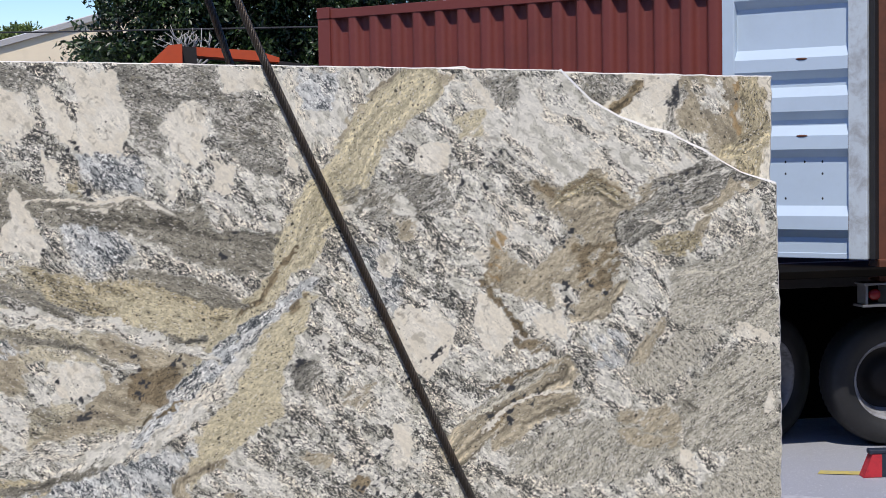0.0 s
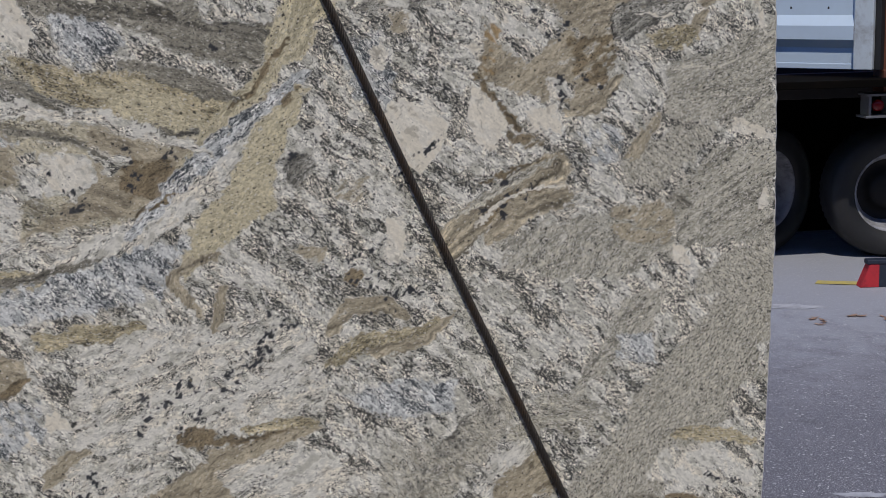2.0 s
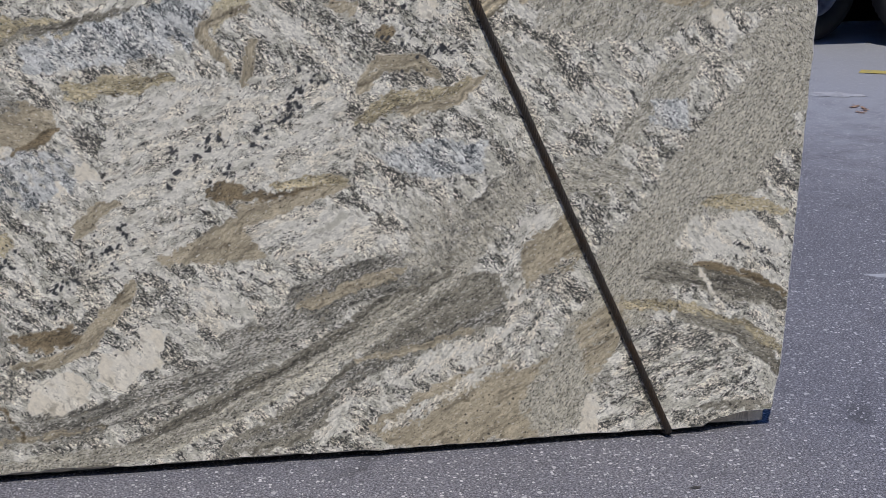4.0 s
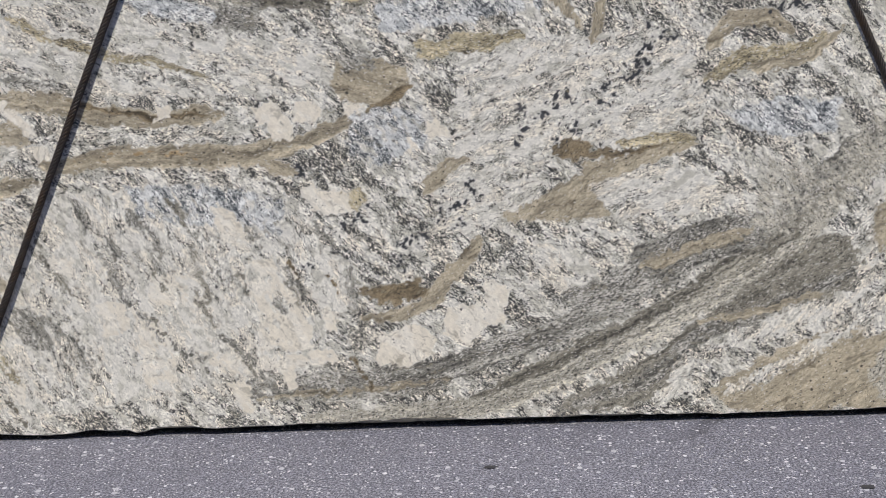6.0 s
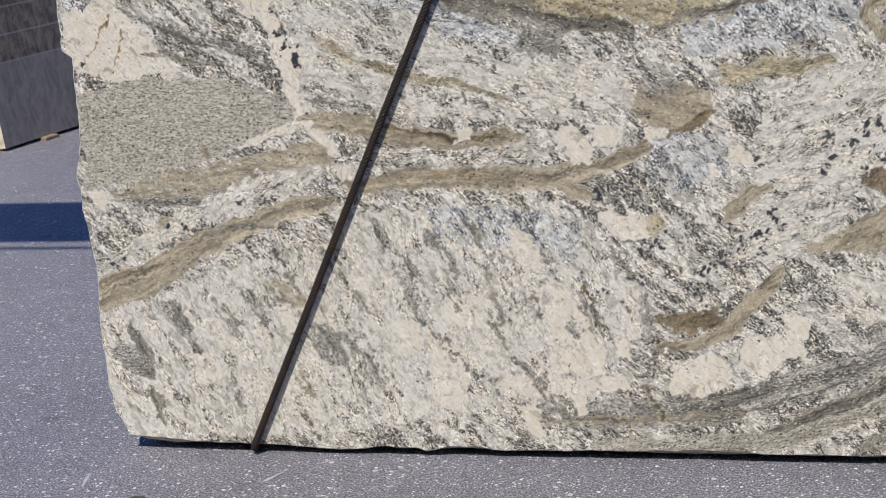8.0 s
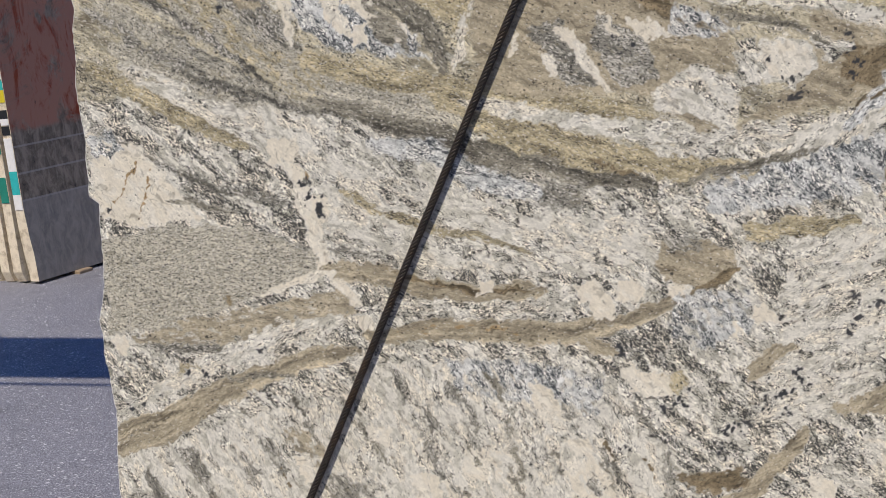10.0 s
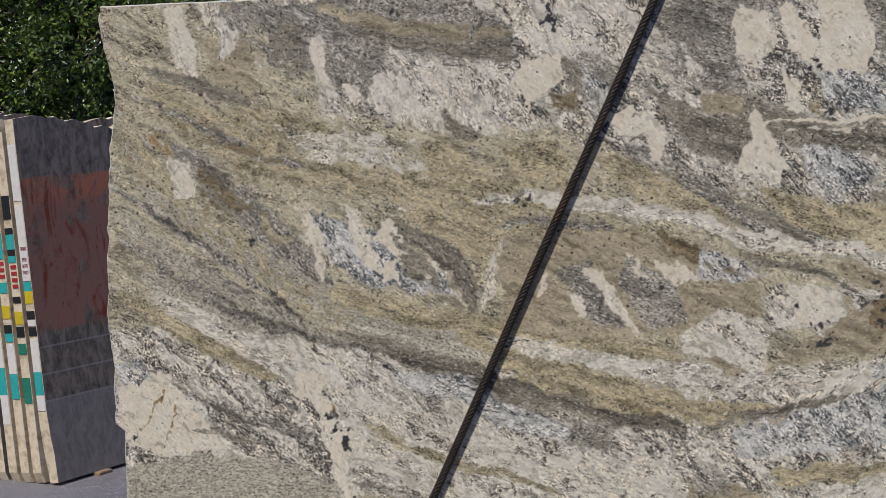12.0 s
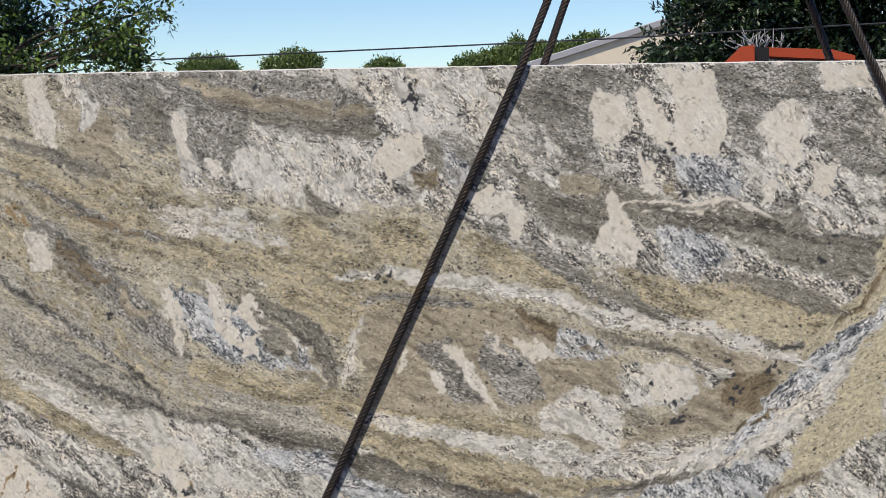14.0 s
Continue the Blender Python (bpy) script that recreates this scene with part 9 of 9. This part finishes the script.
def pine(at, top, w, seed):
    rnd = random.Random(seed)
    root = empty("pine_tree", at, "distant pine tree with a flat tufted crown", "tree", "far pines")
    bm = bmesh.new()
    tube(bm, [at, (at[0] + 0.1, at[1], top * 0.6), (at[0], at[1], top - 0.5)], [0.28, 0.2, 0.08], 8)
    part("trunk", bm, M_BARK, root, smooth=True)
    twigs = []
    for _ in range(150):
        a, r = rnd.uniform(0, 2 * math.pi), w * math.sqrt(rnd.random())
        z = top - 0.30 - (r / w) ** 2 * rnd.uniform(0.6, 1.0) * w * 0.55 - rnd.random() ** 2 * w * 0.8
        o = Vector((rnd.gauss(0, .6), rnd.gauss(0, .6), 0.7)).normalized() * 0.3
        twigs.append(((at[0] + r * math.cos(a), at[1] + r * math.sin(a), z), tuple(o)))
    co, f = leaf_cloud(seed, twigs, 60, 0.17, 0.12, -0.4)
    cr = new("crown", crown_mesh("crown", co, f, M_LEAF_P))
    cr.parent = root
    cr.matrix_parent_inverse = root.matrix_basis.inverted()


for k, (px, py, tz, w) in enumerate(((-24.4, 73.0, 7.8, 1.45), (-20.2, 74.2, 7.95, 1.5), (-15.6, 75.3, 7.35, 0.8), (-9.0, 76.1, 8.0, 1.7), (-8.6, 77.0, 8.3, 1.6), (-7.0, 76.4, 7.9, 1.3), (-5.2, 76.6, 8.35, 1.5), (-10.6, 76.0, 7.6, 1.7))):
    pine((px, py, 0), tz, w, 40 + k)

# ---- house beyond ----
house = empty("house", (2.0, 40, 0), "cream stucco house with a pale gabled roof", "house")
hy = 36.7
bm = bmesh.new()
prism(bm, [(-4.75, 0), (7.65, 0), (7.65, 4.0), (1.45, 5.76), (-4.75, 4.0)], hy, hy + 9)
part("wall", bm, M_STUCCO, house)
bm = bmesh.new()
prism(bm, [(-5.1, 3.99), (1.45, 5.82), (8.05, 3.99), (8.05, 4.08), (1.45, 5.91), (-5.1, 4.08)], hy - 0.07, hy + 9.3)
part("roof", bm, M_ROOF, house)
bm = bmesh.new()
prism(bm, [(-5.15, 3.90), (1.45, 5.74), (8.1, 3.90), (8.1, 4.05), (1.45, 5.88), (-5.15, 4.05)], hy - 0.11, hy - 0.073)
part("fascia", bm, M_TRIM, house)

# ---- overhead cable ----
bm = bmesh.new()
tube(bm, [(-32.0, 7.0, 2.62), (-7.618, 13.14, 2.974), (-6.183, 13.738, 3.013), (-0.9, 14.80, 3.125), (2.2, 14.68, 3.165), (30, 13.6, 3.75)], 0.009, 6)
tagged(part("overhead_cable", bm, M_CABLE), "thin dark overhead cable strung across the yard", "cable", kind="structure")
for px, py, h in ((-32.0, 7.0, 3.2), (30, 13.6, 4.3)):
    bm = bmesh.new()
    tube(bm, [(px, py, 0), (px, py, h)], [0.15, 0.12], 10)
    tagged(part("cable_pole", bm, M_WOOD), "wooden pole carrying the overhead cable", "pole")


# ---- stacked slabs at the left of the yard ----
RK = Vector((-3.522, 3.176, 0.004))
al = Vector((0.318, 0.948, 0)).normalized()                     # along the faces, away from the camera
rm = Matrix.Translation(RK) @ Matrix.Rotation(math.atan2(al.y, al.x), 4, "Z") @ Matrix.Rotation(radians(-4), 4, "X")
# local x runs along the face, local -y is the open face side, z up
LEN = 2.9


def rough_top(seed, z, n=46):
    r = random.Random(seed)
    return [(LEN * k / n, z - 0.075 * min(1.0, k / n * 4) + r.uniform(-0.022, 0.022)) for k in range(n + 1)]


def rack_slab(k, mat, top, label, chip=None):
    y = 0.082 * k
    ob = empty("stacked_slab", rm @ Vector((0, y, 0.05)), label, "stone slab", "stacked slabs")
    bm = bmesh.new()
    ridge = rough_top(100 + k, top)
    lo_f = [(0.02, 0.022), (LEN, 0.022)] if chip is None else [(chip[0] * 0.45, 0.06), (chip[0], 0.022), (LEN, 0.022)]
    if chip is None:
        front = [(0.0, 0.07)] + lo_f + ridge[::-1]
        rear = list(front)
    else:
        front = [(0.0, chip[1]), (chip[0] * 0.35, chip[1] * 0.66)] + [(chip[0] * 0.8, 0.16)] + lo_f[1:] + ridge[::-1]
        rear = [(0.0, chip[1] * 0.8), (0.01, chip[1] * 0.4), (0.02, 0.07)] + lo_f[1:] + ridge[::-1]
    a = [bm.verts.new((p, y, q)) for p, q in front]
    b = [bm.verts.new((p, y + 0.056, q)) for p, q in rear]
    n = len(a)
    bm.faces.new(a)
    bm.faces.new(b[::-1])
    for i in range(n):
        f = bm.faces.new((a[i], b[i], b[(i + 1) % n], a[(i + 1) % n]))
        f.material_index = 1
    bmesh.ops.recalc_face_normals(bm, faces=bm.faces)
    bmesh.ops.transform(bm, matrix=rm, verts=bm.verts)
    part("body", bm, [mat, M_EDGE], ob)
    return ob, y


def mark(ob, y, z0, z1, mat, name="paint_mark", inset=0.003, wide=0.050):
    bm = bmesh.new()
    box(bm, (-0.003, y + inset, z0), (0.0015, y + inset + wide, z1), rm)
    part(name, bm, mat, ob)


s1, y1 = rack_slab(0, M_DARKSTONE, 1.73, "polished grey granite slab with a painted-in rusty pink reflection and a painted white edge", (0.022, 0.36))
for z0, z1, mt in ((0.365, 0.437, M_MARKW), (0.437, 0.546, M_TEAL), (0.546, 0.70, M_MARKW), (0.715, 0.755, M_INK), (0.76, 0.79, M_MARKW), (0.79, 0.83, M_INK), (0.865, 0.922, M_MARKY), (0.922, 0.965, M_TEAL), (0.97, 1.32, M_MARKW), (1.34, 1.60, M_MARKW)):
    mark(s1, y1, z0, z1, mt)
for z0 in (1.00, 1.03, 1.06, 1.11):
    mark(s1, y1, z0, z0 + 0.017, M_REDINK, "red_writing", 0.008, 0.036)
s2, y2 = rack_slab(1, M_EDGE, 1.66, "cream granite slab with a paint-marked sawn edge")
for z0, z1, mt in ((0.40, 0.52, M_GREEN), (0.63, 0.68, M_GREEN), (0.71, 0.76, M_INK), (0.77, 0.83, M_MARKY), (0.87, 0.90, M_INK), (1.06, 1.09, M_TEAL), (1.09, 1.12, M_INK), (1.12, 1.19, M_TEAL), (1.19, 1.22, M_INK), (1.26, 1.37, M_INK)):
    mark(s2, y2, z0, z1, mt)
for z0 in (0.94, 0.97, 1.00, 1.03):
    mark(s2, y2, z0, z0 + 0.017, M_REDINK, "red_writing", 0.008, 0.036)
s3, y3 = rack_slab(2, M_EDGE, 1.70, "cream granite slab with teal and yellow edge marks")
for z0, z1, mt in ((0.42, 0.54, M_TEAL), (0.54, 0.68, M_MARKW), (0.69, 0.73, M_TEAL), (0.73, 0.77, M_INK), (0.80, 0.86, M_MARKY), (0.92, 0.97, M_TEAL), (1.08, 1.20, M_TEAL), (1.24, 1.27, M_INK)):
    mark(s3, y3, z0, z1, mt)
for z0 in (0.99, 1.02, 1.05):
    mark(s3, y3, z0, z0 + 0.017, M_REDINK, "red_writing", 0.008, 0.036)
s4, y4 = rack_slab(3, M_EDGE, 1.74, "pale granite slab with a teal painted edge")
for z0, z1, mt in ((0.30, 0.44, M_MARKW), (0.44, 0.57, M_TEAL), (0.57, 0.69, M_MARKW), (0.74, 0.79, M_INK), (0.82, 0.88, M_MARKY), (0.98, 1.02, M_TEAL)):
    mark(s4, y4, z0, z1, mt)
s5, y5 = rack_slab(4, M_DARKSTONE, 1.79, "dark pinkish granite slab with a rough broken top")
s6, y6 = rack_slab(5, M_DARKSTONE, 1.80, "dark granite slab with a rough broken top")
for q in (0.25, 2.4):
    bm = bmesh.new()
    box(bm, (q, -0.03, 0.0), (q + 0.09, 0.60, 0.022), Matrix.Translation(RK) @ Matrix.Rotation(math.atan2(al.y, al.x), 4, "Z"), 0.005)
    tagged(part("timber_bearer", bm, M_WOOD), "short timber bearer under the stacked slabs", "timber", "slab bearers")

# ---- jib that carries the slings ----
jib = empty("jib_crane", (-7.0, 0.2, 0), "yellow steel jib crane boom holding the slings", "crane")
bm = bmesh.new()
box(bm, (-7.0, -0.18, 3.05), (0.35, 0.06, 3.55), None, 0.015)
part("boom", bm, M_ORANGE, jib)
# Unseen block added so the boom's ground shadow gets an uneven far edge.
bm = bmesh.new()
box(bm, (-2.86, -0.15, 3.54), (-0.6, 0.03, 3.64), None, 0.02)
part("shadow_lump", bm, M_CHASSIS, jib)
bm = bmesh.new()
box(bm, (-7.2, -0.27, 0.0), (-6.8, 0.15, 3.7), None, 0.02)
part("mast", bm, M_ORANGE, jib)
bm = bmesh.new()
tube(bm, [(-6.8, -0.20, 3.02), (-3.0, -0.205, 2.98), (-0.2, -0.20, 3.03)], 0.012, 8)
part("hose", bm, M_SEAL, jib)
bm = bmesh.new()
tube(bm, [(0.02, -0.02, 3.05), (0.02, 0.12, 2.90), (0.02, 0.20, 2.86), (0.07, 0.20, 2.80), (0.06, 0.20, 2.715), (0.0, 0.20, 2.70), (-0.04, 0.20, 2.75)], [0.02, 0.02, 0.022, 0.024, 0.026, 0.022, 0.008], 10)
part("hook", bm, M_CHASSIS, jib)
